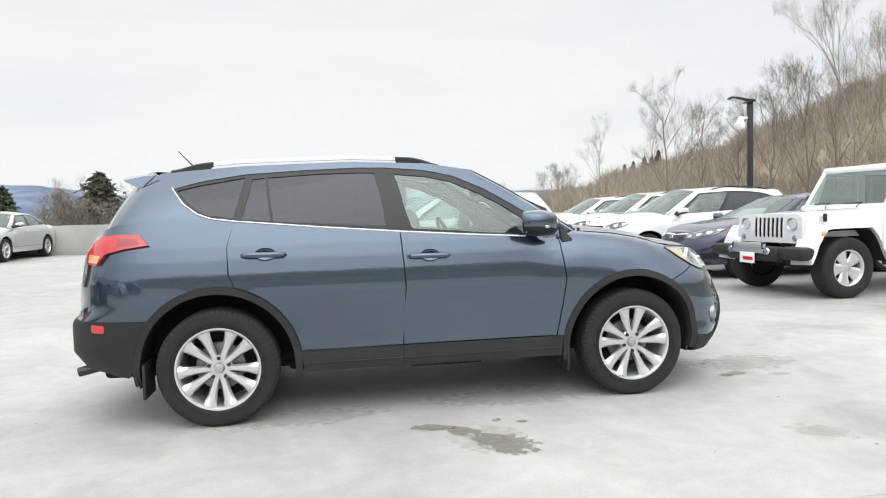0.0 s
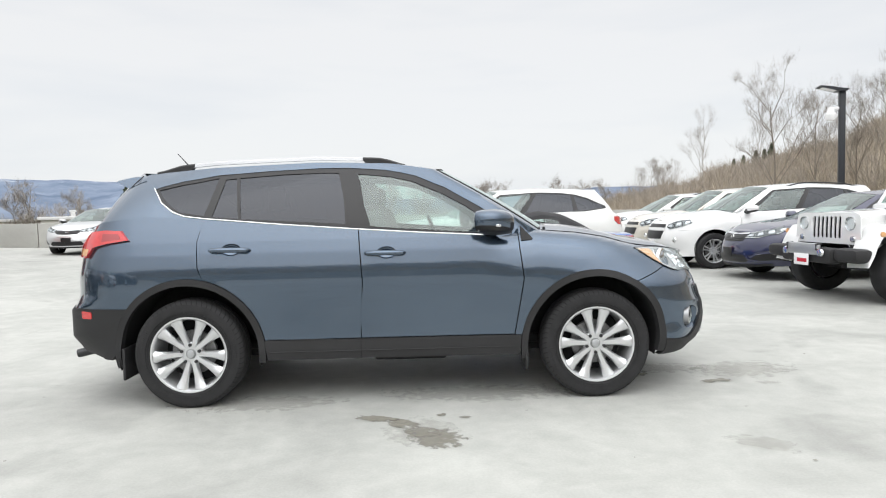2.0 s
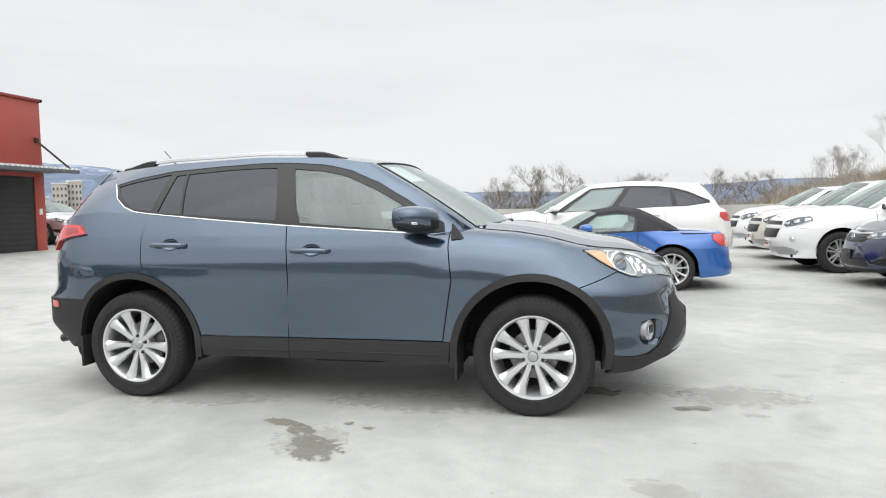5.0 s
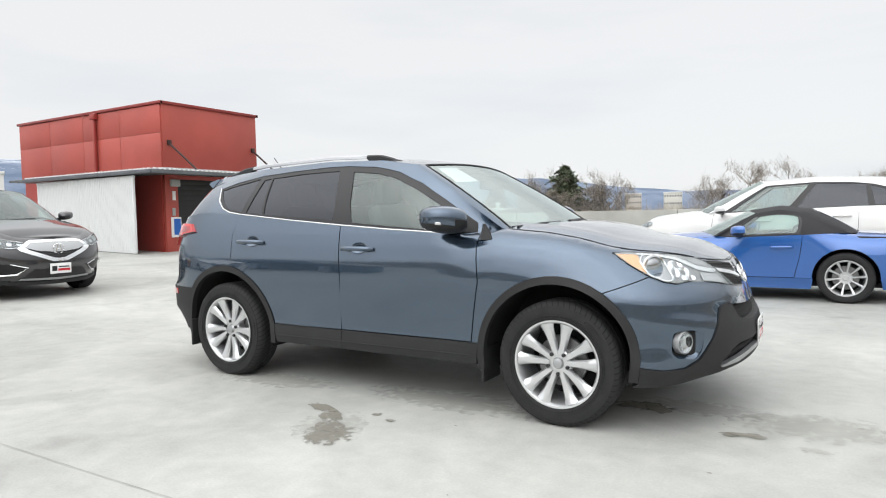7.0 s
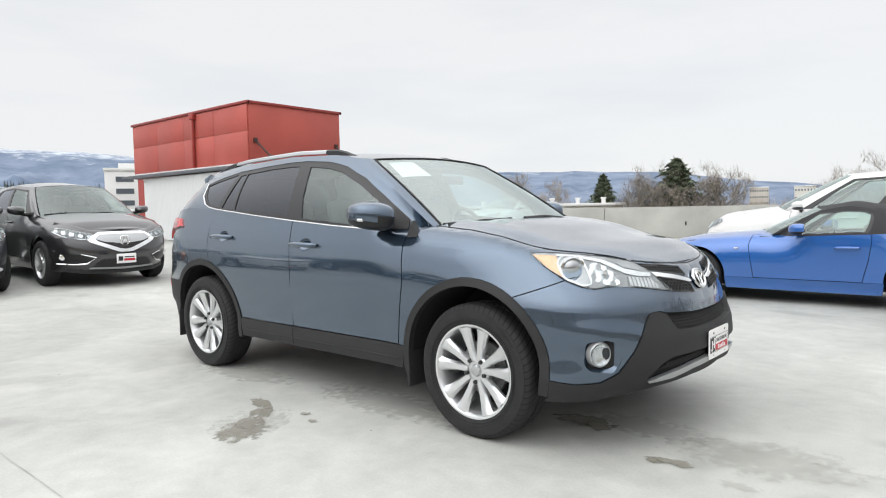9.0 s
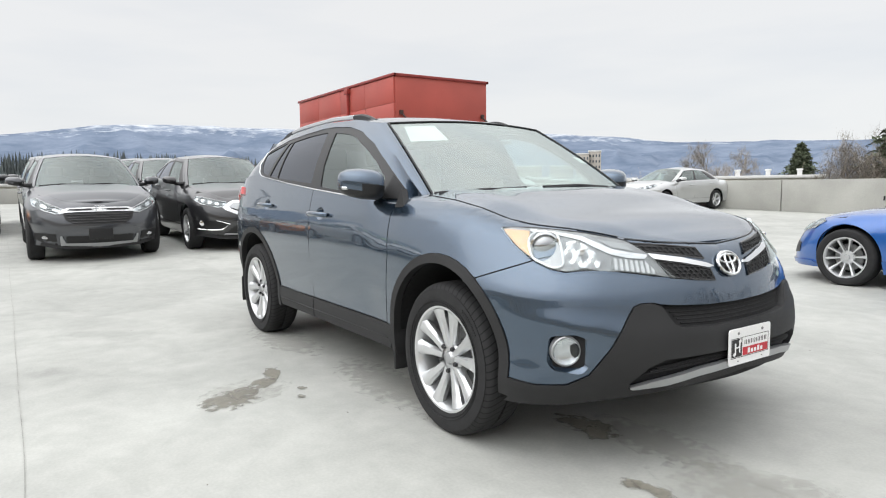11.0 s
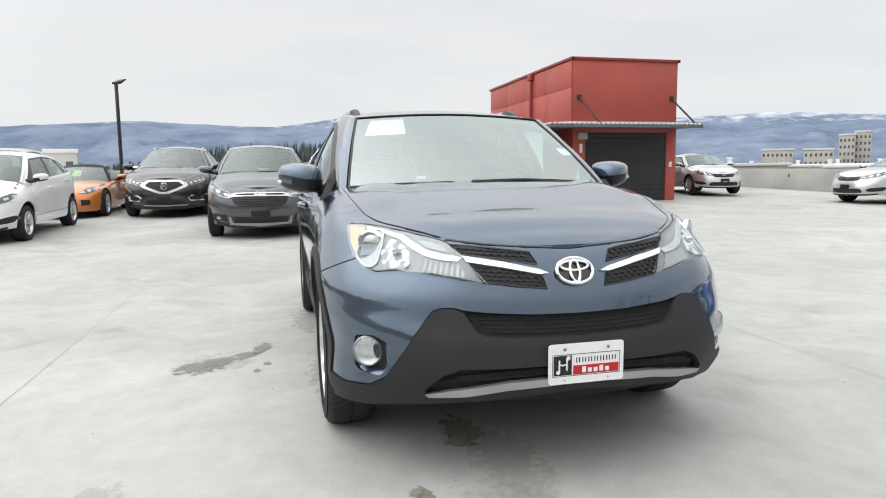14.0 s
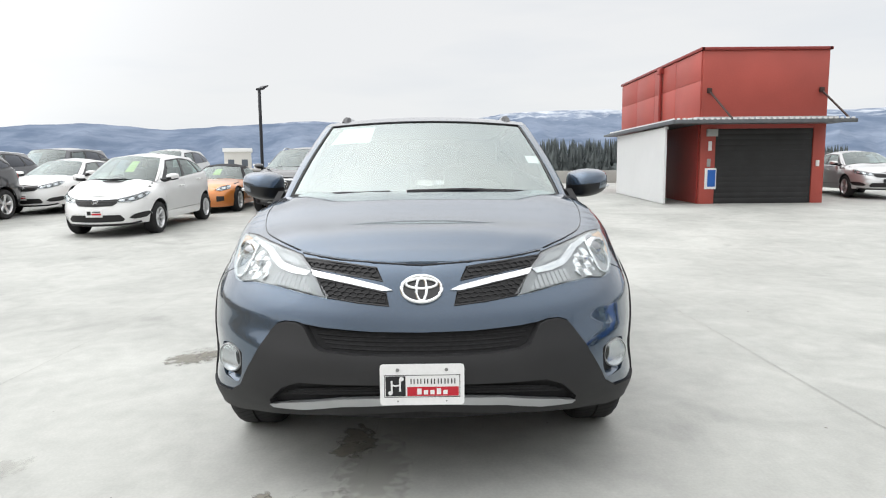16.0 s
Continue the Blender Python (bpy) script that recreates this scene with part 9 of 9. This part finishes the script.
for az, d, w_, top in ((146.0, 90, 30, 1.7), (139.5, 120, 40, 1.6), (133.5, 135, 22, 1.8), (127.0, 110, 24, 1.4), (118.5, 90, 12, 1.5), (-173.0, 95, 34, 1.7), (-166.0, 98, 26, 1.6), (-157.0, 100, 34, 1.5)):
    x, y = polar(2.5, -3.5, az, d)
    h = thing("shed", "low white-roofed commercial building", "building", pose(x, y, LAND, 0, 0, az + 90))
    part("wall", rbox(w_, 14, top - LAND, 0.05, (0, 0, (top - LAND) / 2)), M_WALLPALE, h)
    part("roof", rbox(w_ + 0.6, 14.6, 0.35, 0.05, (0, 0, top - LAND + 0.1)), M_ROOFWHITE, h)
    for k in range(3):
        part("vent", join(rbox(0.5, 0.5, 0.7, 0.1, (-w_ * 0.3 + k * w_ * 0.27, 5, top - LAND + 0.5)), rbox(0.7, 0.7, 0.2, 0.05, (-w_ * 0.3 + k * w_ * 0.27, 5, top - LAND + 0.9))), M_ROOFWHITE, h)


# ---- mountains ----
def mountain_mat():
    m = bpy.data.materials.new("hazed_mountain")
    m.use_nodes = True
    nt = m.node_tree
    b = nt.nodes["Principled BSDF"]
    b.inputs["Roughness"].default_value = 1.0
    b.inputs["Specular IOR Level"].default_value = 0.0
    co = nt.nodes.new("ShaderNodeTexCoord")
    sep = nt.nodes.new("ShaderNodeSeparateXYZ")
    nt.links.new(co.outputs["Object"], sep.inputs[0])
    mp = nt.nodes.new("ShaderNodeMapping")
    mp.inputs["Scale"].default_value = (1, 1, 2.6)
    nt.links.new(co.outputs["Object"], mp.inputs["Vector"])
    n1 = nt.nodes.new("ShaderNodeTexNoise")
    n1.inputs["Scale"].default_value, n1.inputs["Detail"].default_value, n1.inputs["Roughness"].default_value = 0.016, 12, 0.68
    n2 = nt.nodes.new("ShaderNodeTexNoise")
    n2.inputs["Scale"].default_value, n2.inputs["Detail"].default_value, n2.inputs["Roughness"].default_value = 0.006, 10, 0.62
    for n in (n1, n2):
        nt.links.new(mp.outputs[0], n.inputs["Vector"])
    # forest tones shifted to the blue of distance haze
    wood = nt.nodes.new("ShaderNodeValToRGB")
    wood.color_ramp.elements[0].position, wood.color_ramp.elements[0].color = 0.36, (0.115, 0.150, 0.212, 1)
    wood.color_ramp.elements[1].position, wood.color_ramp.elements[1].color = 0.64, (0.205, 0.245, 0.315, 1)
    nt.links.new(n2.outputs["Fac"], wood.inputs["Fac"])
    # snow lies in patches, more of it higher up
    hgt = nt.nodes.new("ShaderNodeMapRange")
    hgt.inputs["From Min"].default_value, hgt.inputs["From Max"].default_value = 105, 235
    hgt.inputs["To Min"].default_value, hgt.inputs["To Max"].default_value = -0.34, 0.13
    nt.links.new(sep.outputs["Z"], hgt.inputs["Value"])
    add = nt.nodes.new("ShaderNodeMath")
    nt.links.new(n1.outputs["Fac"], add.inputs[0])
    nt.links.new(hgt.outputs[0], add.inputs[1])
    # paler to the north: more snow, and thicker haze painted with it
    north = nt.nodes.new("ShaderNodeMapRange")
    north.inputs["From Min"].default_value, north.inputs["From Max"].default_value = 600, 2300
    north.inputs["To Min"].default_value, north.inputs["To Max"].default_value = 0.0, 0.20
    nt.links.new(sep.outputs["Y"], north.inputs["Value"])
    deep = nt.nodes.new("ShaderNodeMath")
    nt.links.new(add.outputs[0], deep.inputs[0])
    nt.links.new(north.outputs[0], deep.inputs[1])
    mask = nt.nodes.new("ShaderNodeMapRange")
    mask.inputs["From Min"].default_value, mask.inputs["From Max"].default_value = 0.50, 0.78
    nt.links.new(deep.outputs[0], mask.inputs["Value"])
    mx = nt.nodes.new("ShaderNodeMix")
    mx.data_type = "RGBA"
    nt.links.new(mask.outputs[0], mx.inputs["Factor"])
    nt.links.new(wood.outputs["Color"], mx.inputs["A"])
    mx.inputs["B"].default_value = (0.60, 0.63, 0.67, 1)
    nt.links.new(mx.outputs["Result"], b.inputs["Base Color"])
    return m


RIDGE_AZ = [35, 60, 75, 90, 100, 106, 112, 118, 126, 131, 139, 147, 155, 162, 169, 174, 180, 185, 190, 196, 202, 208, 214, 225, 240, 330]
RIDGE_EL = [1.6, 1.75, 1.9, 1.3, 1.5, 2.1, 2.9, 3.15, 3.3, 3.9, 4.5, 4.35, 4.7, 5.0, 5.2, 4.9, 4.05, 4.2, 4.45, 4.1, 3.6, 4.0, 3.5, 3.2, 2.6, 1.0]


def mountains():
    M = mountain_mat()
    vs, fs = [], []
    n, rows = 640, 16
    for i in range(n + 1):
        az = lerp(35, 330, i / n)
        el = float(np.interp(az, RIDGE_AZ, RIDGE_EL)) + 0.10 * noise.fractal(Vector((az * 0.35, 0.5, 0)), 0.9, 2.1, 5)
        for j in range(rows + 1):
            s = j / rows
            R = lerp(1500, 2600, s)
            z = lerp(LAND - 6, 2600 * math.tan(radians(el)), s ** 1.25)
            z += (1 - abs(2 * s - 1)) * 34 * noise.fractal(Vector((az * 0.30, s * 3.0, 4.0)), 0.8, 2.0, 5)
            vs.append((R * math.cos(radians(az)), R * math.sin(radians(az)), z))
    for i in range(n):
        for j in range(rows):
            a = i * (rows + 1) + j
            fs.append((a, a + rows + 1, a + rows + 2, a + 1))
    tagged(part("mountains", (vs, fs), M), "far forested mountains with snow patches, blue haze in their colour", "mountains", kind="structure")


mountains()
